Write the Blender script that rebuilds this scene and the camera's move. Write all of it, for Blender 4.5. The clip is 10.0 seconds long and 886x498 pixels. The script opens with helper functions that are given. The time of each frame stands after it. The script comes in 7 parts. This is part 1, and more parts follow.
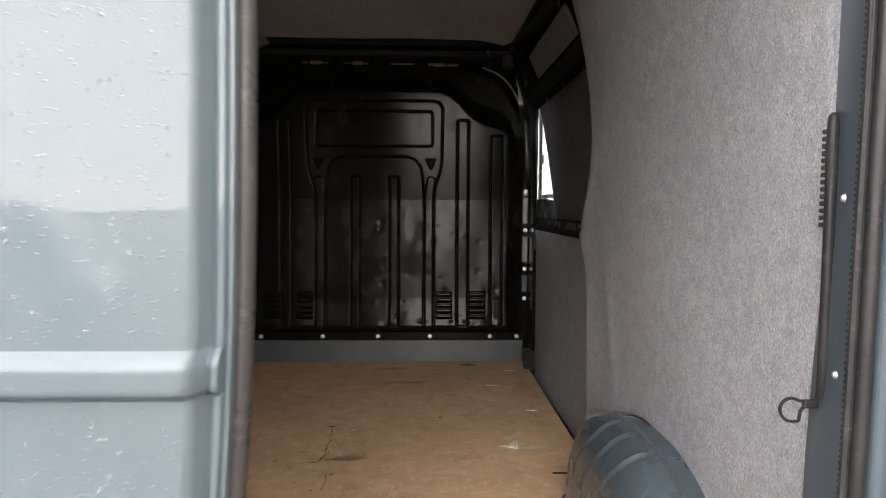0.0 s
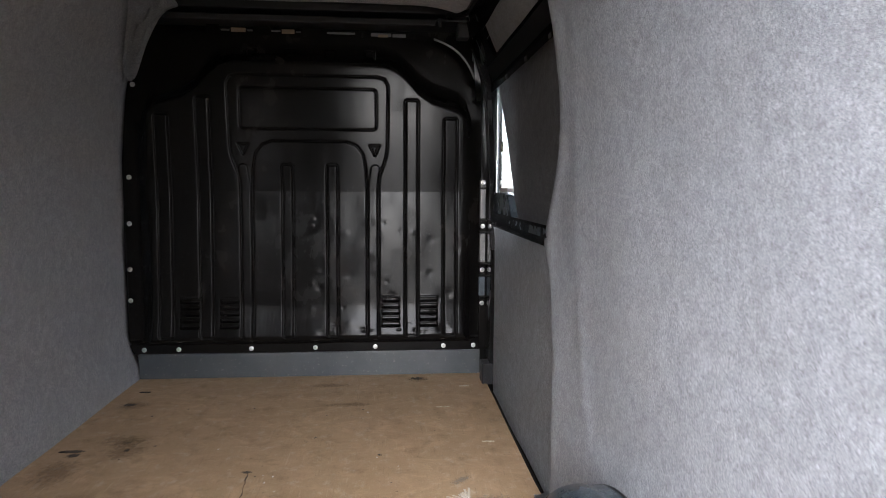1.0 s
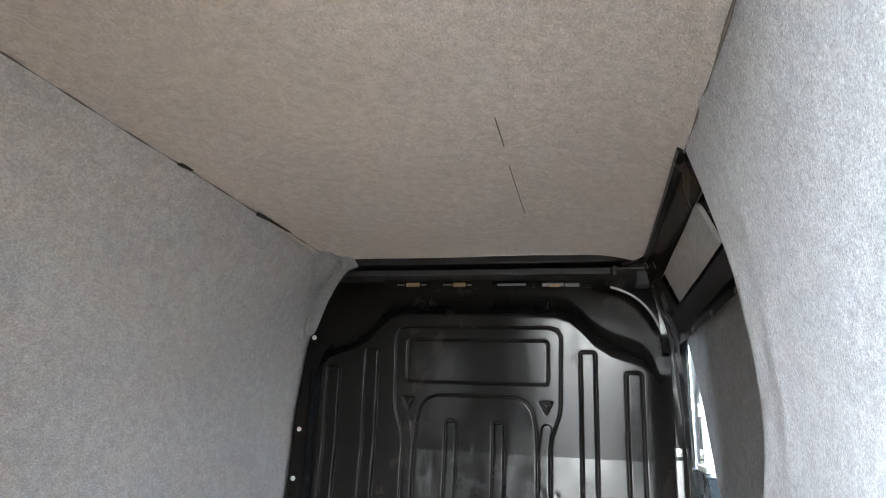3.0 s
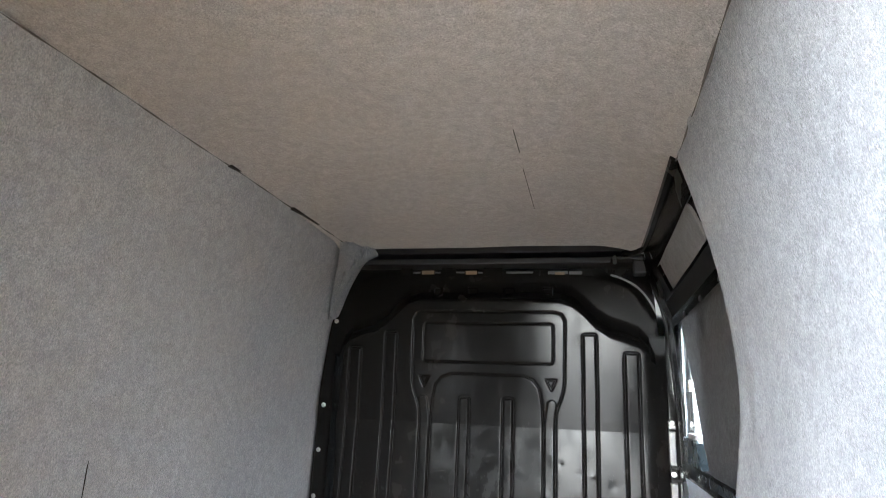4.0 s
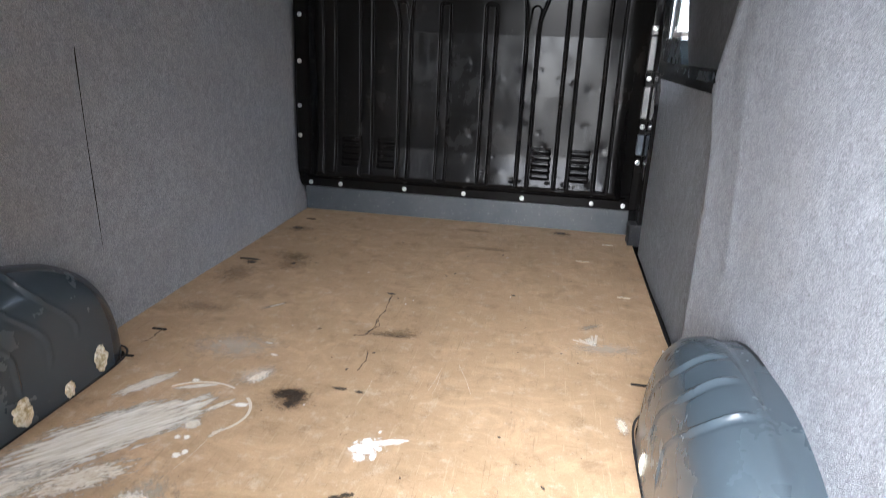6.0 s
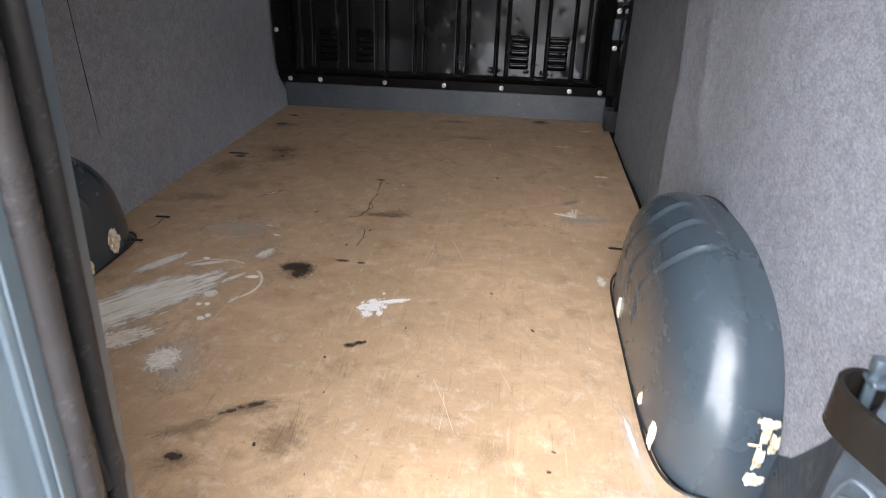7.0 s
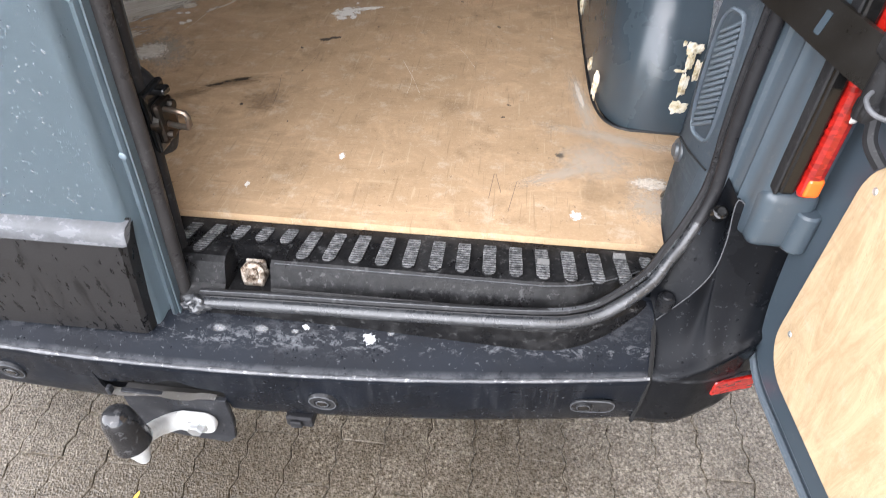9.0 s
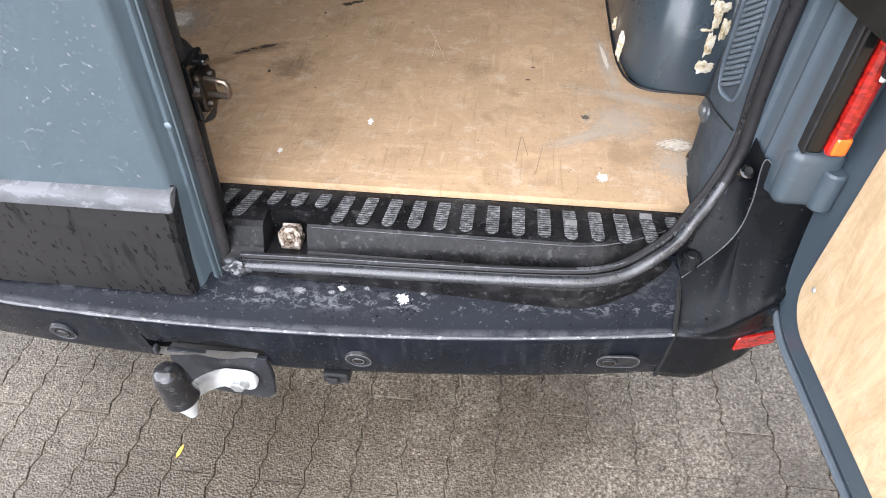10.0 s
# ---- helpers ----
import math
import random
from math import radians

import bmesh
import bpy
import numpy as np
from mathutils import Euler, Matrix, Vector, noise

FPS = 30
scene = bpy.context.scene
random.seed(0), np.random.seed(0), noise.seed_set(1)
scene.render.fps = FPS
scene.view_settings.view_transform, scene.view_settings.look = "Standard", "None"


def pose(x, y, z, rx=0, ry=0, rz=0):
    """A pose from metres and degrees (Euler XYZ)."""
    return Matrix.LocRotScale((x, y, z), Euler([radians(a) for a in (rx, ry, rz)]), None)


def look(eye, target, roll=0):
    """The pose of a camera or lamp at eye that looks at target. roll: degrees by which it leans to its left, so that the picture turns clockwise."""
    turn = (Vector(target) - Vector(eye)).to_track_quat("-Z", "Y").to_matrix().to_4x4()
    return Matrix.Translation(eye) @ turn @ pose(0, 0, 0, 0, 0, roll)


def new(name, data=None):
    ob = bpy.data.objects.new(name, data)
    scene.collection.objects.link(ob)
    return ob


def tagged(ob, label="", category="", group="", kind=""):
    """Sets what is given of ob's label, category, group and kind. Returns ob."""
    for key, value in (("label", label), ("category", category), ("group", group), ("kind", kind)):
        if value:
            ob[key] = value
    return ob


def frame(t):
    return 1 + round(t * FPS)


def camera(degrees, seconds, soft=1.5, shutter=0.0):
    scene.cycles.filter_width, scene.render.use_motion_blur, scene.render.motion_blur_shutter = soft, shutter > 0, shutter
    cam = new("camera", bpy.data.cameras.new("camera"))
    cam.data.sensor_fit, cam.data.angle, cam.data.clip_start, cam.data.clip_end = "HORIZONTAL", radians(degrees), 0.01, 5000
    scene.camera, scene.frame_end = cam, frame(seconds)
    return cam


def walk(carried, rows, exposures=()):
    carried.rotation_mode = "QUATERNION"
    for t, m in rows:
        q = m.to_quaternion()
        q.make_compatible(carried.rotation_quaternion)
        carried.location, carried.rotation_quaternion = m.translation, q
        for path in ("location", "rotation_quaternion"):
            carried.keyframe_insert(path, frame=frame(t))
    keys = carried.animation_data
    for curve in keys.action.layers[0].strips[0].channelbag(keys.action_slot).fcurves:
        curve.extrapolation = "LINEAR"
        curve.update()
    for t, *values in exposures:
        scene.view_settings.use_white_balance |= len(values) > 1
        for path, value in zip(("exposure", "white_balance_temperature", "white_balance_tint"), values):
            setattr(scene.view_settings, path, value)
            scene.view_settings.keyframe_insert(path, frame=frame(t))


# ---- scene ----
cam = camera(71.5, 10.0, 0.45, 0.3)
PATH = [
    (0, (0.284, -0.724, 1.509), (0.343, 1.271, 1.374), 0.3),
    (0.5, (0.362, -0.502, 1.536), (0.505, 1.484, 1.345), 0.3),
    (1, (0.385, -0.297, 1.575), (0.56, 1.686, 1.375), 0.4),
    (1.5, (0.449, -0.12, 1.65), (0.465, 1.878, 1.723), 0.7),
    (1.6, (0.475, -0.089, 1.662), (0.394, 1.902, 1.829), 0.8),
    (2, (0.497, 0.01, 1.69), (0.17, 1.944, 2.08), 1.3),
    (2.5, (0.519, 0.023, 1.7), (0.112, 1.923, 2.171), 1.9),
    (3, (0.516, -0.038, 1.696), (0.053, 1.835, 2.222), 2.4),
    (3.2, (0.514, -0.106, 1.697), (0.034, 1.757, 2.242), 2.6),
    (4.5, (0.479, -0.374, 1.618), (0.089, 1.568, 1.896), 2.1),
    (4.6, (0.473, -0.388, 1.615), (0.113, 1.57, 1.81), 1.9),
    (5, (0.45, -0.341, 1.581), (0.124, 1.631, 1.495), 2.0),
    (5.5, (0.446, -0.33, 1.547), (0.128, 1.609, 1.172), 2.2),
    (6, (0.434, -0.306, 1.5), (0.122, 1.565, 0.867), 2.3),
    (6.2, (0.426, -0.292, 1.479), (0.117, 1.551, 0.766), 2.4),
    (7.3, (0.41, -0.526, 1.439), (0.251, 1.233, 0.501), 1.0),
    (7.5, (0.418, -0.563, 1.422), (0.283, 1.188, 0.465), 0.8),
    (7.8, (0.442, -0.633, 1.375), (0.314, 1.109, 0.4), 0.5),
    (8, (0.469, -0.664, 1.348), (0.335, 1.05, 0.326), 0.7),
    (8.5, (0.519, -0.722, 1.273), (0.379, 0.899, 0.109), 1.0),
    (8.6, (0.526, -0.728, 1.269), (0.377, 0.855, 0.054), 0.7),
    (9, (0.512, -0.733, 1.254), (0.353, 0.733, -0.097), 0.4),
    (9.5, (0.509, -0.736, 1.248), (0.33, 0.667, -0.166), -0.5),
    (10, (0.49, -0.759, 1.273), (0.293, 0.62, -0.162), -1.6),
]
EXPOSURES = [(0.0, 3.6, 6850, 15), (0.5, 4.16, 6450, 13), (1.0, 4.4, 6150, 13), (1.5, 4.95, 6050, 11), (2.0, 6.1, 5880, 6), (2.5, 6.4, 5880, 6), (3.2, 6.38, 5880, 6), (4.5, 5.62, 5980, 7), (5.0, 5.18, 6050, 11), (5.5, 5.05, 5850, 10), (6.2, 4.77, 5900, 12), (7.3, 3.75, 6000, 14), (7.5, 3.6, 6000, 14), (8.0, 3.40, 6100, 14), (8.5, 3.3, 6200, 12), (9.0, 3.2, 6050, 13), (10.0, 3.14, 5950, 13)]
walk(cam, [(t, look(eye, target, roll)) for t, eye, target, roll in PATH], EXPOSURES)

# ---- light ----
world = bpy.data.worlds.new("overcast_sky")
scene.world = world
world.use_nodes = True
wn = world.node_tree.nodes
wl = world.node_tree.links
sky = wn.new("ShaderNodeTexSky")
sky.sky_type = "NISHITA"
sky.sun_disc = False
sky.sun_elevation = radians(42)
sky.sun_rotation = radians(189)
sky.air_density, sky.dust_density = 1.0, 1.0
pale = wn.new("ShaderNodeHueSaturation")
pale.inputs["Saturation"].default_value = 0.4
wl.new(sky.outputs[0], pale.inputs["Color"])
wl.new(pale.outputs[0], wn["Background"].inputs["Color"])
wn["Background"].inputs["Strength"].default_value = 0.05

sun = new("sun", bpy.data.lights.new("sun", "SUN"))
sun.data.energy = 1.5
sun.data.angle = radians(128)
sun.data.color = (1.0, 0.955, 0.90)
sun.matrix_world = look((-3.3, -4.8, 5.8), (0.2, 0.0, 0.6))


# ---- small helpers ----
def part(name, bm, material, parent=None, label="", smooth=False):
    """One mesh object out of a bmesh, under its thing or part."""
    me = bpy.data.meshes.new(name)
    bmesh.ops.recalc_face_normals(bm, faces=bm.faces)
    if smooth:
        for f in bm.faces:
            f.smooth = True
        for e in bm.edges:
            if len(e.link_faces) == 2 and e.calc_face_angle(0.0) > radians(42):
                e.smooth = False
    bm.to_mesh(me)
    bm.free()
    return place(name, me, material, parent, label)


def place(name, me, material, parent=None, label=""):
    if material and not me.materials:
        me.materials.append(material)
    ob = new(name, me)
    if parent:
        ob.parent = parent
        ob.matrix_parent_inverse = parent.matrix_world.inverted()
    if label:
        ob["label"] = label
    return ob


def thing(name, label, category, at=(0, 0, 0), group="", kind=""):
    ob = new(name)
    ob.empty_display_size = 0.05
    ob.location = at
    bpy.context.view_layer.update()
    return tagged(ob, label, category, group, kind)


def box(bm, lo, hi, bevel=0.0, segments=2, m=None):
    c = [(a + b) / 2 for a, b in zip(lo, hi)]
    s = [abs(b - a) for a, b in zip(lo, hi)]
    made = bmesh.ops.create_cube(bm, size=1.0, matrix=Matrix.LocRotScale(c, None, s))
    vs = made["verts"]
    if bevel > 0:
        es = list({e for v in vs for e in v.link_edges})
        made = bmesh.ops.bevel(bm, geom=es, offset=bevel, segments=segments, affect="EDGES", profile=0.5)
        vs = list({v for f in made["faces"] for v in f.verts} | {v for v in vs if v.is_valid})
        vs = [v for v in vs if v.is_valid]
    if m:
        bmesh.ops.transform(bm, matrix=m, verts=vs)
    return vs


def boxed(lo, hi, bevel=0.0, segments=2, m=None):
    bm = bmesh.new()
    box(bm, lo, hi, bevel, segments, m)
    return bm


def sheet(rows, close_u=False, close_v=False, bm=None):
    """Quads over rows of points."""
    bm = bm or bmesh.new()
    vs = [[bm.verts.new(p) for p in r] for r in rows]
    nu, nv = len(vs), len(vs[0])
    for i in range(nu if close_u else nu - 1):
        for j in range(nv if close_v else nv - 1):
            a, b = vs[i], vs[(i + 1) % nu]
            bm.faces.new((a[j], a[(j + 1) % nv], b[(j + 1) % nv], b[j]))
    return bm, vs


def loft(rings, caps=True, bm=None):
    """Closed rings of points, joined in turn and capped."""
    bm, vs = sheet(rings, close_v=True, bm=bm)
    if caps:
        bm.faces.new(vs[0])
        bm.faces.new(list(reversed(vs[-1])))
    return bm


def smoothed(points, n=8, closed=False):
    """A Catmull-Rom curve through points."""
    pts = [Vector(p) for p in points]
    out = []
    k = len(pts)
    for i in range(k if closed else k - 1):
        if closed:
            p0, p1, p2, p3 = pts[i - 1], pts[i], pts[(i + 1) % k], pts[(i + 2) % k]
        else:
            p0, p1, p2, p3 = pts[max(i - 1, 0)], pts[i], pts[i + 1], pts[min(i + 2, k - 1)]
        for j in range(n):
            t = j / n
            out.append(0.5 * (2 * p1 + (p2 - p0) * t + (2 * p0 - 5 * p1 + 4 * p2 - p3) * t * t + (3 * p1 - p0 - 3 * p2 + p3) * t ** 3))
    if not closed:
        out.append(pts[-1])
    return out


def tube(path, r, seg=12, caps=True, bm=None, flat=1.0):
    """A round bar along a path; r may be a list."""
    path = [Vector(p) for p in path]
    rings = []
    up = Vector((0.13, 0.21, 0.97))
    for i, p in enumerate(path):
        d = (path[min(i + 1, len(path) - 1)] - path[max(i - 1, 0)]).normalized()
        s = d.cross(up)
        if s.length < 1e-4:
            s = d.cross(Vector((1, 0, 0)))
        s.normalize()
        up = s.cross(d).normalized()
        rr = r[i] if isinstance(r, (list, tuple)) else r
        rings.append([p + (s * math.cos(a) + up * math.sin(a) * flat) * rr for a in [2 * math.pi * k / seg for k in range(seg)]])
    return loft(rings, caps, bm)


def lathe(profile, seg=24, m=None, bm=None):
    """A turned body: (radius, height) pairs about z."""
    rings = [[(max(r, 1e-5) * math.cos(a), max(r, 1e-5) * math.sin(a), z) for a in [2 * math.pi * k / seg for k in range(seg)]] for r, z in profile]
    if m:
        rings = [[m @ Vector(p) for p in r] for r in rings]
    return loft(rings, True, bm)


def prism(outline, thick, m=None, bevel=0.0, bm=None):
    """A flat plate: outline in x, y; thick along z; then moved by m."""
    own = bmesh.new()
    vs = [own.verts.new((x, y, 0)) for x, y in outline]
    f = own.faces.new(vs)
    ext = bmesh.ops.extrude_face_region(own, geom=[f])
    top = [g for g in ext["geom"] if isinstance(g, bmesh.types.BMVert)]
    bmesh.ops.translate(own, verts=top, vec=(0, 0, thick))
    if bevel:
        bmesh.ops.bevel(own, geom=[e for e in own.edges if abs(e.verts[0].co.z - e.verts[1].co.z) < 1e-6], offset=bevel, segments=2, affect="EDGES", profile=0.5)
    if m:
        bmesh.ops.transform(own, matrix=m, verts=own.verts)
    if bm is None:
        return own
    tmp = bpy.data.meshes.new("tmp")
    own.to_mesh(tmp)
    own.free()
    bm.from_mesh(tmp)
    bpy.data.meshes.remove(tmp)
    return bm


def rounded(w, h, r, n=5, cx=0, cy=0):
    pts = []
    for sx, sy, a0 in ((1, 1, 0), (-1, 1, 90), (-1, -1, 180), (1, -1, 270)):
        for k in range(n + 1):
            a = radians(a0 + 90 * k / n)
            pts.append((cx + sx * (w / 2 - r) + r * math.cos(a), cy + sy * (h / 2 - r) + r * math.sin(a)))
    return pts


def lerp(pairs, v):
    """Piecewise linear (v, value) pairs."""
    xs, ys = zip(*pairs)
    return float(np.interp(v, xs, ys))


# ---- materials ----
def material(name, color, rough=0.5, metal=0.0, coat=0.0, coat_rough=0.1, spec=0.5):
    m = bpy.data.materials.new(name)
    m.use_nodes = True
    b = m.node_tree.nodes["Principled BSDF"]
    b.inputs["Base Color"].default_value = (*color, 1)
    b.inputs["Roughness"].default_value = rough
    b.inputs["Metallic"].default_value = metal
    b.inputs["Coat Weight"].default_value = coat
    b.inputs["Coat Roughness"].default_value = coat_rough
    b.inputs["Specular IOR Level"].default_value = spec
    return m


class Nodes:
    """A short way to wire a material."""

    def __init__(self, m):
        self.m, self.n, self.l = m, m.node_tree.nodes, m.node_tree.links
        self.b = self.n["Principled BSDF"]
        self.co = self.n.new("ShaderNodeTexCoord").outputs["Object"]

    def scaled(self, sx, sy, sz):
        k = self.n.new("ShaderNodeMapping")
        k.inputs["Scale"].default_value = (sx, sy, sz)
        self.l.new(self.co, k.inputs["Vector"])
        return k.outputs[0]

    def noise(self, scale, detail=4, rough=0.6, vector=None, distortion=0.0):
        k = self.n.new("ShaderNodeTexNoise")
        k.inputs["Scale"].default_value = scale
        k.inputs["Detail"].default_value = detail
        k.inputs["Roughness"].default_value = rough
        k.inputs["Distortion"].default_value = distortion
        self.l.new(vector or self.co, k.inputs["Vector"])
        return k.outputs["Fac"]

    def cells(self, scale, vector=None, feature="F1", out="Distance"):
        k = self.n.new("ShaderNodeTexVoronoi")
        k.feature = feature
        k.inputs["Scale"].default_value = scale
        self.l.new(vector or self.co, k.inputs["Vector"])
        return k.outputs[out]

    def ramp(self, fac, stops):
        k = self.n.new("ShaderNodeValToRGB")
        e = k.color_ramp.elements
        while len(e) < len(stops):
            e.new(0.5)
        for el, (p, c) in zip(e, stops):
            el.position = p
            el.color = (*c, 1) if isinstance(c, tuple) else (c, c, c, 1)
        self.l.new(fac, k.inputs["Fac"])
        return k.outputs["Color"]

    def mix(self, fac, a, b, kind="MIX"):
        k = self.n.new("ShaderNodeMix")
        k.data_type = "RGBA"
        k.blend_type = kind
        for sock, v in ((k.inputs[0], fac), (k.inputs[6], a), (k.inputs[7], b)):
            if isinstance(v, (int, float)):
                sock.default_value = v
            elif isinstance(v, tuple):
                sock.default_value = (*v, 1)
            else:
                self.l.new(v, sock)
        return k.outputs[2]

    def math(self, op, a, b=0.0, clamp=False):
        k = self.n.new("ShaderNodeMath")
        k.operation = op
        k.use_clamp = clamp
        for sock, v in zip(k.inputs, (a, b)):
            if isinstance(v, (int, float)):
                sock.default_value = v
            else:
                self.l.new(v, sock)
        return k.outputs[0]

    def bump(self, height, strength=0.3, distance=0.002, normal=None):
        k = self.n.new("ShaderNodeBump")
        k.inputs["Strength"].default_value = strength
        k.inputs["Distance"].default_value = distance
        self.l.new(height, k.inputs["Height"])
        if normal:
            self.l.new(normal, k.inputs["Normal"])
        return k.outputs[0]

    def put(self, **kw):
        names = dict(color="Base Color", rough="Roughness", normal="Normal", metal="Metallic", alpha="Alpha", coatnormal="Coat Normal")
        for k, v in kw.items():
            self.l.new(v, self.b.inputs[names[k]])
        return self.m

    def random(self):
        return self.n.new("ShaderNodeObjectInfo").outputs["Random"]


def felt(name, tone):
    n = Nodes(material(name, (0.3, 0.3, 0.3), 0.95, spec=0.15))
    fine = n.noise(480, 3, 0.75)
    fibre = n.noise(250, 4, 0.8, n.scaled(1.0, 1.0, 0.72), 1.0)
    clump = n.noise(48, 5, 0.75, None, 0.8)
    mottle = n.noise(30, 3, 0.6)
    patch = n.noise(3.5, 3, 0.6)
    rub = n.noise(1.3, 4, 0.6)
    c = n.ramp(fibre, [(0.38, tuple(0.50 * t for t in tone)), (0.46, tuple(0.90 * t for t in tone)), (0.53, tuple(1.08 * t for t in tone)), (0.62, tuple(min(1, 1.60 * t) for t in tone))])
    c = n.mix(0.20, c, n.ramp(fine, [(0.40, 0.08), (0.60, 0.70)]))
    c = n.mix(n.math("MULTIPLY", n.ramp(clump, [(0.47, 0.0), (0.62, 1.0)]), 0.30), c, tuple(0.60 * t for t in tone))
    c = n.mix(n.math("MULTIPLY", n.ramp(mottle, [(0.38, 1.0), (0.52, 0.0)]), 0.18), c, tuple(0.55 * t for t in tone))
    c = n.mix(n.math("MULTIPLY", n.ramp(mottle, [(0.52, 0.0), (0.66, 1.0)]), 0.14), c, tuple(min(1, 1.5 * t) for t in tone))
    c = n.mix(n.math("MULTIPLY", n.ramp(patch, [(0.35, 0.0), (0.7, 1.0)]), 0.22), c, tuple(0.7 * t for t in tone))
    c = n.mix(n.math("MULTIPLY", n.ramp(rub, [(0.50, 0.0), (0.66, 1.0)]), 0.22), c, (1.05 * tone[0], 0.98 * tone[1], 0.86 * tone[2]))
    h = n.math("ADD", fibre, n.math("MULTIPLY", fine, 0.5))
    big = n.bump(n.noise(9, 3, 0.5), 0.30, 0.014)
    return n.put(color=c, normal=n.bump(h, 1.0, 0.006, big))


FELT = felt("grey_felt_lining", (0.373, 0.391, 0.426))
# same felt with light put into its colour, for the dim lower door panel
FELT_LIT = felt("grey_felt_lit", (0.57, 0.595, 0.63))
FELT_DARK = felt("charcoal_felt_panel", (0.19, 0.19, 0.195))
FELT_ROOF = felt("grey_felt_headlining", (0.455, 0.442, 0.442))


def paint(name, color, rough=0.32, drops=False, dust=0.5, coat=0.35, clear=0.12):
    n = Nodes(material(name, color, rough, coat=coat, coat_rough=clear))
    film = n.noise(5, 5, 0.65)
    speck = n.noise(60, 4, 0.7)
    c = n.mix(n.math("MULTIPLY", n.ramp(film, [(0.4, 0.0), (0.75, 1.0)]), 0.18 * dust), color, (0.34, 0.33, 0.30))
    c = n.mix(n.math("MULTIPLY", n.ramp(speck, [(0.62, 0.0), (0.66, 1.0)]), 0.35 * dust), c, (0.40, 0.38, 0.34))
    n.put(color=c, rough=n.math("ADD", n.math("MULTIPLY", film, 0.10), rough - 0.05))
    if drops:
        d1 = n.ramp(n.cells(150), [(0.0, 1.0), (0.15, 0.7), (0.21, 0.0)])
        d2 = n.ramp(n.cells(260), [(0.0, 1.0), (0.15, 0.6), (0.20, 0.0)])
        some = n.ramp(n.noise(50, 2), [(0.52, 0.0), (0.57, 1.0)])
        few = n.ramp(n.noise(21, 2), [(0.48, 0.0), (0.60, 1.0)])
        h = n.math("ADD", n.math("MULTIPLY", d1, some), n.math("MULTIPLY", n.math("MULTIPLY", d2, few), 0.4))
        nm = n.bump(h, 0.45, 0.0015)
        n.put(normal=nm, coatnormal=nm)
    return n.m


# same body paint as the wet door, darkened: pillar and gutter shade in colour
PAINT_SHADED = paint("blue_grey_paint_shaded", (0.050, 0.067, 0.082), 0.34, False, 0.12, 0.16)
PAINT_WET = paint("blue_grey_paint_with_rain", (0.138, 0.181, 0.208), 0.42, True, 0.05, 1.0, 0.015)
PAINT_WET.node_tree.nodes["Principled BSDF"].inputs["Coat IOR"].default_value = 1.5
PAINT_WET.node_tree.nodes["Principled BSDF"].inputs["Specular IOR Level"].default_value = 0.2
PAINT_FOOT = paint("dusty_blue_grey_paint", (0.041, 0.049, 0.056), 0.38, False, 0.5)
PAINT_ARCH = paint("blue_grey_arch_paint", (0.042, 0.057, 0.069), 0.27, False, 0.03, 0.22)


def plywood(name, a, b, dark, stain=1.0, along=(1, 14, 14), grime=0.55):
    n = Nodes(material(name, a, 0.5, spec=0.25))
    grain = n.noise(6, 6, 0.75, n.scaled(*[1 + 0.35 * (v - 1) for v in along]), 2.0)
    fleck = n.noise(40, 4, 0.7, n.scaled(*along))
    cloud = n.noise(2.6, 5, 0.6)
    wear = n.noise(11, 6, 0.72)
    c = n.ramp(grain, [(0.40, b), (0.52, a), (0.62, tuple(min(1, 1.15 * v) for v in a))])
    c = n.mix(n.math("MULTIPLY", n.ramp(cloud, [(0.42, 0.0), (0.62, 1.0)]), grime), c, dark)
    c = n.mix(n.math("MULTIPLY", n.ramp(wear, [(0.54, 0.0), (0.66, 1.0)]), 0.35 * stain), c, tuple(0.45 * v for v in dark))
    c = n.mix(n.math("MULTIPLY", n.ramp(n.noise(75, 3, 0.8), [(0.66, 0.0), (0.69, 1.0)]), 0.5 * stain), c, (0.06, 0.04, 0.03))
    c = n.mix(n.math("MULTIPLY", n.ramp(n.noise(23, 6, 0.8), [(0.55, 0.0), (0.64, 1.0)]), 0.30 * stain), c, (0.62, 0.55, 0.45))
    # crisp dust and fine pits
    dust = n.noise(190, 5, 0.85)
    c = n.mix(n.math("MULTIPLY", n.ramp(dust, [(0.55, 0.0), (0.66, 1.0)]), 0.30 * stain), c, (0.66, 0.54, 0.40))
    c = n.mix(n.math("MULTIPLY", n.ramp(dust, [(0.33, 1.0), (0.44, 0.0)]), 0.32 * stain), c, tuple(0.5 * v for v in dark))
    # fine rubbed scratches, along and across
    for sx, sy, v in ((95.0, 5.0, 0.35), (9.0, 80.0, 0.25)):
        line = n.noise(1.6, 4, 0.6, n.scaled(sx, sy, 20.0), 0.3)
        c = n.mix(n.math("MULTIPLY", n.ramp(line, [(0.63, 0.0), (0.67, 1.0)]), v * stain), c, (0.56, 0.45, 0.31))
        c = n.mix(n.math("MULTIPLY", n.ramp(line, [(0.33, 1.0), (0.37, 0.0)]), v * stain), c, tuple(0.6 * q for q in dark))
    r = n.math("ADD", n.math("MULTIPLY", wear, 0.30), 0.40)
    return n.put(color=c, rough=r, normal=n.bump(n.math("ADD", fleck, wear), 0.18, 0.0012))


PLY = plywood("worn_plywood", (0.428, 0.296, 0.178), (0.403, 0.277, 0.163), (0.340, 0.231, 0.134), 1.0, (1, 2.2, 2.2), 0.42)
PLY_DOOR = plywood("clean_plywood", (0.50, 0.37, 0.225), (0.43, 0.305, 0.175), (0.44, 0.32, 0.19), 0.45, (9, 9, 1), 0.35)


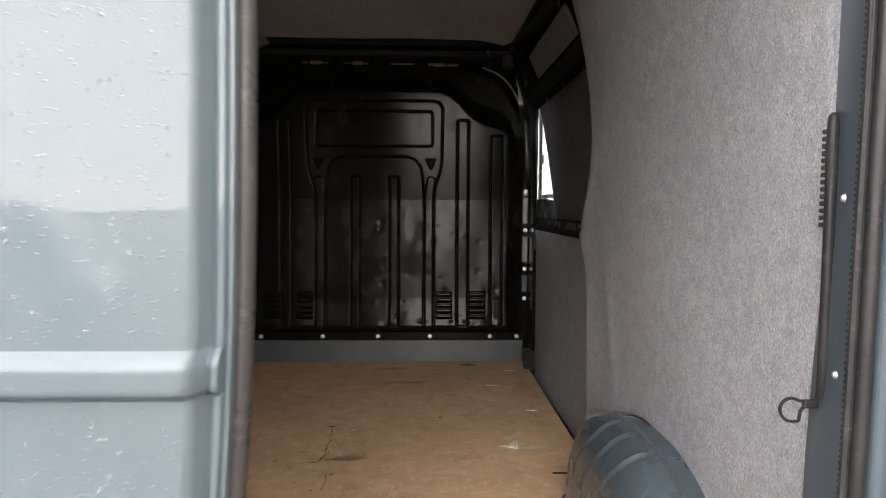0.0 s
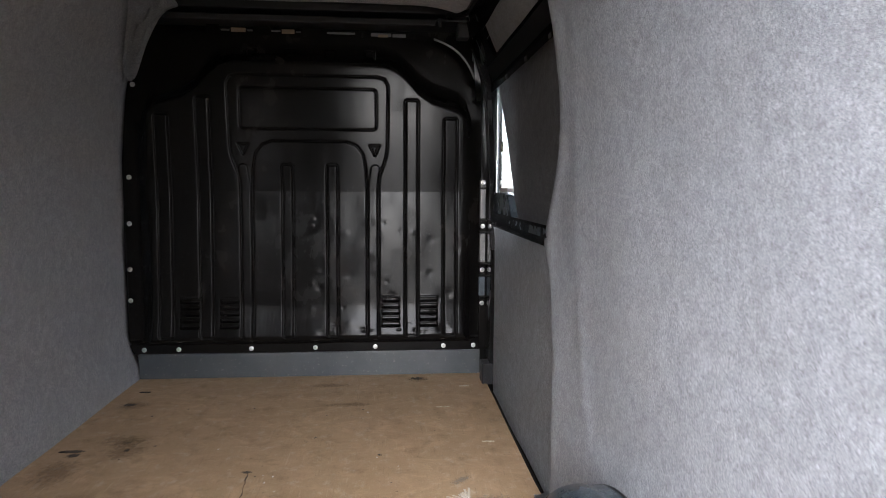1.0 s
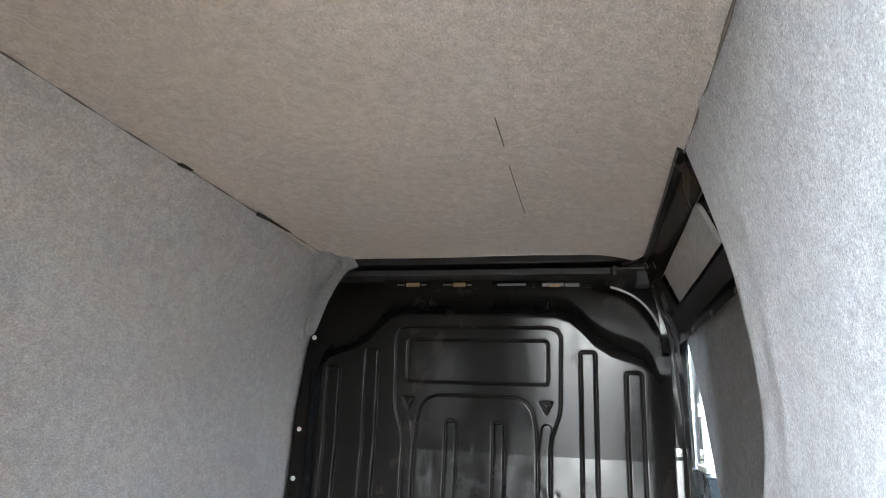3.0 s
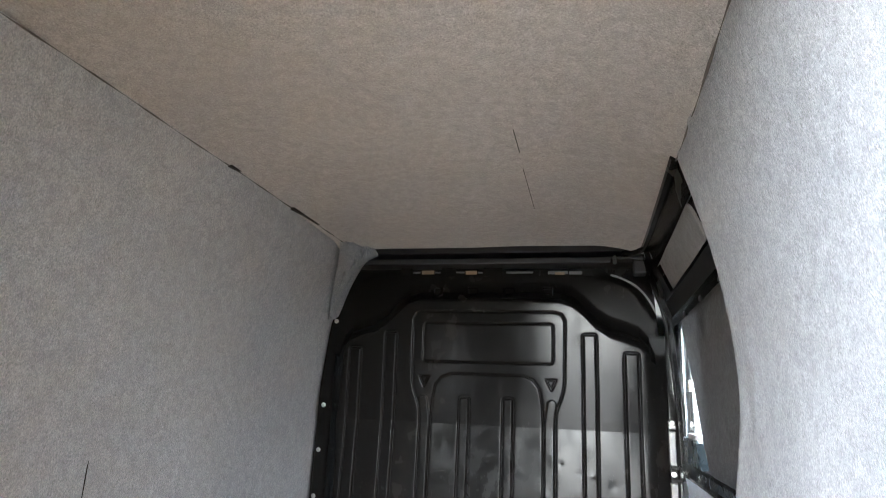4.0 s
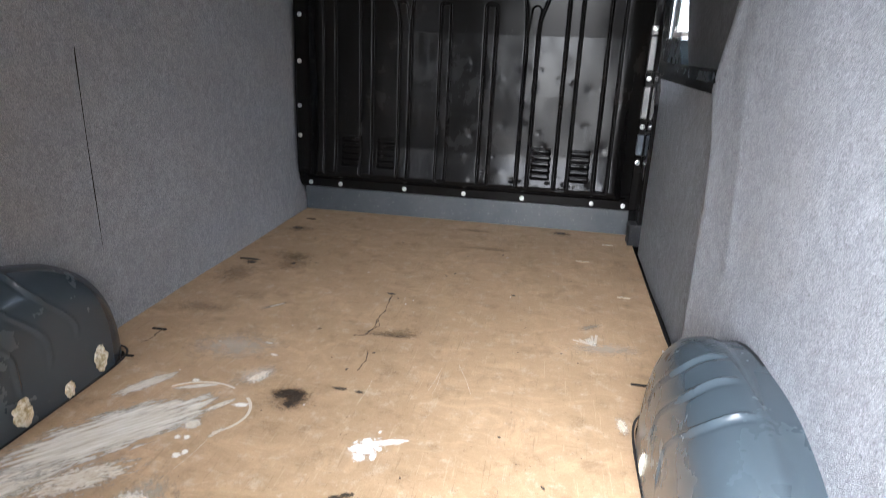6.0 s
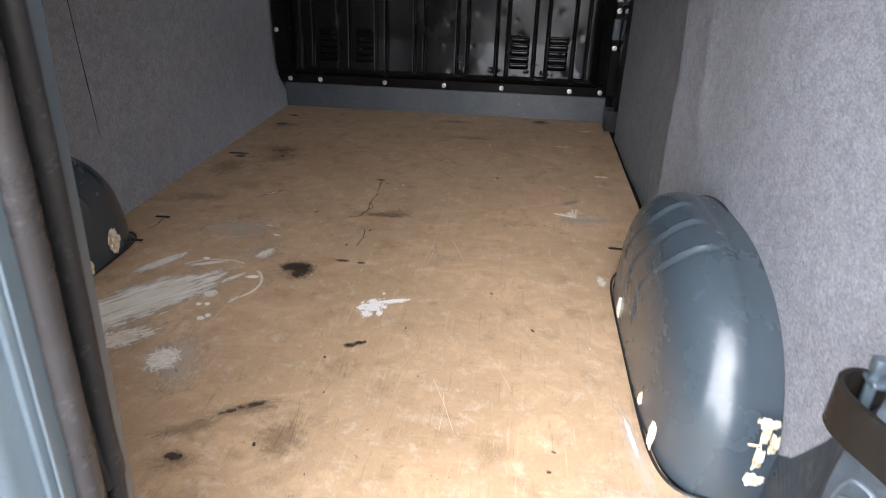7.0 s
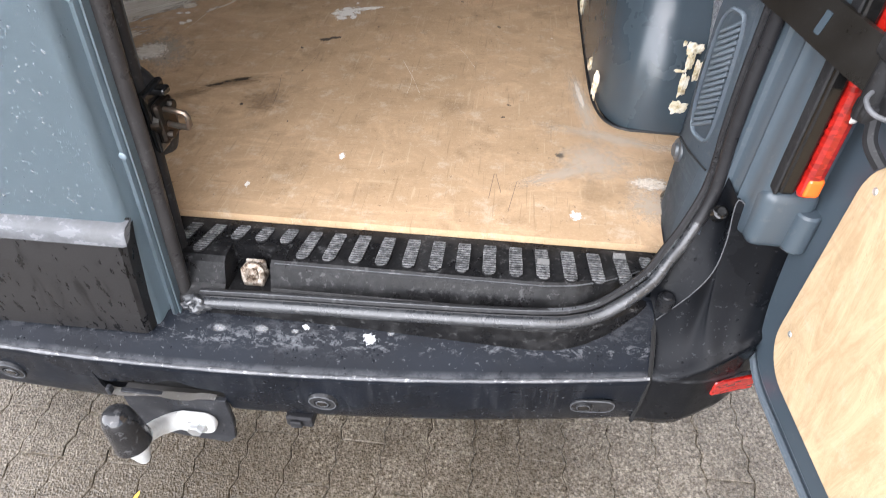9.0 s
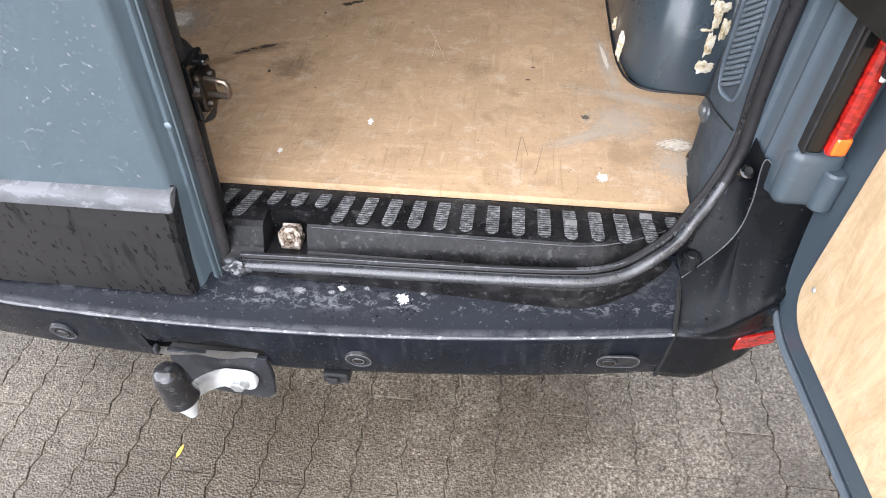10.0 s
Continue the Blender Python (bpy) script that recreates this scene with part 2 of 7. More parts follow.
def black_steel():
    n = Nodes(material("black_painted_steel", (0.006, 0.006, 0.006), 0.2, spec=0.125))
    smear = n.noise(2.6, 3, 0.5)
    rub = n.noise(9, 5, 0.6)
    grit = n.noise(55, 4, 0.7)
    mark = n.math("MULTIPLY", n.ramp(smear, [(0.50, 0.0), (0.66, 1.0)]), n.ramp(grit, [(0.58, 0.0), (0.66, 1.0)]))
    c = n.mix(n.math("MULTIPLY", mark, 0.05), (0.0064, 0.0061, 0.0059), (0.16, 0.14, 0.11))
    haze = n.math("MULTIPLY", n.ramp(smear, [(0.42, 0.0), (0.60, 1.0)]), n.ramp(n.noise(7, 3, 0.5), [(0.42, 0.0), (0.64, 1.0)]))
    # greasy hand and load smudges: dull, brownish blots with soft rims
    blot = n.math("MULTIPLY", n.ramp(n.noise(10, 2, 0.5), [(0.48, 0.0), (0.72, 1.0)]), n.ramp(n.noise(2.1, 2, 0.5), [(0.46, 0.0), (0.58, 1.0)]))
    wipe = n.ramp(n.noise(4.0, 5, 0.7, n.scaled(5.0, 5.0, 0.8)), [(0.48, 0.0), (0.66, 1.0)])
    # a scuffed, matt area where loads have rubbed the middle of the panel
    far = n.n.new("ShaderNodeVectorMath")
    far.operation = "DISTANCE"
    n.l.new(n.co, far.inputs[0])
    far.inputs[1].default_value = (0.14, 2.78, 1.26)
    soot = n.math("MULTIPLY", n.ramp(n.noise(12, 5, 0.6, n.scaled(1.0, 1.0, 0.6)), [(0.46, 0.0), (0.62, 1.0)]), n.ramp(far.outputs["Value"], [(0.12, 1.0), (0.42, 0.0)]))
    c = n.mix(n.math("MULTIPLY", blot, 0.75), c, (0.013, 0.0102, 0.0080))
    r = n.math("ADD", n.math("MULTIPLY", n.ramp(rub, [(0.35, 0.0), (0.70, 1.0)]), 0.06), n.math("ADD", n.math("MULTIPLY", haze, 0.08), 0.125))
    r = n.math("ADD", r, n.math("ADD", n.math("MULTIPLY", blot, 0.17), n.math("ADD", n.math("MULTIPLY", wipe, 0.06), n.math("MULTIPLY", soot, 0.30))))
    return n.put(color=c, rough=r, normal=n.bump(n.noise(2.2, 0, 0.4), 0.05, 0.006))


BLACK_STEEL = black_steel()
BLACK_DULL = material("dull_black_paint", (0.012, 0.012, 0.013), 0.6)
BLACK_VOID = material("void_black", (0.004, 0.004, 0.004), 0.9)


def plastic(name, color, rough=0.5, stains=0.0, grain=900, wet=0.0):
    n = Nodes(material(name, color, rough, spec=0.22))
    mottle = n.noise(14, 6, 0.75)
    fleck = n.noise(85, 4, 0.75)
    c = n.mix(n.math("MULTIPLY", n.ramp(mottle, [(0.50, 0.0), (0.60, 1.0)]), stains * 0.6), color, (0.20, 0.20, 0.20))
    c = n.mix(n.math("MULTIPLY", n.ramp(fleck, [(0.58, 0.0), (0.63, 1.0)]), stains), c, (0.34, 0.34, 0.34))
    r = n.math("ADD", n.math("MULTIPLY", n.ramp(mottle, [(0.35, 0.0), (0.6, 1.0)]), 0.3 + wet), rough - 0.15 - wet)
    return n.put(color=c, rough=r, normal=n.bump(n.noise(grain, 2), 0.22, 0.0008))




def bumper_plastic(name, color, marks, low, high):
    """Black plastic, half wet, with dried lime marks in a strip between two heights."""
    n = Nodes(material(name, color, 0.3, spec=0.10))
    sep = n.n.new("ShaderNodeSeparateXYZ")
    n.l.new(n.co, sep.inputs[0])
    z = sep.outputs["Z"]
    wet = n.noise(7, 5, 0.6)
    crust = n.noise(95, 8, 0.78, n.scaled(0.55, 1.0, 1.0), 0.4)
    where = n.noise(5.5, 3, 0.5, n.scaled(0.6, 1.0, 1.0))
    strip = n.ramp(z, [(low, 0.0), (low + 0.010, 1.0), (high - 0.010, 1.0), (high, 0.0)])
    m = n.ramp(n.math("ADD", crust, n.math("MULTIPLY", n.math("SUBTRACT", where, 0.5), 0.45)), [(0.50, 0.0), (0.535, 0.45), (0.66, 1.0)])
    # thickest along the middle of the strip, thin smears to either side
    mid = n.ramp(z, [(low, 0.12), (low + 0.008, 0.30), (low + 0.011, 1.0), (low + 0.018, 1.0), (low + 0.026, 0.30), (high, 0.15)])
    m = n.math("MULTIPLY", n.math("MULTIPLY", m, n.math("MULTIPLY", strip, mid)), marks)
    speck = n.ramp(n.noise(150, 3, 0.6), [(0.655, 0.0), (0.685, 1.0)])
    m = n.math("MAXIMUM", m, n.math("MULTIPLY", speck, 0.55 * marks))
    # worn edge along the lip
    lip = n.ramp(z, [(0.4735, 0.0), (0.4755, 1.0), (0.4790, 1.0), (0.4815, 0.0)])
    worn = n.ramp(n.noise(38, 6, 0.75), [(0.40, 0.25), (0.56, 1.0)])
    m = n.math("MAXIMUM", m, n.math("MULTIPLY", n.math("MULTIPLY", lip, worn), marks))
    c = n.mix(n.math("MULTIPLY", n.ramp(wet, [(0.4, 0.0), (0.7, 1.0)]), 0.5), color, tuple(2.4 * v for v in color))
    streak = n.math("MULTIPLY", n.ramp(n.noise(14, 5, 0.7, n.scaled(4.0, 4.0, 0.25)), [(0.50, 0.0), (0.66, 1.0)]), n.ramp(z, [(0.468, 0.30), (0.475, 0.0)]))
    m = n.math("MAXIMUM", m, n.math("MULTIPLY", streak, 0.30 * marks))
    c = n.mix(m, c, (0.135, 0.14, 0.15))
    r = n.math("ADD", n.math("MULTIPLY", n.ramp(wet, [(0.40, 0.0), (0.58, 1.0)]), 0.20), n.math("ADD", n.math("MULTIPLY", m, 0.3), 0.20), True)
    d1 = n.ramp(n.cells(95), [(0.0, 1.0), (0.16, 0.7), (0.22, 0.0)])
    beads = n.math("MULTIPLY", d1, n.ramp(n.noise(30, 2), [(0.56, 0.0), (0.62, 1.0)]))
    g = n.bump(n.noise(650, 2), 0.18, 0.0008)
    return n.put(color=c, rough=r, normal=n.bump(beads, 0.8, 0.002, g))


BUMPER = bumper_plastic("weathered_black_plastic", (0.0048, 0.0060, 0.0086), 0.72, 0.488, 0.56)
BUMPER_CORNER = bumper_plastic("clean_black_plastic", (0.0042, 0.0047, 0.0058), 0.30, 0.47, 0.50)
SILL = plastic("dusty_black_plastic", (0.0078, 0.0078, 0.0083), 0.32, 0.10, 700)


def grip():
    """Ribbed pad: the ribs' tops are scuffed pale, the grooves stay dark."""
    n = Nodes(material("scuffed_grey_grip", (0.1, 0.1, 0.1), 0.6, spec=0.25))
    sep = n.n.new("ShaderNodeSeparateXYZ")
    n.l.new(n.co, sep.inputs[0])
    rub = n.noise(120, 5, 0.75)
    top = n.ramp(n.math("MULTIPLY", n.math("SUBTRACT", sep.outputs["Z"], 0.6088), 400.0, True), [(0.3, 0.0), (0.7, 1.0)])
    pale = n.ramp(rub, [(0.38, (0.040, 0.041, 0.042)), (0.50, (0.105, 0.107, 0.110)), (0.64, (0.22, 0.22, 0.22))])
    return n.put(color=n.mix(top, (0.007, 0.007, 0.0075), pale))


SILL_PAD = grip()
TRIM = plastic("dark_grey_trim", (0.016, 0.016, 0.0175), 0.42, 0.06, 900)


def wet_lip():
    """Sun-faded plastic, half of it dark with running water."""
    n = Nodes(material("faded_trim_lip", (0.115, 0.118, 0.124), 0.45, spec=0.3))
    k = n.noise(7, 5, 0.6, n.scaled(3.0, 3.0, 6.0))
    f = n.noise(60, 4, 0.7)
    c = n.ramp(k, [(0.45, (0.118, 0.122, 0.130)), (0.49, (0.088, 0.091, 0.097)), (0.60, (0.072, 0.074, 0.078))])
    c = n.mix(n.math("MULTIPLY", n.ramp(f, [(0.50, 0.0), (0.62, 1.0)]), 0.15), c, (0.15, 0.155, 0.16))
    return n.put(color=c, rough=n.ramp(k, [(0.43, 0.5), (0.47, 0.25)]), normal=n.bump(n.noise(700, 2), 0.2, 0.0006))


TRIM_LIP = wet_lip()
CASING = plastic("grey_pillar_casing", (0.084, 0.103, 0.121), 0.42, 0.09, 800)
DOOR_RUBBER = plastic("brown_grey_rubber", (0.027, 0.0255, 0.0255), 0.36, 0.05, 900)
RUBBER = plastic("black_rubber", (0.016, 0.016, 0.017), 0.55, 0.06, 900)
RIDGE = plastic("worn_pale_ridge", (0.105, 0.108, 0.115), 0.4, 0.9, 500)
SENSOR = plastic("worn_sensor_ring", (0.013, 0.0135, 0.015), 0.30, 0.06, 700)
SEAL = plastic("worn_grey_seal", (0.030, 0.032, 0.035), 0.26, 0.12, 700)
SEAL.node_tree.nodes["Principled BSDF"].inputs["Specular IOR Level"].default_value = 0.7
UPRIGHT = plastic("grey_black_rubber", (0.015, 0.015, 0.0165), 0.36, 0.03, 900)
STRAP = plastic("dark_brown_strap", (0.0075, 0.0065, 0.0052), 0.34, 0.01, 600)


def steel(name, color, rough, rust=0.0):
    n = Nodes(material(name, color, rough, 0.9))
    k = n.noise(30, 6, 0.75)
    c = n.mix(n.math("MULTIPLY", n.ramp(k, [(0.45, 0.0), (0.6, 1.0)]), rust), color, (0.20, 0.10, 0.05))
    return n.put(color=c, rough=n.math("ADD", n.math("MULTIPLY", k, 0.3), rough - 0.1))


ZINC = steel("galvanised_steel", (0.55, 0.56, 0.56), 0.42)
RUSTY = steel("rusty_steel", (0.19, 0.155, 0.115), 0.6, 0.9)
RUSTY.node_tree.nodes["Principled BSDF"].inputs["Metallic"].default_value = 0.4
_n = Nodes(RUSTY)
_n.put(color=_n.ramp(_n.noise(120, 5, 0.7), [(0.38, (0.05, 0.03, 0.018)), (0.47, (0.20, 0.155, 0.115)), (0.60, (0.50, 0.45, 0.39))]))
BOLT = material("zinc_bolt", (0.62, 0.62, 0.60), 0.35, 0.7)
DULL_ZINC = steel("dull_zinc", (0.135, 0.135, 0.132), 0.4)
LABEL = plastic("faded_brown_label", (0.22, 0.155, 0.10), 0.6, 0.2, 300)
WHITE_PAINT = plastic("chipped_white_paint", (0.50, 0.50, 0.485), 0.45, 0.40, 300)


def foam():
    n = Nodes(material("dried_sealing_foam", (0.66, 0.55, 0.36), 0.7))
    k = n.noise(60, 5, 0.7)
    return n.put(color=n.ramp(k, [(0.36, (0.34, 0.26, 0.13)), (0.48, (0.60, 0.52, 0.36)), (0.60, (0.74, 0.70, 0.60))]), normal=n.bump(k, 0.5, 0.003))


FOAM = foam()


def streaked():
    """Dark plastic with rain runs down its face."""
    n = Nodes(material("rain_streaked_plastic", (0.022, 0.022, 0.024), 0.4, spec=0.25))
    run = n.noise(7, 5, 0.7, n.scaled(9.0, 9.0, 1.2))
    bead = n.noise(90, 3, 0.7, n.scaled(1.0, 1.0, 0.35))
    m = n.math("MAXIMUM", n.ramp(run, [(0.56, 0.0), (0.64, 0.8)]), n.ramp(bead, [(0.585, 0.0), (0.62, 1.0)]))
    c = n.mix(m, (0.0165, 0.0157, 0.0158), (0.0050, 0.0050, 0.0054))
    return n.put(color=c, rough=n.math("SUBTRACT", 0.46, n.math("MULTIPLY", m, 0.2)), normal=n.bump(n.noise(700, 2), 0.2, 0.0008))


STREAKED = streaked()
# water tinted pale, not fully clear: the sky's glint put into its colour
WATER_GLINT = material("rain_water_glint", (0.48, 0.52, 0.54), 0.05)
WATER_GLINT.node_tree.nodes["Principled BSDF"].inputs["Transmission Weight"].default_value = 0.78
WATER_GLINT.node_tree.nodes["Principled BSDF"].inputs["IOR"].default_value = 1.33
# pale tone for worn edges and for the sensor rims' drawn highlights
WORN_LIT_EDGE = plastic("worn_lit_plastic_edge", (0.07, 0.073, 0.078), 0.5, 0.2, 700)


def stain_material(name, color, scale, edge, rough=0.5, strength=1.0):
    """A patch that frays out at its rim, in the patch's own unit disc."""
    n = Nodes(material(name, color, rough))
    g = n.n.new("ShaderNodeTexGradient")
    g.gradient_type = "SPHERICAL"
    n.l.new(n.co, g.inputs["Vector"])
    rnd = n.n.new("ShaderNodeVectorMath")
    rnd.operation = "ADD"
    n.l.new(n.co, rnd.inputs[0])
    n.l.new(n.random(), rnd.inputs[1])
    k = n.noise(scale, 6, 0.75, rnd.outputs[0], 0.6)
    a = n.math("ADD", g.outputs["Fac"], n.math("MULTIPLY", n.math("SUBTRACT", k, 0.5), 2.4))
    a = n.ramp(a, [(0.42 - edge, 0.0), (0.42 + edge, strength)])
    n.m.blend_method = "HASHED"
    return n.put(alpha=a)


STAIN_DARK = stain_material("dark_oil_stain", (0.075, 0.05, 0.032), 5.0, 0.24, 0.5, 0.30)
STAIN_BURN = stain_material("black_gouge", (0.020, 0.015, 0.011), 2.5, 0.05, 0.6)
_n = Nodes(STAIN_BURN)
_n.put(color=_n.ramp(_n.noise(6.0, 5, 0.75), [(0.40, (0.010, 0.008, 0.006)), (0.52, (0.040, 0.028, 0.018)), (0.64, (0.13, 0.088, 0.05))]))
STAIN_PALE = stain_material("pale_scuff", (0.60, 0.53, 0.43), 7.0, 0.26, 0.6, 0.40)
STAIN_WHITE = stain_material("white_paint_splat", (0.78, 0.76, 0.72), 2.6, 0.03, 0.5)
STAIN_SCRAPE = stain_material("scraped_white_filler", (0.62, 0.58, 0.52), 7.0, 0.14, 0.6, 0.92)
_n = Nodes(STAIN_SCRAPE)
_n.put(color=_n.ramp(_n.noise(9.0, 7, 0.75, _n.scaled(0.6, 1.6, 1.0), 0.8), [(0.40, (0.46, 0.36, 0.25)), (0.48, (0.66, 0.58, 0.47)), (0.60, (0.80, 0.76, 0.69))]))


def chalk_patch():
    """Plaster dragged over the boards: dense in the middle, streaked along the pull, broken at the rim."""
    n = Nodes(material("dragged_plaster", (0.6, 0.57, 0.52), 0.75))
    g = n.n.new("ShaderNodeTexGradient")
    g.gradient_type = "SPHERICAL"
    n.l.new(n.co, g.inputs["Vector"])
    streak = n.noise(2.2, 6, 0.7, n.scaled(1.0, 7.0, 1.0), 0.4)
    lump = n.noise(4.5, 5, 0.7)
    k = n.math("ADD", n.math("MULTIPLY", n.math("SUBTRACT", streak, 0.5), 1.3), n.math("MULTIPLY", n.math("SUBTRACT", lump, 0.5), 2.2))
    a = n.ramp(n.math("ADD", n.math("MULTIPLY", g.outputs["Fac"], 1.5), k), [(0.30, 0.0), (0.48, 0.72), (0.8, 0.92)])
    n.m.blend_method = "HASHED"
    return n.put(alpha=a, color=n.ramp(streak, [(0.36, (0.50, 0.43, 0.33)), (0.50, (0.70, 0.65, 0.56)), (0.64, (0.82, 0.79, 0.73))]))


STAIN_PLASTER = chalk_patch()
STAIN_LIME = stain_material("dried_lime_splash", (0.46, 0.47, 0.48), 2.6, 0.05, 0.5, 0.9)
STAIN_CHALK = stain_material("chalky_water_mark", (0.22, 0.225, 0.23), 9.0, 0.10, 0.6, 0.55)



def lens(name, dark, lit, scale):
    """Moulded lens plastic: small facets with glints put into the colour, glossy face."""
    n = Nodes(material(name, lit, 0.12, coat=0.7, coat_rough=0.05))
    k = n.cells(scale, n.scaled(1.0, 1.0, 2.2), "F1", "Color")
    big = n.noise(30, 2, 0.5)
    c = n.mix(n.math("MULTIPLY", n.ramp(k, [(0.2, 0.0), (0.8, 1.0)]), 0.65), lit, dark)
    c = n.mix(n.math("MULTIPLY", n.ramp(big, [(0.45, 0.0), (0.6, 1.0)]), 0.25), c, dark)
    return n.put(color=c, normal=n.bump(n.cells(scale, n.scaled(1.0, 1.0, 2.2)), 0.2, 0.001))


LAMP_RED = lens("red_lens", (0.10, 0.002, 0.002), (0.44, 0.014, 0.008), 110)
LAMP_ORANGE = material("orange_lens", (0.75, 0.14, 0.015), 0.12, coat=0.6)
LAMP_CLEAR = material("clear_lens", (0.58, 0.57, 0.55), 0.1, coat=0.6)
GLOSS_BLACK = material("gloss_black_plastic", (0.006, 0.006, 0.006), 0.15)
GLASS = material("window_glass", (0.9, 0.95, 0.95), 0.02)
GLASS.node_tree.nodes["Principled BSDF"].inputs["Transmission Weight"].default_value = 1.0


def pavers(name="wet_concrete_paver"):
    n = Nodes(material(name, (0.2, 0.18, 0.16), 0.5))
    # the texture runs on from stone to stone
    n.co = n.n.new("ShaderNodeNewGeometry").outputs["Position"]
    tone = n.ramp(n.random(), [(0.0, (0.095, 0.071, 0.045)), (1.0, (0.155, 0.120, 0.078))])
    k = n.noise(135, 6, 0.85)
    pebble = n.ramp(n.cells(205, out="Color"), [(0.15, (0.020, 0.016, 0.011)), (0.45, (0.066, 0.052, 0.036)), (0.68, (0.125, 0.100, 0.070)), (0.90, (0.42, 0.37, 0.29))])
    c = n.mix(0.72, tone, pebble)
    c = n.mix(0.42, c, n.ramp(k, [(0.40, (0.018, 0.014, 0.010)), (0.50, (0.085, 0.066, 0.045)), (0.62, (0.60, 0.53, 0.42))]))
    c = n.mix(0.25, c, n.ramp(n.noise(38, 4, 0.75), [(0.42, (0.040, 0.030, 0.019)), (0.58, (0.18, 0.155, 0.12))]))
    damp = n.noise(2.6, 4, 0.62)
    c = n.mix(n.math("MULTIPLY", n.ramp(damp, [(0.44, 0.0), (0.60, 1.0)]), 0.52), c, (0.036, 0.026, 0.014))
    # a darker, browner patch beside the tow bar, fading outwards
    far = n.n.new("ShaderNodeVectorMath")
    far.operation = "DISTANCE"
    n.l.new(n.co, far.inputs[0])
    far.inputs[1].default_value = (-0.15, -0.55, 0.0)
    tow_patch = n.ramp(n.math("ADD", far.outputs["Value"], n.math("MULTIPLY", n.noise(5, 4, 0.6), 0.5)), [(0.50, 1.0), (0.95, 0.0)])
    c = n.mix(n.math("MULTIPLY", tow_patch, 0.65), c, (0.034, 0.024, 0.013))
    r = n.math("ADD", n.math("MULTIPLY", n.ramp(k, [(0.4, 0.0), (0.6, 1.0)]), 0.45), 0.18)
    return n.put(color=c, rough=r, normal=n.bump(n.cells(205), 0.8, 0.0025))


PAVER = pavers()
JOINT = pavers("joint_sand")
FLOOR_Z = 0.62

# ---- ground ----
def zig(y):
    """The zigzag of the pavers' long joints."""
    k = (y / 0.028) % 2.0
    return 0.0045 * (abs(k - 1.0) * 2 - 1)


def paver_mesh(name, odd):
    """One paver with zigzag long sides and bevelled edges."""
    w, l, h = 0.100, 0.224, 0.03
    ys = np.linspace(0.0005, l - 0.0005, 17)
    off = 0.0 if odd else 0.112
    left = [(zig(y + off) + 0.0008, y) for y in ys]
    right = [(w + zig(y + off) - 0.0008, y) for y in reversed(ys)]
    ring = left + right
    cx, cy = w / 2, l / 2
    inner = [(cx + (x - cx) * 0.965, cy + (y - cy) * 0.990) for x, y in ring]
    verts = [(x, y, -h) for x, y in ring] + [(x, y, -0.0016) for x, y in ring] + [(x, y, 0) for x, y in inner]
    n = len(ring)
    faces = [(i, (i + 1) % n, n + (i + 1) % n, n + i) for i in range(n)]
    faces += [(n + i, n + (i + 1) % n, 2 * n + (i + 1) % n, 2 * n + i) for i in range(n)]
    faces.append(tuple(range(3 * n - 1, 2 * n - 1, -1))[::-1])
    me = bpy.data.meshes.new(name)
    me.from_pydata(verts, [], faces)
    me.materials.append(PAVER)
    return me


def build_ground():
    # one sheet to the horizon, finer round the van
    xs = [-900, -200, -40, -10, -4, -2, 0, 2, 4, 10, 40, 200, 900]
    bm, _ = sheet([[(x, y, -0.0034) for x in xs] for y in xs])
    g = part("ground", bm, JOINT)
    return tagged(g, "ground of damp grey concrete block paving with dark joints", "ground", kind="structure")


# ---- the load floor ----
def arch_edge(y, side):
    """How far in the wheel arch reaches at y, on the floor."""
    u = abs(y - ARCH_Y) / ARCH_A
    if u >= 1:
        return None
    return ARCH_WALL - ARCH_W * (1 - u ** 6) ** (1 / 6)


ARCH_Y, ARCH_A, ARCH_H, ARCH_W, ARCH_WALL = 0.735, 0.405, 0.352, 0.172, 0.862


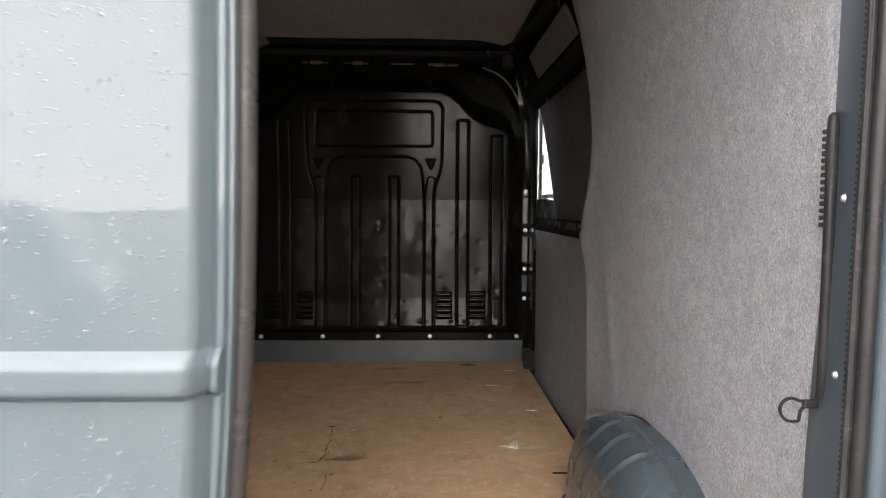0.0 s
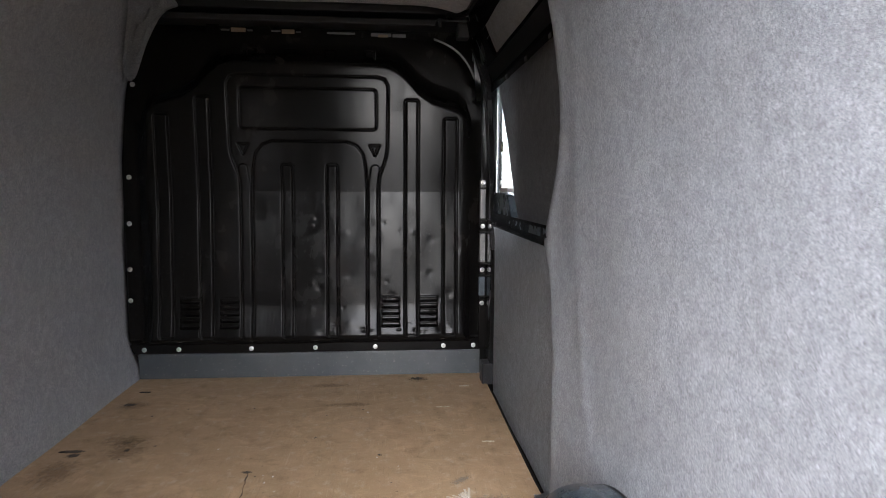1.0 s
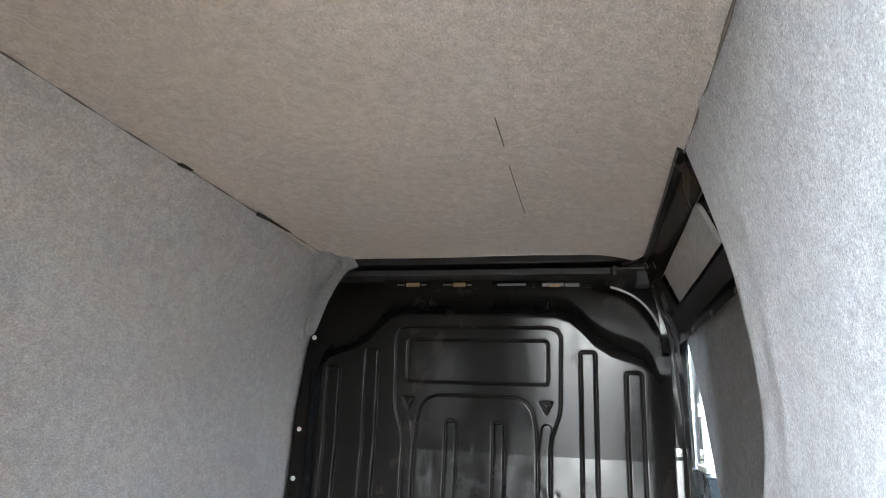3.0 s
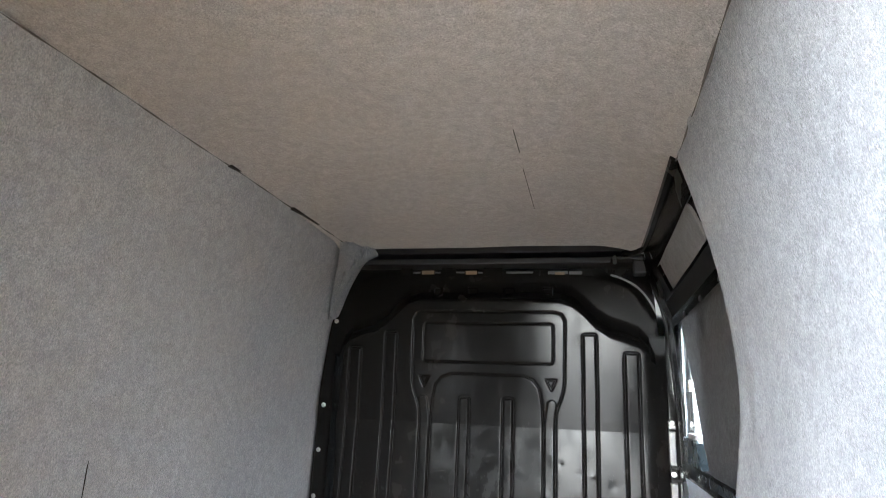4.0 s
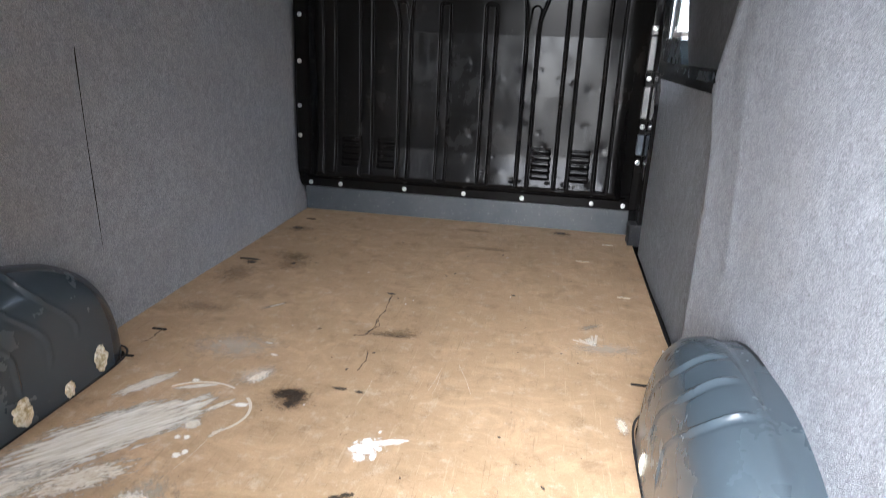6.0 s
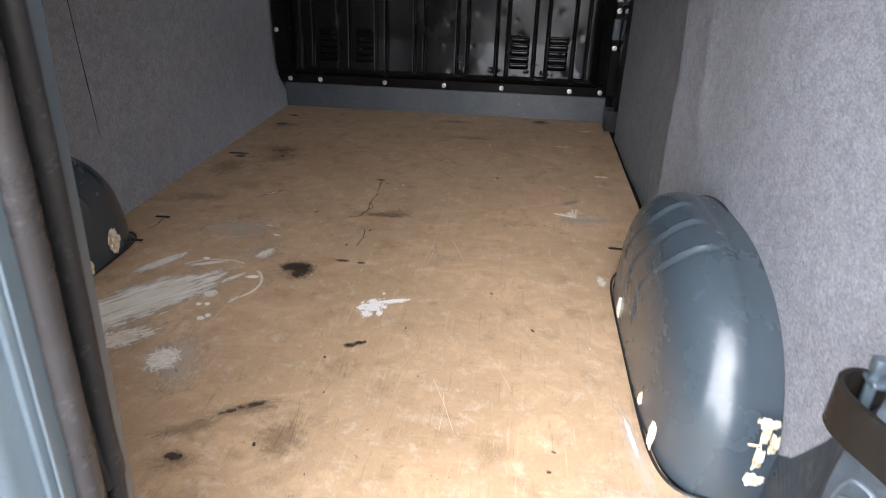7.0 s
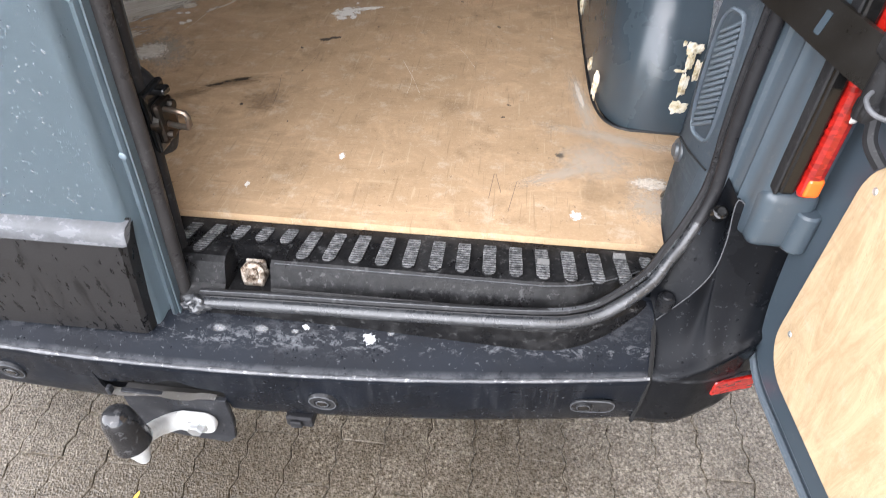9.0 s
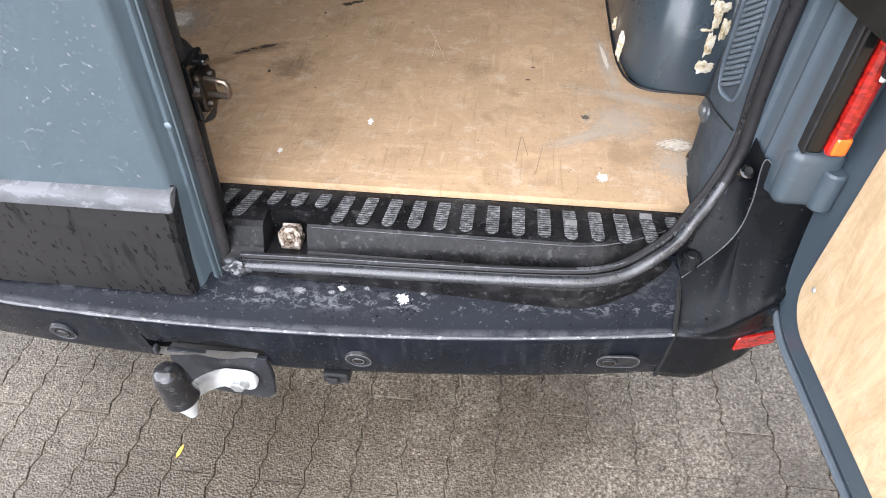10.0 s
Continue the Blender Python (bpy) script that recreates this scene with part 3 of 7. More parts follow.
def build_floor():
    ys = sorted(set([0.0, 0.002, 0.05, 0.13, 0.20, 0.30] + list(np.linspace(0.325, 1.145, 60)) + [1.2, 1.6, 2.0, 2.4, 2.782]))

    def right(y):
        x = lerp([(0, 0.774), (0.125, 0.780), (0.14, 0.800), (0.33, 0.86), (1.40, 0.872), (1.46, 0.856), (2.0, 0.858), (2.55, 0.862), (2.78, 0.862)], y)
        e = arch_edge(y, 1)
        return min(x, e + 0.006) if e else x

    def left(y):
        x = lerp([(0, 0.774), (0.14, 0.80), (0.33, 0.852), (2.78, 0.842)], y)
        e = arch_edge(y, -1)
        return -(min(x, e + 0.006) if e else x)

    bm = bmesh.new()
    rows = []
    for z in (FLOOR_Z - 0.014, FLOOR_Z):
        rows.append([(left(y), y, z) for y in ys] + [(right(y), y, z) for y in reversed(ys)])
    n = len(ys)
    vb = [bm.verts.new(p) for p in rows[0]]
    vt = [bm.verts.new(p) for p in rows[1]]
    for vs in (vb, vt):
        for i in range(n - 1):
            bm.faces.new((vs[i], vs[i + 1], vs[2 * n - 2 - i], vs[2 * n - 1 - i]))
    for i in range(2 * n):
        j = (i + 1) % (2 * n)
        bm.faces.new((vb[i], vb[j], vt[j], vt[i]))
    f = part("floor", bm, PLY)
    tagged(f, "worn brown plywood load floor with stains, scuffs and paint splashes", "floor", kind="structure")
    bm = boxed((-0.80, 0.002, 0.40), (0.80, 2.88, FLOOR_Z - 0.016))
    # near-black underlay strip standing in for the shade in the door-side gap
    box(bm, (0.801, 1.30, 0.40), (0.95, 2.88, 0.56))
    sub = part("floor_pan", bm, BLACK_VOID)
    tagged(sub, "near-black floor pan and gap underlay below the plywood load floor", "floor", kind="structure")
    return f


CREASE_SHADE = material("crease_shade", (0.09, 0.085, 0.08), 0.9)


# ---- the lined walls and the roof ----
LEFT_PROFILE = [(0.60, 0.842), (1.2, 0.848), (1.7, 0.842), (2.05, 0.800), (2.25, 0.735), (2.40, 0.680), (2.43, 0.672)]
RIGHT_PROFILE = [(0.60, 0.866), (1.2, 0.862), (1.7, 0.856), (2.0, 0.815), (2.2, 0.765), (2.34, 0.735), (2.43, 0.715)]


RIGHT_EDGE = [(0.60, 1.480), (1.10, 1.480), (1.30, 1.520), (1.385, 1.590), (1.42, 1.595), (1.48, 1.555), (1.56, 1.500), (1.65, 1.450), (1.75, 1.408), (1.85, 1.380), (2.10, 1.372), (2.22, 1.388), (2.34, 1.420), (2.43, 1.420)]


def lined_wall(name, side, profile, y0, y1, bulge, label, edge=None):
    """A felt-covered wall: soft, slightly uneven, with the body panel behind it."""
    zs = np.linspace(0.60, profile[-1][0], 60)
    us = np.linspace(0, 1, 70)
    px, pz = [p[1] for p in profile], [p[0] for p in profile]
    rows = []
    for u in us:
        row = []
        for z in zs:
            y = y0 + ((lerp(edge, z) if edge else y1) - y0) * u
            x = float(np.interp(z, pz, px))
            x += 0.5 * (float(np.interp(z - 0.06, pz, px)) + float(np.interp(z + 0.06, pz, px))) * 0.5 - 0.5 * x
            w = noise.noise(Vector((y * 2.1, z * 1.7, side * 3.0))) * 0.006 + noise.noise(Vector((y * 7, z * 5, side))) * 0.0022
            row.append((side * (x + w - bulge(y, z)), y, z))
        rows.append(row)
    bm, vs = sheet(rows)
    outer = 0.985
    # back and edges
    back = [[bm.verts.new((side * outer, y, z)) for z in (0.60, profile[-1][0])] for y in (y0, y1)]
    bm.faces.new((back[0][0], back[0][1], back[1][1], back[1][0]))
    bm.faces.new([v for v in vs[0]] + [back[0][1], back[0][0]])
    bm.faces.new([v for v in vs[-1]] + [back[1][1], back[1][0]])
    bm.faces.new([r[0] for r in vs] + [back[1][0], back[0][0]])
    bm.faces.new([r[-1] for r in vs] + [back[1][1], back[0][1]])
    ob = part(name, bm, FELT, None, smooth=False)
    for p in ob.data.polygons:
        p.use_smooth = len(p.vertices) == 4 and abs(p.normal.y) < 0.9
    return tagged(ob, label, "wall", kind="structure")


def build_shell():
    def left_bulge(y, z):
        # the seam of two felt sheets, a ridge where they meet
        s = math.exp(-((y - 1.235) / 0.03) ** 2) * 0.004 if z < 1.47 else 0.0
        flare = 0.047 * float(ease(np.array(y), 1.5, 2.75) * ease(np.array(z), 0.66, 0.85))
        return s - flare + math.exp(-((y - 1.25) / 0.06) ** 2 - ((z - 1.49) / 0.05) ** 2) * 0.006

    def right_bulge(y, z):
        # rounded over at its front edge
        e = lerp(RIGHT_EDGE, z)
        edge = -0.022 * max(0.0, 1 - (e - y) / 0.05) ** 2
        fold = math.exp(-((e - 0.085 - y) / 0.035) ** 2) * 0.004 + math.exp(-((1.18 - y + 0.05 * math.sin(z * 5)) / 0.04) ** 2) * 0.005 * (z > 1.0)
        return edge + fold

    lined_wall("wall_left", -1, LEFT_PROFILE, 0.16, 2.80, left_bulge, "side wall covered in grey felt lining, with an upright seam")
    lined_wall("wall_right", 1, RIGHT_PROFILE, 0.13, 1.48, right_bulge, "side wall covered in grey felt lining, slightly wrinkled", RIGHT_EDGE)
    # dark piping where the felt ends at the door's window frame
    bm = tube([(lerp([(a, b) for a, b in RIGHT_PROFILE], z) + 0.024, lerp(RIGHT_EDGE, z) + 0.001, z) for z in np.linspace(1.40, 2.34, 60)], 0.0042, 8)
    part("piping", bm, BLACK_DULL, bpy.data.objects["wall_right"], "black edge piping", True)

    bm = tube([(0.8745 + 0.001 * math.sin(40 * z), 1.4855 + 0.30 * max(0.0, z - 1.24) ** 2, z) for z in np.linspace(1.08, 1.36, 24)], [0.0016 * math.sin(math.pi * (i + 0.5) / 24) + 0.0004 for i in range(24)], 6)
    part("edge_slit", bm, BLACK_VOID, bpy.data.objects["wall_right"], "dark slit along the felt edge")
    bm, _ = sheet([[(0.826 + 0.05 * u + 0.006 * v, 1.40 + 0.10 * v, 0.6225 + 0.004 * math.sin(3 * u + 2 * v) ** 2 + 0.012 * u * u) for u in np.linspace(0, 1, 6)] for v in np.linspace(0, 1, 6)])
    bmesh.ops.solidify(bm, geom=bm.faces[:], thickness=0.003)
    part("felt_tongue", bm, FELT_LIT, bpy.data.objects["wall_right"], "loose felt end on the floor", True)
    # thin dark slit along the left seam and two torn slits under the roof edge
    zz = np.linspace(0.66, 1.47, 70)
    bm = tube([(-0.8425, 1.223 + 0.0012 * math.sin(9 * z), z) for z in zz], [0.0009 + 0.0009 * abs(noise.noise(Vector((9 * z, 1, 0)))) + 0.0007 * float(ease(np.array(z), 1.3, 1.45)) for z in zz], 6)
    part("seam", bm, BLACK_VOID, bpy.data.objects["wall_left"], "dark open seam in the felt")

    # roof: lined sheet and outer skin
    xs = np.linspace(-0.80, 0.80, 44)
    ysn = np.linspace(-0.02, 2.545, 60)

    def roof_z(x, y):
        low = 0.045 + 0.039 * float(1 - ease(np.array(y), 1.36, 1.56))
        drop = low * max(0.0, (x - 0.50) / 0.24) ** 2
        front = 0.02 * max(0.0, (y - 2.40) / 0.145) ** 2
        return 2.402 - drop - front + noise.noise(Vector((x * 2, y * 2, 4))) * 0.005 + noise.noise(Vector((x * 6, y * 6, 9))) * 0.0015

    bm, vs = sheet([[(x, y, roof_z(x, y)) for x in xs] for y in ysn])
    top = [[bm.verts.new((x, y, 2.435)) for x in (xs[0], xs[-1])] for y in (ysn[0], ysn[-1])]
    bm.faces.new((top[0][0], top[0][1], top[1][1], top[1][0]))
    bm.faces.new(vs[0] + [top[0][1], top[0][0]])
    bm.faces.new(vs[-1] + [top[1][1], top[1][0]])
    bm.faces.new([r[0] for r in vs] + [top[1][0], top[0][0]])
    bm.faces.new([r[-1] for r in vs] + [top[1][1], top[0][1]])
    ceil = part("ceiling", bm, FELT_ROOF, smooth=True)
    tagged(ceil, "ceiling covered in grey felt headlining with a fine crease", "ceiling", kind="structure")

    # the crease's shade, drawn as thin dark strips
    bm = boxed((0.2993, 1.30, 2.396), (0.3017, 1.46, 2.3995))
    box(bm, (0.2965, 1.60, 2.396), (0.2980, 2.02, 2.3995))
    part("crease", bm, CREASE_SHADE, ceil)
    # dark tubes drawn for the thin shadow line where roof and walls meet
    bm = tube([(-0.682 + 0.002 * math.sin(9 * y), y, 2.3985) for y in np.linspace(0.1, 2.5, 60)], [0.0016 + 0.0012 * math.sin(31 * y) for y in np.linspace(0.1, 2.5, 60)], 6)
    part("felt_joint_shade", bm, CREASE_SHADE, ceil)
    bm = tube([(0.7365 + 0.002 * math.sin(7 * y), y, 2.3155) for y in np.linspace(0.1, 1.41, 40)], [0.0022 + 0.0014 * math.sin(23 * y) for y in np.linspace(0.1, 1.41, 40)], 6)
    part("felt_joint_shade", bm, CREASE_SHADE, ceil)
    # slits where the felt of wall and roof does not meet
    for y0, y1, h in ((1.443, 1.500, 0.008), (1.905, 2.01, 0.013), (2.01, 2.16, 0.005)):
        bm = prism([(y0, -h), (y1, -h * 0.4), (y1 + 0.01, 0), (y1, h * 0.8), (y0 + 0.01, h)], 0.012, Matrix(((0, 0, 1, -0.684), (1, 0, 0, 0), (0, 1, 0, 2.401), (0, 0, 0, 1))))
        part("slit", bm, BLACK_VOID, bpy.data.objects["wall_left"], "dark gap between wall and roof felt")

    # outer body skin round the load space
    bm = bmesh.new()
    ring_in = [(-0.96, 0.42), (-0.985, 1.4), (-0.93, 2.2), (-0.78, 2.47), (0.78, 2.47), (0.93, 2.2), (0.985, 1.4), (0.96, 0.42)]
    for (x0, z0), (x1, z1) in zip(ring_in, ring_in[1:]):
        if x0 > 0.9 and x1 > 0.9:
            continue
        a = [bm.verts.new((x, y, z)) for x, z, y in ((x0, z0, 0.02), (x1, z1, 0.02), (x1, z1, 4.4), (x0, z0, 4.4))]
        bm.faces.new(a)
    bmesh.ops.solidify(bm, geom=bm.faces[:], thickness=0.012)
    sk = part("outer_skin", bm, PAINT_SHADED)
    tagged(sk, "blue-grey painted outer body panels and roof of the van", "van body", kind="structure")
    bm = bmesh.new()
    # right outer skin: behind the wall and round the door opening
    box(bm, (0.955, 0.10, 0.42), (0.985, 1.44, 2.20))
    box(bm, (0.955, 2.66, 0.42), (0.985, 4.4, 1.40))
    box(bm, (0.890, 2.66, 1.40), (0.905, 4.4, 2.20))
    box(bm, (0.80, 0.10, 2.20), (0.93, 4.4, 2.46))
    tagged(part("outer_side", bm, PAINT_SHADED), "blue-grey painted side body panel of the van", "van body", kind="structure")
    # unseen panel added behind the bulkhead to keep light out
    tagged(part("cab_closure", boxed((-0.97, 2.87, 0.42), (0.97, 2.90, 2.46)), BLACK_VOID), "unseen black panel added to close the cab side", "wall", kind="structure")


# ---- the bulkhead ----
def seg_dist(X, Z, pts):
    """Distance to a polyline."""
    d = np.full(X.shape, 9.0)
    for (x0, z0), (x1, z1) in zip(pts, pts[1:]):
        dx, dz = x1 - x0, z1 - z0
        t = np.clip(((X - x0) * dx + (Z - z0) * dz) / (dx * dx + dz * dz), 0, 1)
        d = np.minimum(d, np.hypot(X - x0 - t * dx, Z - z0 - t * dz))
    return d


def rbox(X, Z, x0, x1, z0, z1, r):
    qx = np.abs(X - (x0 + x1) / 2) - (x1 - x0) / 2 + r
    qz = np.abs(Z - (z0 + z1) / 2) - (z1 - z0) / 2 + r
    return np.hypot(np.maximum(qx, 0), np.maximum(qz, 0)) + np.minimum(np.maximum(qx, qz), 0) - r


def ease(v, a, b):
    t = np.clip((v - a) / (b - a), 0, 1)
    return t * t * (3 - 2 * t)


def bulkhead_depth(X, Z):
    """How far the pressed panel stands out towards the load space."""
    A = np.abs(X)
    zt = np.interp(A, [0, 0.36, 0.42, 0.47, 0.53, 0.60, 0.67, 0.73, 0.77, 0.80], [2.215, 2.211, 2.192, 2.150, 2.085, 2.040, 2.018, 1.996, 1.950, 1.86])
    d = np.maximum(np.maximum((Z - zt) * 0.80, A - 0.80), 0.79 - Z)
    D = 0.045 * ease(-d, -0.045, 0.055)
    D += (0.030 - 0.034 * np.clip(np.minimum((Z - 0.80) / 0.75, (2.25 - Z) / 0.70), 0, 1)) * ease(-d, 0.0, 0.05)
    for cx, w, z0, z1 in ((0.108, 0.050, 0.835, 1.680), (0.498, 0.062, 0.835, 1.995), (0.690, 0.064, 0.835, 1.910)):
        r = rbox(A, Z, cx - w / 2, cx + w / 2, z0, z1, 0.012)
        D += 0.006 * ease(-r, 0.0, 0.010) - 0.0085 * np.exp(-((r - 0.002) / 0.0044) ** 2)
    col = [(0.306, 0.835), (0.306, 1.57), (0.318, 1.66)]
    r = seg_dist(A, Z, col) - 0.026
    D += 0.006 * ease(-r, 0.0, 0.010)
    frame_line = [(0, 2.102), (0.33, 2.102), (0.365, 2.092), (0.383, 2.06), (0.378, 1.76), (0.372, 1.72), (0.338, 1.62), (0.334, 1.56), (0.334, 0.84)]
    arch_line = [(0, 1.792), (0.18, 1.792), (0.225, 1.775), (0.258, 1.735), (0.272, 1.66), (0.277, 1.56), (0.277, 0.84)]
    for line, w in ((frame_line, 0.0046), (arch_line, 0.0046)):
        D -= 0.0085 * np.exp(-(seg_dist(A, Z, line) / w) ** 2)
    D += 0.006 * np.exp(-((rbox(A, Z, -0.325, 0.325, 1.85, 2.043, 0.02)) / 0.0044) ** 2) * -1.35
    tri = [(0.292, 1.775), (0.338, 1.775), (0.316, 1.728), (0.292, 1.775)]
    D -= 0.009 * np.exp(-(seg_dist(A, Z, tri) / 0.0048) ** 2)
    for x0, x1 in ((0.349, 0.438), (0.538, 0.628)):
        for i in range(5):
            z0 = 0.878 + i * 0.031
            r = rbox(A, Z, x0, x1, z0, z0 + 0.017, 0.005)
            D -= 0.030 * ease(-r, -0.003, 0.004)
            D += 0.004 * np.exp(-((Z - z0 - 0.023) / 0.006) ** 2) * ease(-rbox(A, Z, x0, x1, z0 - 0.01, z0 + 0.035, 0.004), 0.0, 0.004)
    # notches along the upper edge
    for cx in (-0.27, -0.09, 0.10, 0.295):
        D -= 0.026 * ease(-rbox(X, Z, cx - 0.026, cx + 0.026, 2.172, 2.235, 0.008), -0.004, 0.004)
    D += 0.010 * np.exp(-((Z - 0.815) / 0.012) ** 2)
    return D


def build_bulkhead():
    nx, nz = 881, 781
    xs, zs = np.linspace(-0.895, 0.895, nx), np.linspace(0.742, 2.335, nz)
    X, Z = np.meshgrid(xs, zs)
    D = bulkhead_depth(X, Z)
    # dents and knocks from loads
    rng = np.random.default_rng(5)
    for _ in range(42):
        cx, cz, r = rng.uniform(0.0, 0.74), rng.uniform(0.86, 1.42), rng.uniform(0.008, 0.026)
        D += rng.uniform(-0.0028, 0.0018) * np.exp(-(((X - cx) / r) ** 2 + ((Z - cz) / r) ** 2))
    for _ in range(26):
        cx, cz, r = rng.uniform(0.05, 0.76), rng.uniform(0.835, 0.90), rng.uniform(0.006, 0.020)
        D += rng.uniform(-0.0032, 0.0022) * np.exp(-(((X - cx) / (1.6 * r)) ** 2 + ((Z - cz) / r) ** 2))
    for _ in range(10):
        cx, cz, r = rng.uniform(-0.5, 0.75), rng.uniform(0.85, 1.6), rng.uniform(0.05, 0.12)
        D += rng.uniform(-0.004, 0.003) * np.exp(-(((X - cx) / r) ** 2 + ((Z - cz) / (1.6 * r)) ** 2))
    Y = 2.800 + 0.025 * ease(Z, 0.78, 1.0) - D
    verts = np.stack([X, Y, Z], -1).reshape(-1, 3)
    i = np.arange((nz - 1) * nx).reshape(nz - 1, nx)[:, :-1].ravel()
    faces = np.stack([i, i + 1, i + nx + 1, i + nx], 1)
    me = bpy.data.meshes.new("wall_front")
    me.vertices.add(len(verts))
    me.vertices.foreach_set("co", verts.ravel())
    me.loops.add(4 * len(faces))
    me.loops.foreach_set("vertex_index", faces.ravel())
    me.polygons.add(len(faces))
    me.polygons.foreach_set("loop_start", np.arange(0, 4 * len(faces), 4))
    me.update(calc_edges=True)
    me.polygons.foreach_set("use_smooth", np.ones(len(faces), bool))
    ob = place("wall_front", me, BLACK_STEEL)
    tagged(ob, "black pressed-steel bulkhead with ribs, vent slots and dents", "bulkhead", kind="structure")

    # bolts: along the foot, the left edge and the top flange
    head = bmesh.new()
    lathe([(0, 0.010), (0.006, 0.010), (0.008, 0.006), (0.008, 0.003), (0.012, 0.002), (0.012, 0.0)], 12, Matrix.Rotation(radians(90), 4, "X"), head)
    hm = bpy.data.meshes.new("bolt")
    bmesh.ops.recalc_face_normals(head, faces=head.faces)
    head.to_mesh(hm)
    head.free()
    spots = [(x, 2.782, 0.767) for x in (-0.815, -0.650, -0.300, 0.015, 0.315, 0.662, 0.816)]
    spots += [(-0.828, 2.808, 2.051), (-0.862, 2.808, 1.612), (-0.870, 2.808, 1.388), (-0.876, 2.808, 1.164), (-0.879, 2.808, 1.009)]
    spots += [(x, 2.792, z) for x, z in ((-0.465, 2.312), (-0.220, 2.314), (0.022, 2.313), (0.258, 2.309))]
    for s in spots:
        b = place("bolt", hm, BOLT, ob)
        b.location = s
    # foot flange and the painted strip under it
    bm = boxed((-0.885, 2.782, 0.745), (0.86, 2.812, 0.792), 0.004)
    part("foot_flange", bm, BLACK_STEEL, ob)
    bm = boxed((-0.845, 2.781, 0.606), (0.850, 2.86, 0.744), 0.003)
    tagged(part("trim", bm, PAINT_FOOT), "blue-grey painted steel strip along the bulkhead foot", "trim", kind="structure")

    # bare steel flange along the top and round the right-hand corner
    line = smoothed([(-0.69, 2.262), (-0.62, 2.292), (-0.545, 2.309), (-0.45, 2.311), (-0.20, 2.313), (0.10, 2.313), (0.30, 2.310), (0.48, 2.300), (0.60, 2.280), (0.70, 2.235), (0.765, 2.165), (0.805, 2.08)], 6)
    rows = []
    for i, p in enumerate(line):
        a, b = line[max(i - 1, 0)], line[min(i + 1, len(line) - 1)]
        d = (b - a).normalized()
        nrm = Vector((-d.y, d.x))
        w = 0.019 if i > 42 else 0.012
        rows.append([(p.x + nrm.x * w, 2.786, p.y + nrm.y * w), (p.x - nrm.x * w, 2.784, p.y - nrm.y * w)])
    bm, _ = sheet(rows)
    bmesh.ops.solidify(bm, geom=bm.faces[:], thickness=0.003)
    part("steel_flange", bm, BLACK_STEEL, ob, "black painted top flange")
    for x0, x1, z0, z1, mt in ((-0.471, -0.414, 2.290, 2.334, BLACK_STEEL), (-0.358, -0.290, 2.300, 2.320, LABEL), (-0.251, -0.177, 2.288, 2.332, BLACK_STEEL), (-0.122, -0.062, 2.298, 2.318, LABEL), (-0.027, 0.067, 2.286, 2.330, BLACK_STEEL), (0.090, 0.225, 2.302, 2.312, DULL_ZINC),
                               (0.236, 0.282, 2.292, 2.322, BLACK_STEEL), (0.300, 0.398, 2.297, 2.313, DULL_ZINC), (0.404, 0.468, 2.295, 2.311, DULL_ZINC), (0.474, 0.520, 2.288, 2.310, BLACK_STEEL), (-0.405, -0.365, 2.305, 2.313, DULL_ZINC), (-0.285, -0.256, 2.305, 2.313, DULL_ZINC), (-0.172, -0.128, 2.305, 2.313, DULL_ZINC), (-0.056, -0.032, 2.303, 2.311, DULL_ZINC)):
        part("flange_plate", boxed((x0, 2.7785, z0), (x1, 2.7825, z1), 0.0015), mt, ob)
    bm = boxed((0.335, 2.7765, 2.293), (0.382, 2.778, 2.306), 0.001)
    part("label_strip", bm, LABEL, ob, "small brown label")
    # bare curved run into the corner
    rows = []
    for p, q in zip(line[48:], line[49:]):
        d = (q - p).normalized()
        rows.append([(p.x - d.y * w0, 2.781 - 0.002 * w0 / 0.02, p.y + d.x * w0) for w0 in (0.017, 0.012, 0.007)])
    bm, _ = sheet(rows)
    bmesh.ops.solidify(bm, geom=bm.faces[:], thickness=0.003)
    part("corner_flange", bm, DULL_ZINC, ob, "bare grey steel corner flange", True)

    # corner post with its clip plates, beside the sliding door
    bm = bmesh.new()
    path = [(0.800, 2.752, 2.272), (0.812, 2.750, 2.19), (0.820, 2.750, 2.08), (0.826, 2.750, 1.995)]
    rows = [[Vector(p) + Vector((-0.014, 0, 0)), Vector(p) + Vector((0.014, 0.0, 0))] for p in smoothed(path, 6)]
    bm, _ = sheet(rows)
    bmesh.ops.solidify(bm, geom=bm.faces[:], thickness=0.004)
    part("upper_plate", bm, ZINC, ob, "crumpled bare steel plate")
    for z0, z1, mt in ((1.42, 1.565, DULL_ZINC), (1.575, 1.612, DULL_ZINC), (1.36, 1.405, BLACK_STEEL), (1.20, 1.345, DULL_ZINC), (1.14, 1.185, BLACK_STEEL), (1.03, 1.125, CASING), (0.97, 1.02, BLACK_STEEL)):
        part("clip_plate", boxed((0.838, 2.752, z0), (0.868, 2.774, z1), 0.003), mt, ob)
    for z in (1.60, 1.382, 1.162, 0.992):
        b = place("bolt", hm, BOLT, ob)
        b.location = (0.853, 2.751, z)
    bm = boxed((0.842, 2.776, 0.75), (0.905, 2.80, 2.25), 0.004)
    part("post", bm, BLACK_STEEL, ob)

    # roof header over the bulkhead
    bm = bmesh.new()
    box(bm, (-0.80, 2.70, 2.335), (0.85, 2.86, 2.365), 0.006)
    box(bm, (-0.70, 2.50, 2.44), (0.85, 2.86, 2.46))
    box(bm, (-0.75, 2.74, 2.40), (0.80, 2.86, 2.44), 0.008)
    hd = part("roof_header", bm, BLACK_DULL)
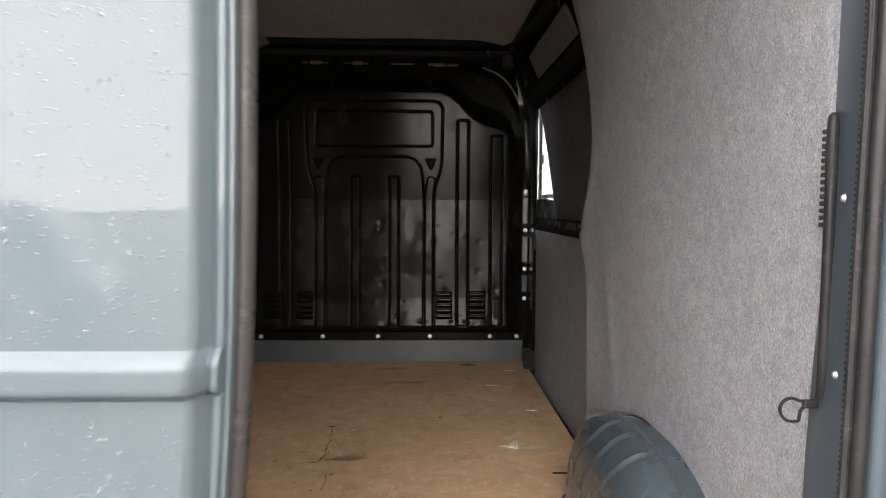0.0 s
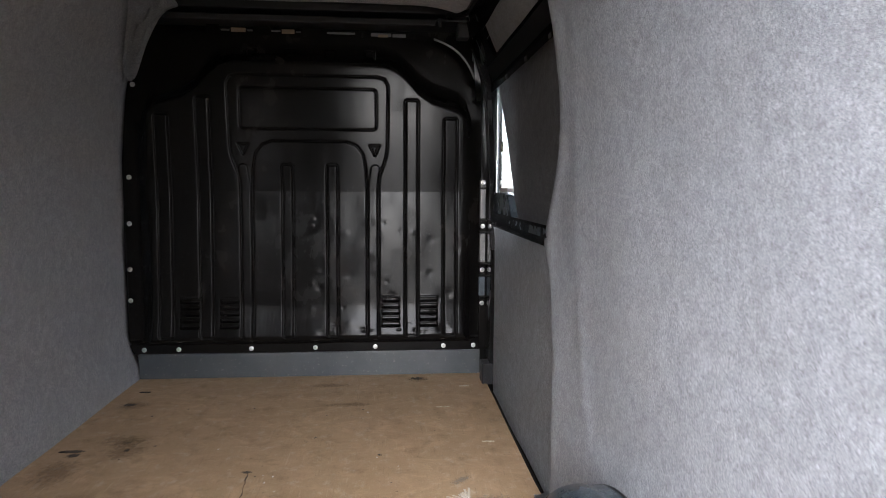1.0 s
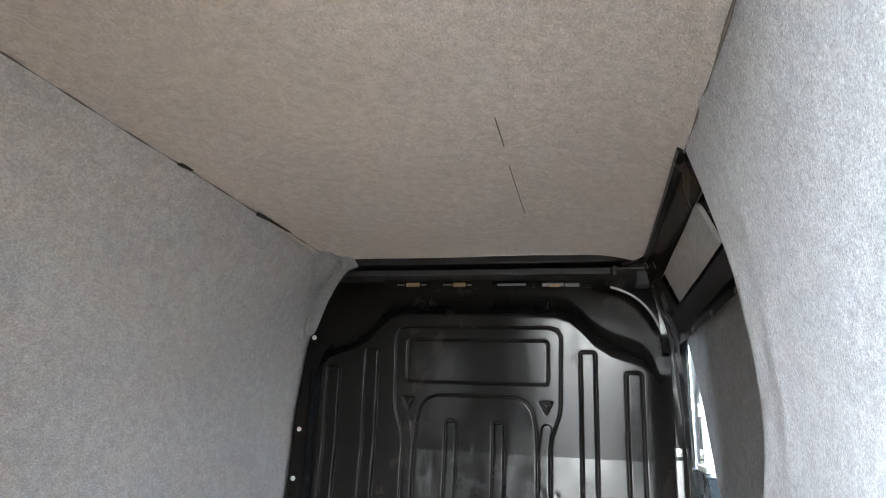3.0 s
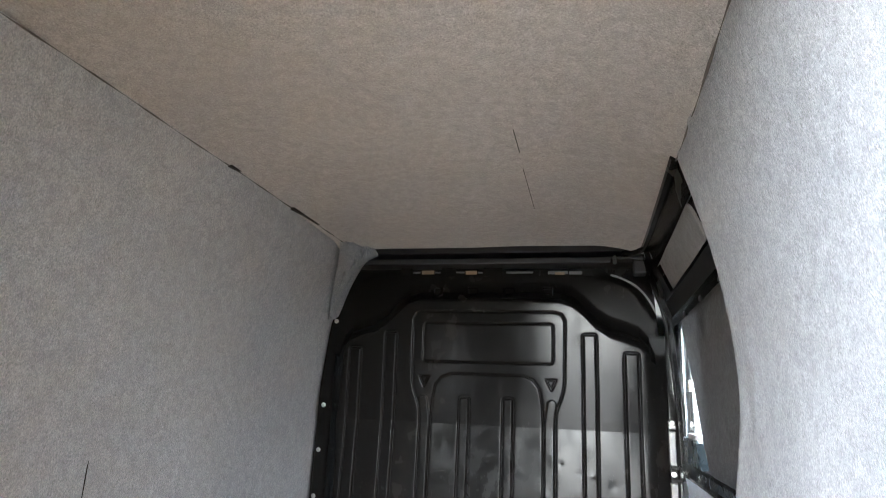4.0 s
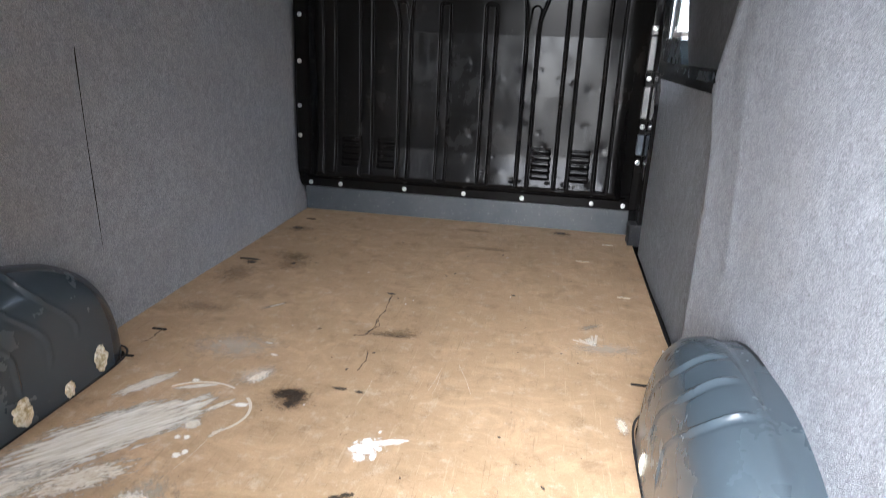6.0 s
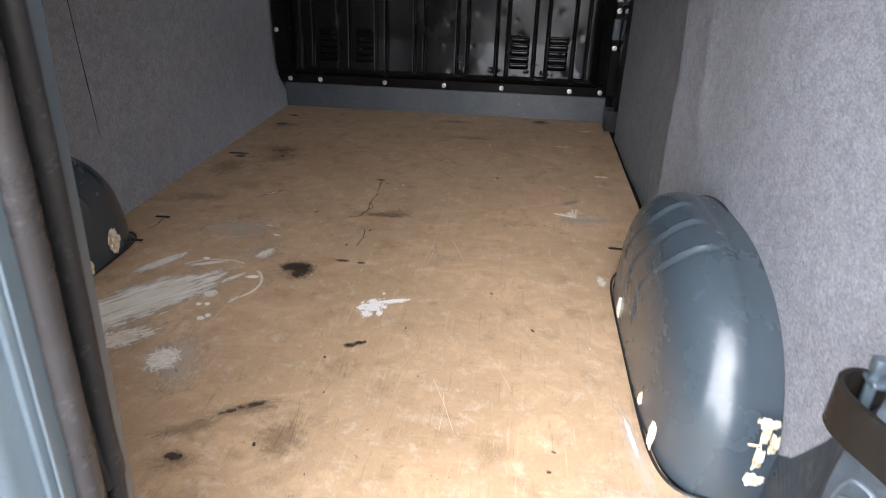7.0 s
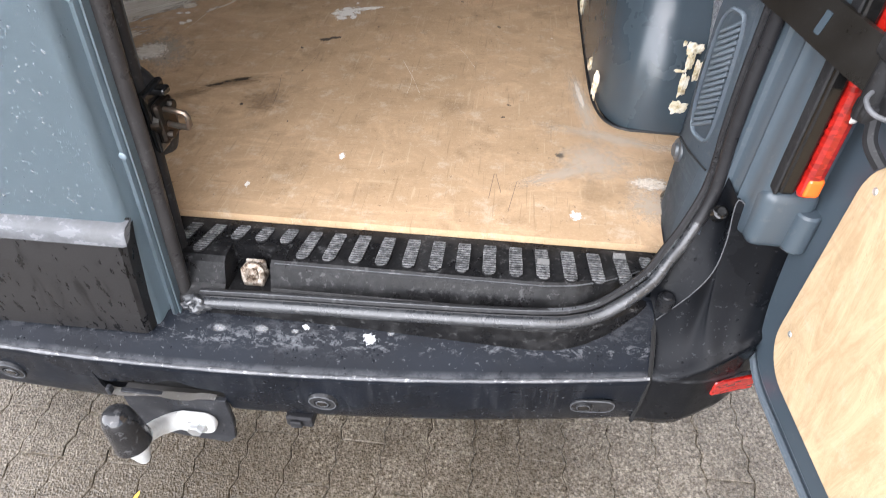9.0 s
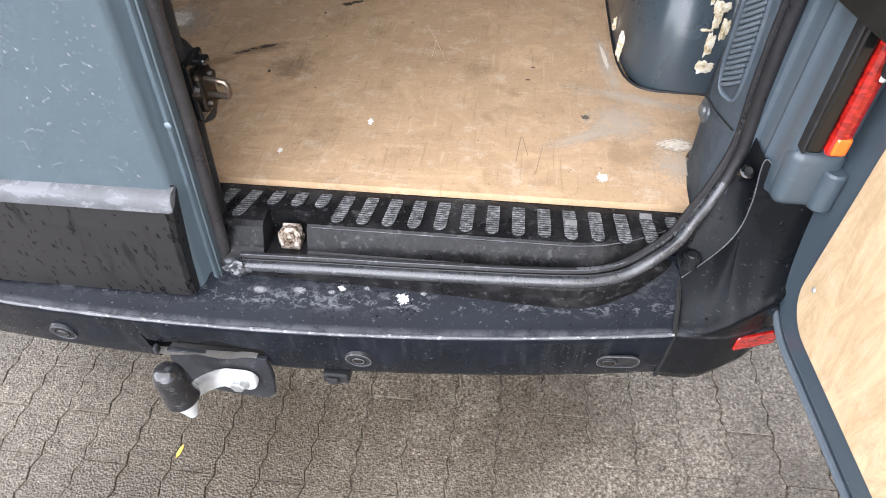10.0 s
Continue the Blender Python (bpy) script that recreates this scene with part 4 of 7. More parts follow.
    tagged(hd, "black steel roof header above the bulkhead", "roof beam", kind="structure")
    # bunched felt hanging at the corner of wall and roof
    inner = smoothed([(-0.690, 2.44, 2.405), (-0.712, 2.50, 2.33), (-0.755, 2.56, 2.20), (-0.785, 2.60, 2.10), (-0.795, 2.62, 2.03)], 6)
    outer = smoothed([(-0.565, 2.535, 2.398), (-0.525, 2.555, 2.352), (-0.625, 2.60, 2.304), (-0.700, 2.61, 2.145), (-0.752, 2.64, 2.045)], 6)
    rows = []
    for i, (a, b) in enumerate(zip(inner, outer)):
        row = []
        for j in range(13):
            v = j / 12
            w = 0.012 * math.sin(11 * v + 0.5 * i) + 0.008 * math.sin(23 * v - 0.9 * i)
            row.append(a + (b - a) * v + Vector((0.0, -0.012 * math.sin(math.pi * v) + w * math.sin(math.pi * v), 0.006 * math.sin(7 * v + 0.8 * i) * v)))
        rows.append(row)
    bm, _ = sheet(rows)
    bmesh.ops.solidify(bm, geom=bm.faces[:], thickness=0.005)
    part("felt_flap", bm, FELT, bpy.data.objects["wall_left"], "frayed loose corner of the felt", True)


# ---- sliding side door ----
DOOR_IN = [(0.60, 0.886), (1.38, 0.884), (1.42, 0.866), (1.75, 0.860), (2.05, 0.838), (2.11, 0.820), (2.24, 0.762), (2.34, 0.735)]


def door_x(z):
    return lerp(DOOR_IN, z)


def build_sliding_door():
    d = thing("sliding_door", "sliding side door lined with grey felt, dark steel frame, narrow window gap", "door", (0.92, 2.0, 0.62))

    def panel(name, y0, y1, z0, z1, recess, mat, label="", cut=None, thick=0.02, n=14):
        rows = []
        zs = np.linspace(z0, z1, n)
        for i in range(15):
            u = i / 14
            row = []
            for z in zs:
                k = (z - z0) / (z1 - z0)
                a0, a1 = (cut(k) if cut else (y0, y1))
                y = a0 + (a1 - a0) * u
                row.append((door_x(z) + recess + noise.noise(Vector((y * 3, z * 3, 7))) * 0.004, y, z))
            rows.append(row)
        bm, _ = sheet(rows)
        bmesh.ops.solidify(bm, geom=bm.faces[:], thickness=thick)
        return part(name, bm, mat, d, label, True)

    # felt toned lighter here to make up for missing light
    panel("lower_panel", 1.38, 2.585, 0.585, 1.40, 0.002, FELT_LIT, "grey felt lower door panel")
    panel("middle_panel", 1.36, 2.42, 1.45, 2.02, 0.024, FELT_DARK, "charcoal middle door panel", lambda k: (1.36, lerp([(0, 2.15), (0.2, 2.17), (0.45, 2.26), (0.75, 2.34), (1.0, 2.41)], k)))
    # upper panel: a rounded plate let into the frame
    o = rounded(0.76, 0.132, 0.030, 6, 1.875, 2.172)
    bm = bmesh.new()
    rings = []
    for k, thick in ((0.90, 0.002), (0.98, 0.004), (1.0, 0.014)):
        rings.append([(door_x(2.172 + (z - 2.172) * k) + 0.004 + thick, 1.875 + (y - 1.875) * k, 2.172 + (z - 2.172) * k) for y, z in o])
    part("upper_panel", loft(rings, True, bm), FELT_DARK, d, "grey felt upper door panel", True)
    # steel frame bars between the panels, each with a bevelled lower face
    panel("waist_bar", 1.40, 2.56, 1.392, 1.462, -0.004, BLACK_STEEL, "", None, 0.03, 6)
    panel("waist_face", 1.45, 2.20, 1.425, 1.452, -0.010, PAINT_ARCH, "", lambda k: (1.50 + 0.03 * k, 2.15 - 0.1 * k), 0.008, 5)
    panel("cross_bar", 1.36, 2.56, 1.998, 2.118, 0.004, BLACK_STEEL, "", None, 0.03, 8)
    panel("cross_face", 1.36, 2.40, 2.030, 2.098, -0.006, BLACK_DULL, "", lambda k: (1.36, 2.40 + 0.05 * k), 0.012, 6)
    panel("top_bar", 1.36, 2.62, 2.225, 2.335, 0.004, BLACK_STEEL, "", None, 0.03, 8)
    panel("backing", 1.36, 2.50, 2.105, 2.24, 0.022, BLACK_STEEL, "", None, 0.02, 6)
    panel("front_bar", 2.455, 2.60, 1.44, 2.24, 0.0, BLACK_STEEL, "", lambda k: (2.47, 2.61), 0.05, 14)
    panel("front_upper_bar", 2.30, 2.47, 2.11, 2.24, 0.004, BLACK_STEEL, "", None, 0.03, 6)
    # gusset under the glass and clips along the cross bar
    bm = prism([(2.08, 1.46), (2.48, 1.46), (2.48, 1.555), (2.30, 1.555), (2.17, 1.545), (2.12, 1.50)], 0.03, Matrix(((0, 0, 1, 0.862), (1, 0, 0, 0), (0, 1, 0, 0), (0, 0, 0, 1))), 0.004)
    part("gusset", bm, PAINT_ARCH, d, "dark painted steel gusset")
    for y in (1.46, 1.78, 2.12):
        part("clip", boxed((0.842, y, 2.000), (0.856, y + 0.035, 2.016), 0.003), BLACK_DULL, d)
    # window behind the middle panel, left bare along one side
    bm = bmesh.new()
    box(bm, (0.893, 2.06, 1.44), (0.897, 2.60, 2.06))
    pane = part("window_pane", bm, GLASS, d, "bare strip of window glass")
    pane.visible_shadow = False
    # outer skin round that window
    bm = bmesh.new()
    box(bm, (0.93, 1.38, 0.42), (0.985, 2.66, 1.44))
    box(bm, (0.90, 1.38, 1.44), (0.93, 2.06, 2.06))
    box(bm, (0.892, 2.60, 1.44), (0.905, 2.66, 2.06))
    box(bm, (0.86, 1.38, 2.06), (0.95, 2.66, 2.34))
    part("outer_panel", bm, PAINT_SHADED, d, "blue-grey painted outer door skin")
    # white sticker and clip by the glass
    part("sticker", boxed((0.8885, 2.425, 1.735), (0.8925, 2.475, 1.780)), WHITE_PAINT, d, "small white sticker")
    part("ledge", boxed((0.862, 2.17, 1.556), (0.888, 2.34, 1.574), 0.002), WHITE_PAINT, d, "pale ledge under the glass")
    # felt bead, seals and rail at the front post
    bm = tube(smoothed([(0.895, 2.62, 0.70), (0.895, 2.62, 1.40), (0.868, 2.63, 1.8), (0.845, 2.64, 2.05), (0.79, 2.64, 2.23), (0.76, 2.60, 2.30)], 8), 0.012, 8)
    part("door_seal", bm, RUBBER, d)
    bm = tube(smoothed([(0.885, 2.665, 0.70), (0.885, 2.665, 1.40), (0.862, 2.675, 1.8), (0.838, 2.685, 2.05), (0.785, 2.69, 2.23)], 8), 0.008, 8)
    part("inner_seal", bm, RUBBER, d)
    part("foot_block", boxed((0.836, 2.60, 0.615), (0.905, 2.69, 0.722), 0.008), TRIM, d, "black plastic block at the post foot")
    part("post_cover", boxed((0.872, 2.60, 0.722), (0.915, 2.78, 1.42), 0.004), BLACK_STEEL, d)
    part("post_latch", boxed((0.868, 2.585, 1.28), (0.892, 2.615, 1.37), 0.006), TRIM, d)
    # top rail, with the roller arm at its front end
    path = smoothed([(0.740, 1.38, 2.325), (0.745, 1.9, 2.335), (0.745, 2.40, 2.345), (0.73, 2.52, 2.352), (0.66, 2.60, 2.352)], 8)
    bm = tube(path, 0.020, 8, True, None, 0.8)
    rail = part("top_rail", bm, BLACK_STEEL, d)
    bm = boxed((0.60, 2.58, 2.325), (0.76, 2.66, 2.335), 0.003)
    box(bm, (0.70, 2.60, 2.26), (0.76, 2.68, 2.325), 0.01)
    box(bm, (0.61, 2.575, 2.30), (0.625, 2.585, 2.34), 0.002)
    part("roller_arm", bm, BLACK_DULL, rail)


# ---- wheel arches ----
def build_arch(side):
    a = thing("wheel_arch", "blue-grey painted wheel arch with pressed ribs and foam remains", "wheel arch", (side * 0.80, ARCH_Y, FLOOR_Z), "wheel arches")
    nt, npH = 400, 64
    rows = []
    for i in range(nt + 1):
        th = math.pi * i / nt
        c, s = math.cos(th), math.sin(th)
        ny = 2.5
        ky = math.copysign(abs(c) ** (2 / ny), c)
        kz = s ** (2 / ny) if s > 0 else 0
        row = []
        for j in range(npH + 1):
            ph = math.pi / 2 * j / npH
            m = 4.2
            rho = math.cos(ph) ** (2 / m) if j < npH else 0.0
            w = math.sin(ph) ** (2 / m)
            y = ARCH_Y + ARCH_A * ky * rho
            z = ARCH_H * kz * rho
            x = ARCH_WALL - ARCH_W * w
            # sloping shoulder towards the wall
            rib = 0.0
            for yr in (0.185, 0.090, -0.010):
                yy = (y - ARCH_Y) - yr + 0.11 * float(ease(np.array(z), 0.17, 0.335))
                g = (math.exp(-(yy / 0.0050) ** 2) - 0.25 * math.exp(-((yy + 0.012) / 0.0055) ** 2)) * float(ease(np.array(z), 0.085 + 0.3 * max(0.0, yr), 0.115 + 0.3 * max(0.0, yr)) * ease(np.array(w), 0.36, 0.52))
                rib = g if abs(g) > abs(rib) else rib
            x -= rib * 0.0034
            z += rib * 0.0045 * (rho > 0.8)
            # step down to the flange along the wall
            z -= 0.007 * (1 - float(ease(np.array(w), 0.24, 0.33))) * kz * (rho > 0.5)
            row.append((side * x, y, FLOOR_Z - 0.004 + z))
        rows.append(row)
    bm, _ = sheet(rows)
    bmesh.ops.remove_doubles(bm, verts=bm.verts, dist=0.00004)
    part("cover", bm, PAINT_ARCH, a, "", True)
    # dark line where it meets the floor
    path = []
    for k in range(41):
        y = ARCH_Y + ARCH_A * math.cos(math.pi * k / 40) * 1.004
        e = arch_edge(y, side)
        path.append((side * (e if e else ARCH_WALL), y, FLOOR_Z + 0.001))
    bm = tube(path, 0.0032, 6)
    part("floor_bead", bm, BLACK_DULL, a)
    # dark tube drawn in for the thin gap at the lining
    path = []
    for k in range(8, 20):
        th = math.pi * k / 40
        c, s = math.cos(th), math.sin(th)
        path.append((side * (ARCH_WALL - 0.006), ARCH_Y + 0.992 * ARCH_A * math.copysign(abs(c) ** 0.8, c), FLOOR_Z - 0.011 + ARCH_H * s ** 0.8))
    bm = tube(path, 0.003, 6)
    part("wall_gap_line", bm, BLACK_DULL, a)
    return a


def blob(c, r, seed, flat=(1, 1, 1), rough=0.35):
    """A lump with an uneven skin."""
    bm = bmesh.new()
    bmesh.ops.create_icosphere(bm, subdivisions=4, radius=1.0)
    for v in bm.verts:
        k = 1 + rough * noise.noise(v.co * 1.5 + Vector((seed * 3.1, seed, 0))) + 0.34 * noise.noise(v.co * 2.7 + Vector((seed, 2, 1))) + 0.05 * noise.noise(v.co * 9 + Vector((1, seed, 1)))
        v.co = Vector((v.co.x * flat[0], v.co.y * flat[1], v.co.z * flat[2])) * r * k + Vector(c)
    return bm


def build_foam(right, left):
    # lumps of sealing foam squeezed out round the arches
    for c, r, f in (((0.689, 0.858, 0.668), 0.026, (0.3, 0.4, 1.1)), ((0.688, 0.53, 0.660), 0.013, (0.4, 0.5, 1.3)), ((0.690, 0.422, 0.668), 0.020, (0.35, 0.4, 1.6)),
                    ((0.836, 0.338, 0.788), 0.017, (1.0, 0.35, 0.75)), ((0.833, 0.335, 0.765), 0.007, (0.9, 0.4, 2.2)), ((0.820, 0.333, 0.748), 0.007, (1.9, 0.35, 0.45)), ((0.832, 0.333, 0.720), 0.009, (0.8, 0.35, 2.2)),
                    ((0.834, 0.331, 0.676), 0.018, (1.1, 0.3, 0.85)), ((0.852, 0.340, 0.745), 0.009, (0.7, 0.4, 2.2)), ((0.815, 0.330, 0.800), 0.004, (1.0, 0.5, 1.5))):
        part("foam_lump", blob(c, r * (0.85 if c[0] < 0.8 else 0.92 if f[2] > 1.5 else 0.70), c[1] * 9, f, 0.35 if c[0] < 0.8 else 0.8), FOAM, right, "dried pale yellow foam", True)
    for c, r, f in (((-0.689, 0.975, 0.672), 0.034, (0.35, 0.55, 1.0)), ((-0.689, 0.72, 0.665), 0.034, (0.35, 0.7, 0.9)), ((-0.688, 0.86, 0.645), 0.018, (0.35, 0.8, 1.1)), ((-0.688, 0.585, 0.668), 0.030, (0.35, 0.6, 1.0))):
        part("foam_lump", blob(c, r, c[1] * 7, f), FOAM, left, "dried pale yellow foam", True)

# ---- rear sill, seal and right pillar ----
def build_sill():
    s = thing("sill_plate", "black plastic rear sill plate with scuffed grey grip pads", "sill plate", (0, -0.06, 0.5))
    # stepped section swept across the opening
    sec = [(0.0, FLOOR_Z - 0.016), (-0.004, FLOOR_Z - 0.012), (-0.085, FLOOR_Z - 0.014), (-0.094, FLOOR_Z - 0.020), (-0.108, FLOOR_Z - 0.052), (-0.118, FLOOR_Z - 0.060), (-0.127, FLOOR_Z - 0.066), (-0.130, FLOOR_Z - 0.074), (-0.130, 0.48), (0.0, 0.48)]

    rings = []
    for x in np.linspace(-0.770, 0.770, 60):
        pull = max(0.0, (abs(x) - 0.58) / 0.18) ** 2 * 0.065
        rings.append([(x, min(0.0, y + pull * (1 if y < -0.03 else 0)), z) for y, z in sec])
    bm = loft([r for r in rings if r[0][0] < 0.106])
    cut = []
    for x in (0.1061, 0.178):
        cut.append([(x, y, min(z, FLOOR_Z - 0.066) if y < -0.056 else z) for y, z in sec[:2] + [(-0.0555, FLOOR_Z - 0.014), (-0.0565, FLOOR_Z - 0.02)] + sec[2:]])
    loft(cut, True, bm)
    xs2 = [x for x in np.linspace(-0.770, 0.770, 60) if x > 0.18]
    more = []
    for x in [0.1781] + xs2:
        pull = max(0.0, (abs(x) - 0.58) / 0.18) ** 2 * 0.065
        more.append([(x, min(0.0, y + pull * (1 if y < -0.03 else 0)), z) for y, z in sec])
    loft(more, True, bm)
    last = [r for r in rings if r[0][0] < 0.106][-1]
    loft([last, [(0.106, y, z) for x, y, z in last]], True, bm)
    part("tread", bm, SILL, s, "black plastic tread")
    # pale worn arrises of the tread's steps
    for y, z, r, x1 in ((-0.0905, FLOOR_Z - 0.0155, 0.0014, 0.735), (-0.1185, FLOOR_Z - 0.0595, 0.0010, 0.640)):
        line = [(x, y + max(0.0, (x - 0.58) / 0.18) ** 2 * 0.065, z + 0.0006 * noise.noise(Vector((40 * x, 0, 0)))) for x in np.linspace(0.185, x1, 60)]
        part("worn_edge", tube(line, [r * (0.55 + 0.8 * abs(noise.noise(Vector((26 * q[0], 5, 0))))) for q in line], 6), WORN_LIT_EDGE, s, "pale worn edge", True)
    # grip pads, leaning less and less towards the side
    n = 19
    for i in range(n):
        x = 0.030 + i * 0.0392
        lean = 0.30 * (1 - i / 11) if i < 11 else -0.02 * (i - 11)
        short = 1 < i < 5
        y0, y1 = (-0.014, -0.050) if short else (-0.014, -0.082)
        if i == n - 1:
            y0, y1 = -0.016, -0.046
        # fine ribs across the pad, one moulded piece
        ribs, yy = [], y1 + 0.0004
        while yy < y0 - 0.0030:
            for step, top in ((0.0, 0.0112), (0.0004, 0.0085), (0.0026, 0.0085), (0.0030, 0.0112)):
                v = yy + step
                cx = x + 0.008 + (v - y0) * lean
                e = max(0.0002, min(0.0100, v - y1, y0 - v))
                hw = math.sqrt(max(0.0, 0.0100 ** 2 - (0.0100 - e) ** 2))
                ribs.append([(cx - hw, v, FLOOR_Z - 0.0135), (cx - hw, v, FLOOR_Z - top), (cx + hw, v, FLOOR_Z - top), (cx + hw, v, FLOOR_Z - 0.0135)])
            yy += 0.0050
        bm = loft(ribs)
        p = part("grip_pad", bm, SILL_PAD, s)
        q = part("grip_pad", p.data.copy().id_data and bm_from(p.data, Matrix.Diagonal((-1, 1, 1, 1))), SILL_PAD, s)
    # catch recess with its rusty bracket
    bm = boxed((0.127, -0.096, FLOOR_Z - 0.066), (0.161, -0.064, FLOOR_Z - 0.052), 0.004)
    tube([(0.130, -0.090, FLOOR_Z - 0.056), (0.130, -0.086, FLOOR_Z - 0.038), (0.136, -0.082, FLOOR_Z - 0.032), (0.152, -0.082, FLOOR_Z - 0.032), (0.158, -0.086, FLOOR_Z - 0.038), (0.158, -0.090, FLOOR_Z - 0.056)], 0.0052, 10, bm=bm)
    box(bm, (0.128, -0.072, FLOOR_Z - 0.054), (0.160, -0.066, FLOOR_Z - 0.032), 0.003)
    lathe([(0.0, 0.006), (0.007, 0.006), (0.009, 0.0), (0.009, -0.02)], 12, Matrix.Translation((0.144, -0.086, FLOOR_Z - 0.040)), bm)
    c = part("catch", bm, RUSTY, s, "rusty door catch bracket")
    # white label scraps
    for x in (0.5905, 0.7062):
        part("scrap", boxed((x - 0.009, -0.052 + 0.026 * (x > 0.65), FLOOR_Z - 0.0090), (x + 0.009, -0.040 + 0.026 * (x > 0.65), FLOOR_Z - 0.0078)), STAIN_GREY, s, "pale scrap of worn tape")


def bm_from(me, m):
    bm = bmesh.new()
    bm.from_mesh(me)
    bmesh.ops.transform(bm, matrix=m, verts=bm.verts)
    return bm


STAIN_GREY = plastic("pale_tape", (0.17, 0.17, 0.165), 0.6, 0.5, 300)


def build_seal():
    """The rubber seal round the opening: along the sill and up the right pillar."""
    t = thing("door_seal", "worn grey rubber seal round the rear door opening", "door seal", (0.4, -0.1, 0.55))
    path = smoothed([(0.083, -0.143, 0.562), (0.238, -0.143, 0.568), (0.327, -0.143, 0.570), (0.415, -0.142, 0.572), (0.500, -0.140, 0.573), (0.584, -0.136, 0.574), (0.634, -0.129, 0.574), (0.676, -0.116, 0.580), (0.714, -0.101, 0.602), (0.745, -0.080, 0.619), (0.767, -0.057, 0.644),
                     (0.790, -0.034, 0.672), (0.813, -0.010, 0.735), (0.813, 0.000, 0.835), (0.814, 0.002, 0.945), (0.818, -0.002, 1.2), (0.820, -0.004, 1.5), (0.822, -0.004, 1.8), (0.810, 0.0, 2.10), (0.77, 0.015, 2.25), (0.70, 0.01, 2.31), (0.0, 0.0, 2.33)], 8)
    k = next(i for i, p in enumerate(path) if p.z > 0.69)
    part("bulb", tube(path[:k + 1], [0.0095 - 0.0012 * min(1.0, max(0.0, (p.z - 0.58) / 0.10)) for p in path[:k + 1]], 12), SEAL, t, "", True)
    part("upright_bulb", tube(path[k:], 0.0088, 12), UPRIGHT, t, "dull black upright run", True)
    part("lip", tube([p + Vector((-0.007, 0.013, 0.008)) for p in path], 0.0062, 8), RUBBER, t, "", True)
    part("lip_edge", tube([p + Vector((-0.006, 0.0105, 0.0128)) for p in path if p.z < 0.60], 0.0011, 6), WORN_LIT_EDGE, t, "pale worn edge", True)
    part("groove", tube([p + Vector((0.0, 0.0045, 0.0082)) for p in path if p.z < 0.66], 0.0016, 6), BLACK_DULL, t, "dark groove", True)
    # gripping teeth along the upright part
    bm = bmesh.new()
    for i in range(190):
        z = 0.70 + i * 0.0080
        x = lerp([(0.70, 0.810), (0.735, 0.813), (0.945, 0.814), (1.2, 0.818), (1.8, 0.822), (2.2, 0.80)], z)
        y = lerp([(0.70, -0.020), (0.735, -0.010), (0.835, 0.0), (0.945, 0.002), (1.2, -0.002), (1.8, -0.004)], z)
        box(bm, (x - 0.0108, y + 0.008, z), (x + 0.002, y + 0.0205, z + 0.0040))
    tagged(part("grip_teeth", bm, RUBBER, t), kind="stuff")
    # pale worn ribs along the lip over the sill
    bm = bmesh.new()
    fine = smoothed([p for p in path if p.z < 0.72][::2], 14)
    rng = random.Random(14)
    for p in fine:
        if p.x < 0.60 or rng.random() < 0.45:
            continue
        w, k = rng.uniform(0.0006, 0.0018), rng.uniform(0.0, 0.003)
        box(bm, (p.x - w, p.y + 0.0105 + k, p.z + 0.0095), (p.x + w, p.y + 0.0160, p.z + 0.0147))
    tagged(part("lip_ribs", bm, WORN_LIT_EDGE, t), kind="stuff")
    # torn end at the closed door
    part("torn_end", blob((0.071, -0.145, 0.559), 0.019, 4.0, (1.15, 0.7, 0.8), 0.6), SEAL, t, "torn frayed end", True)


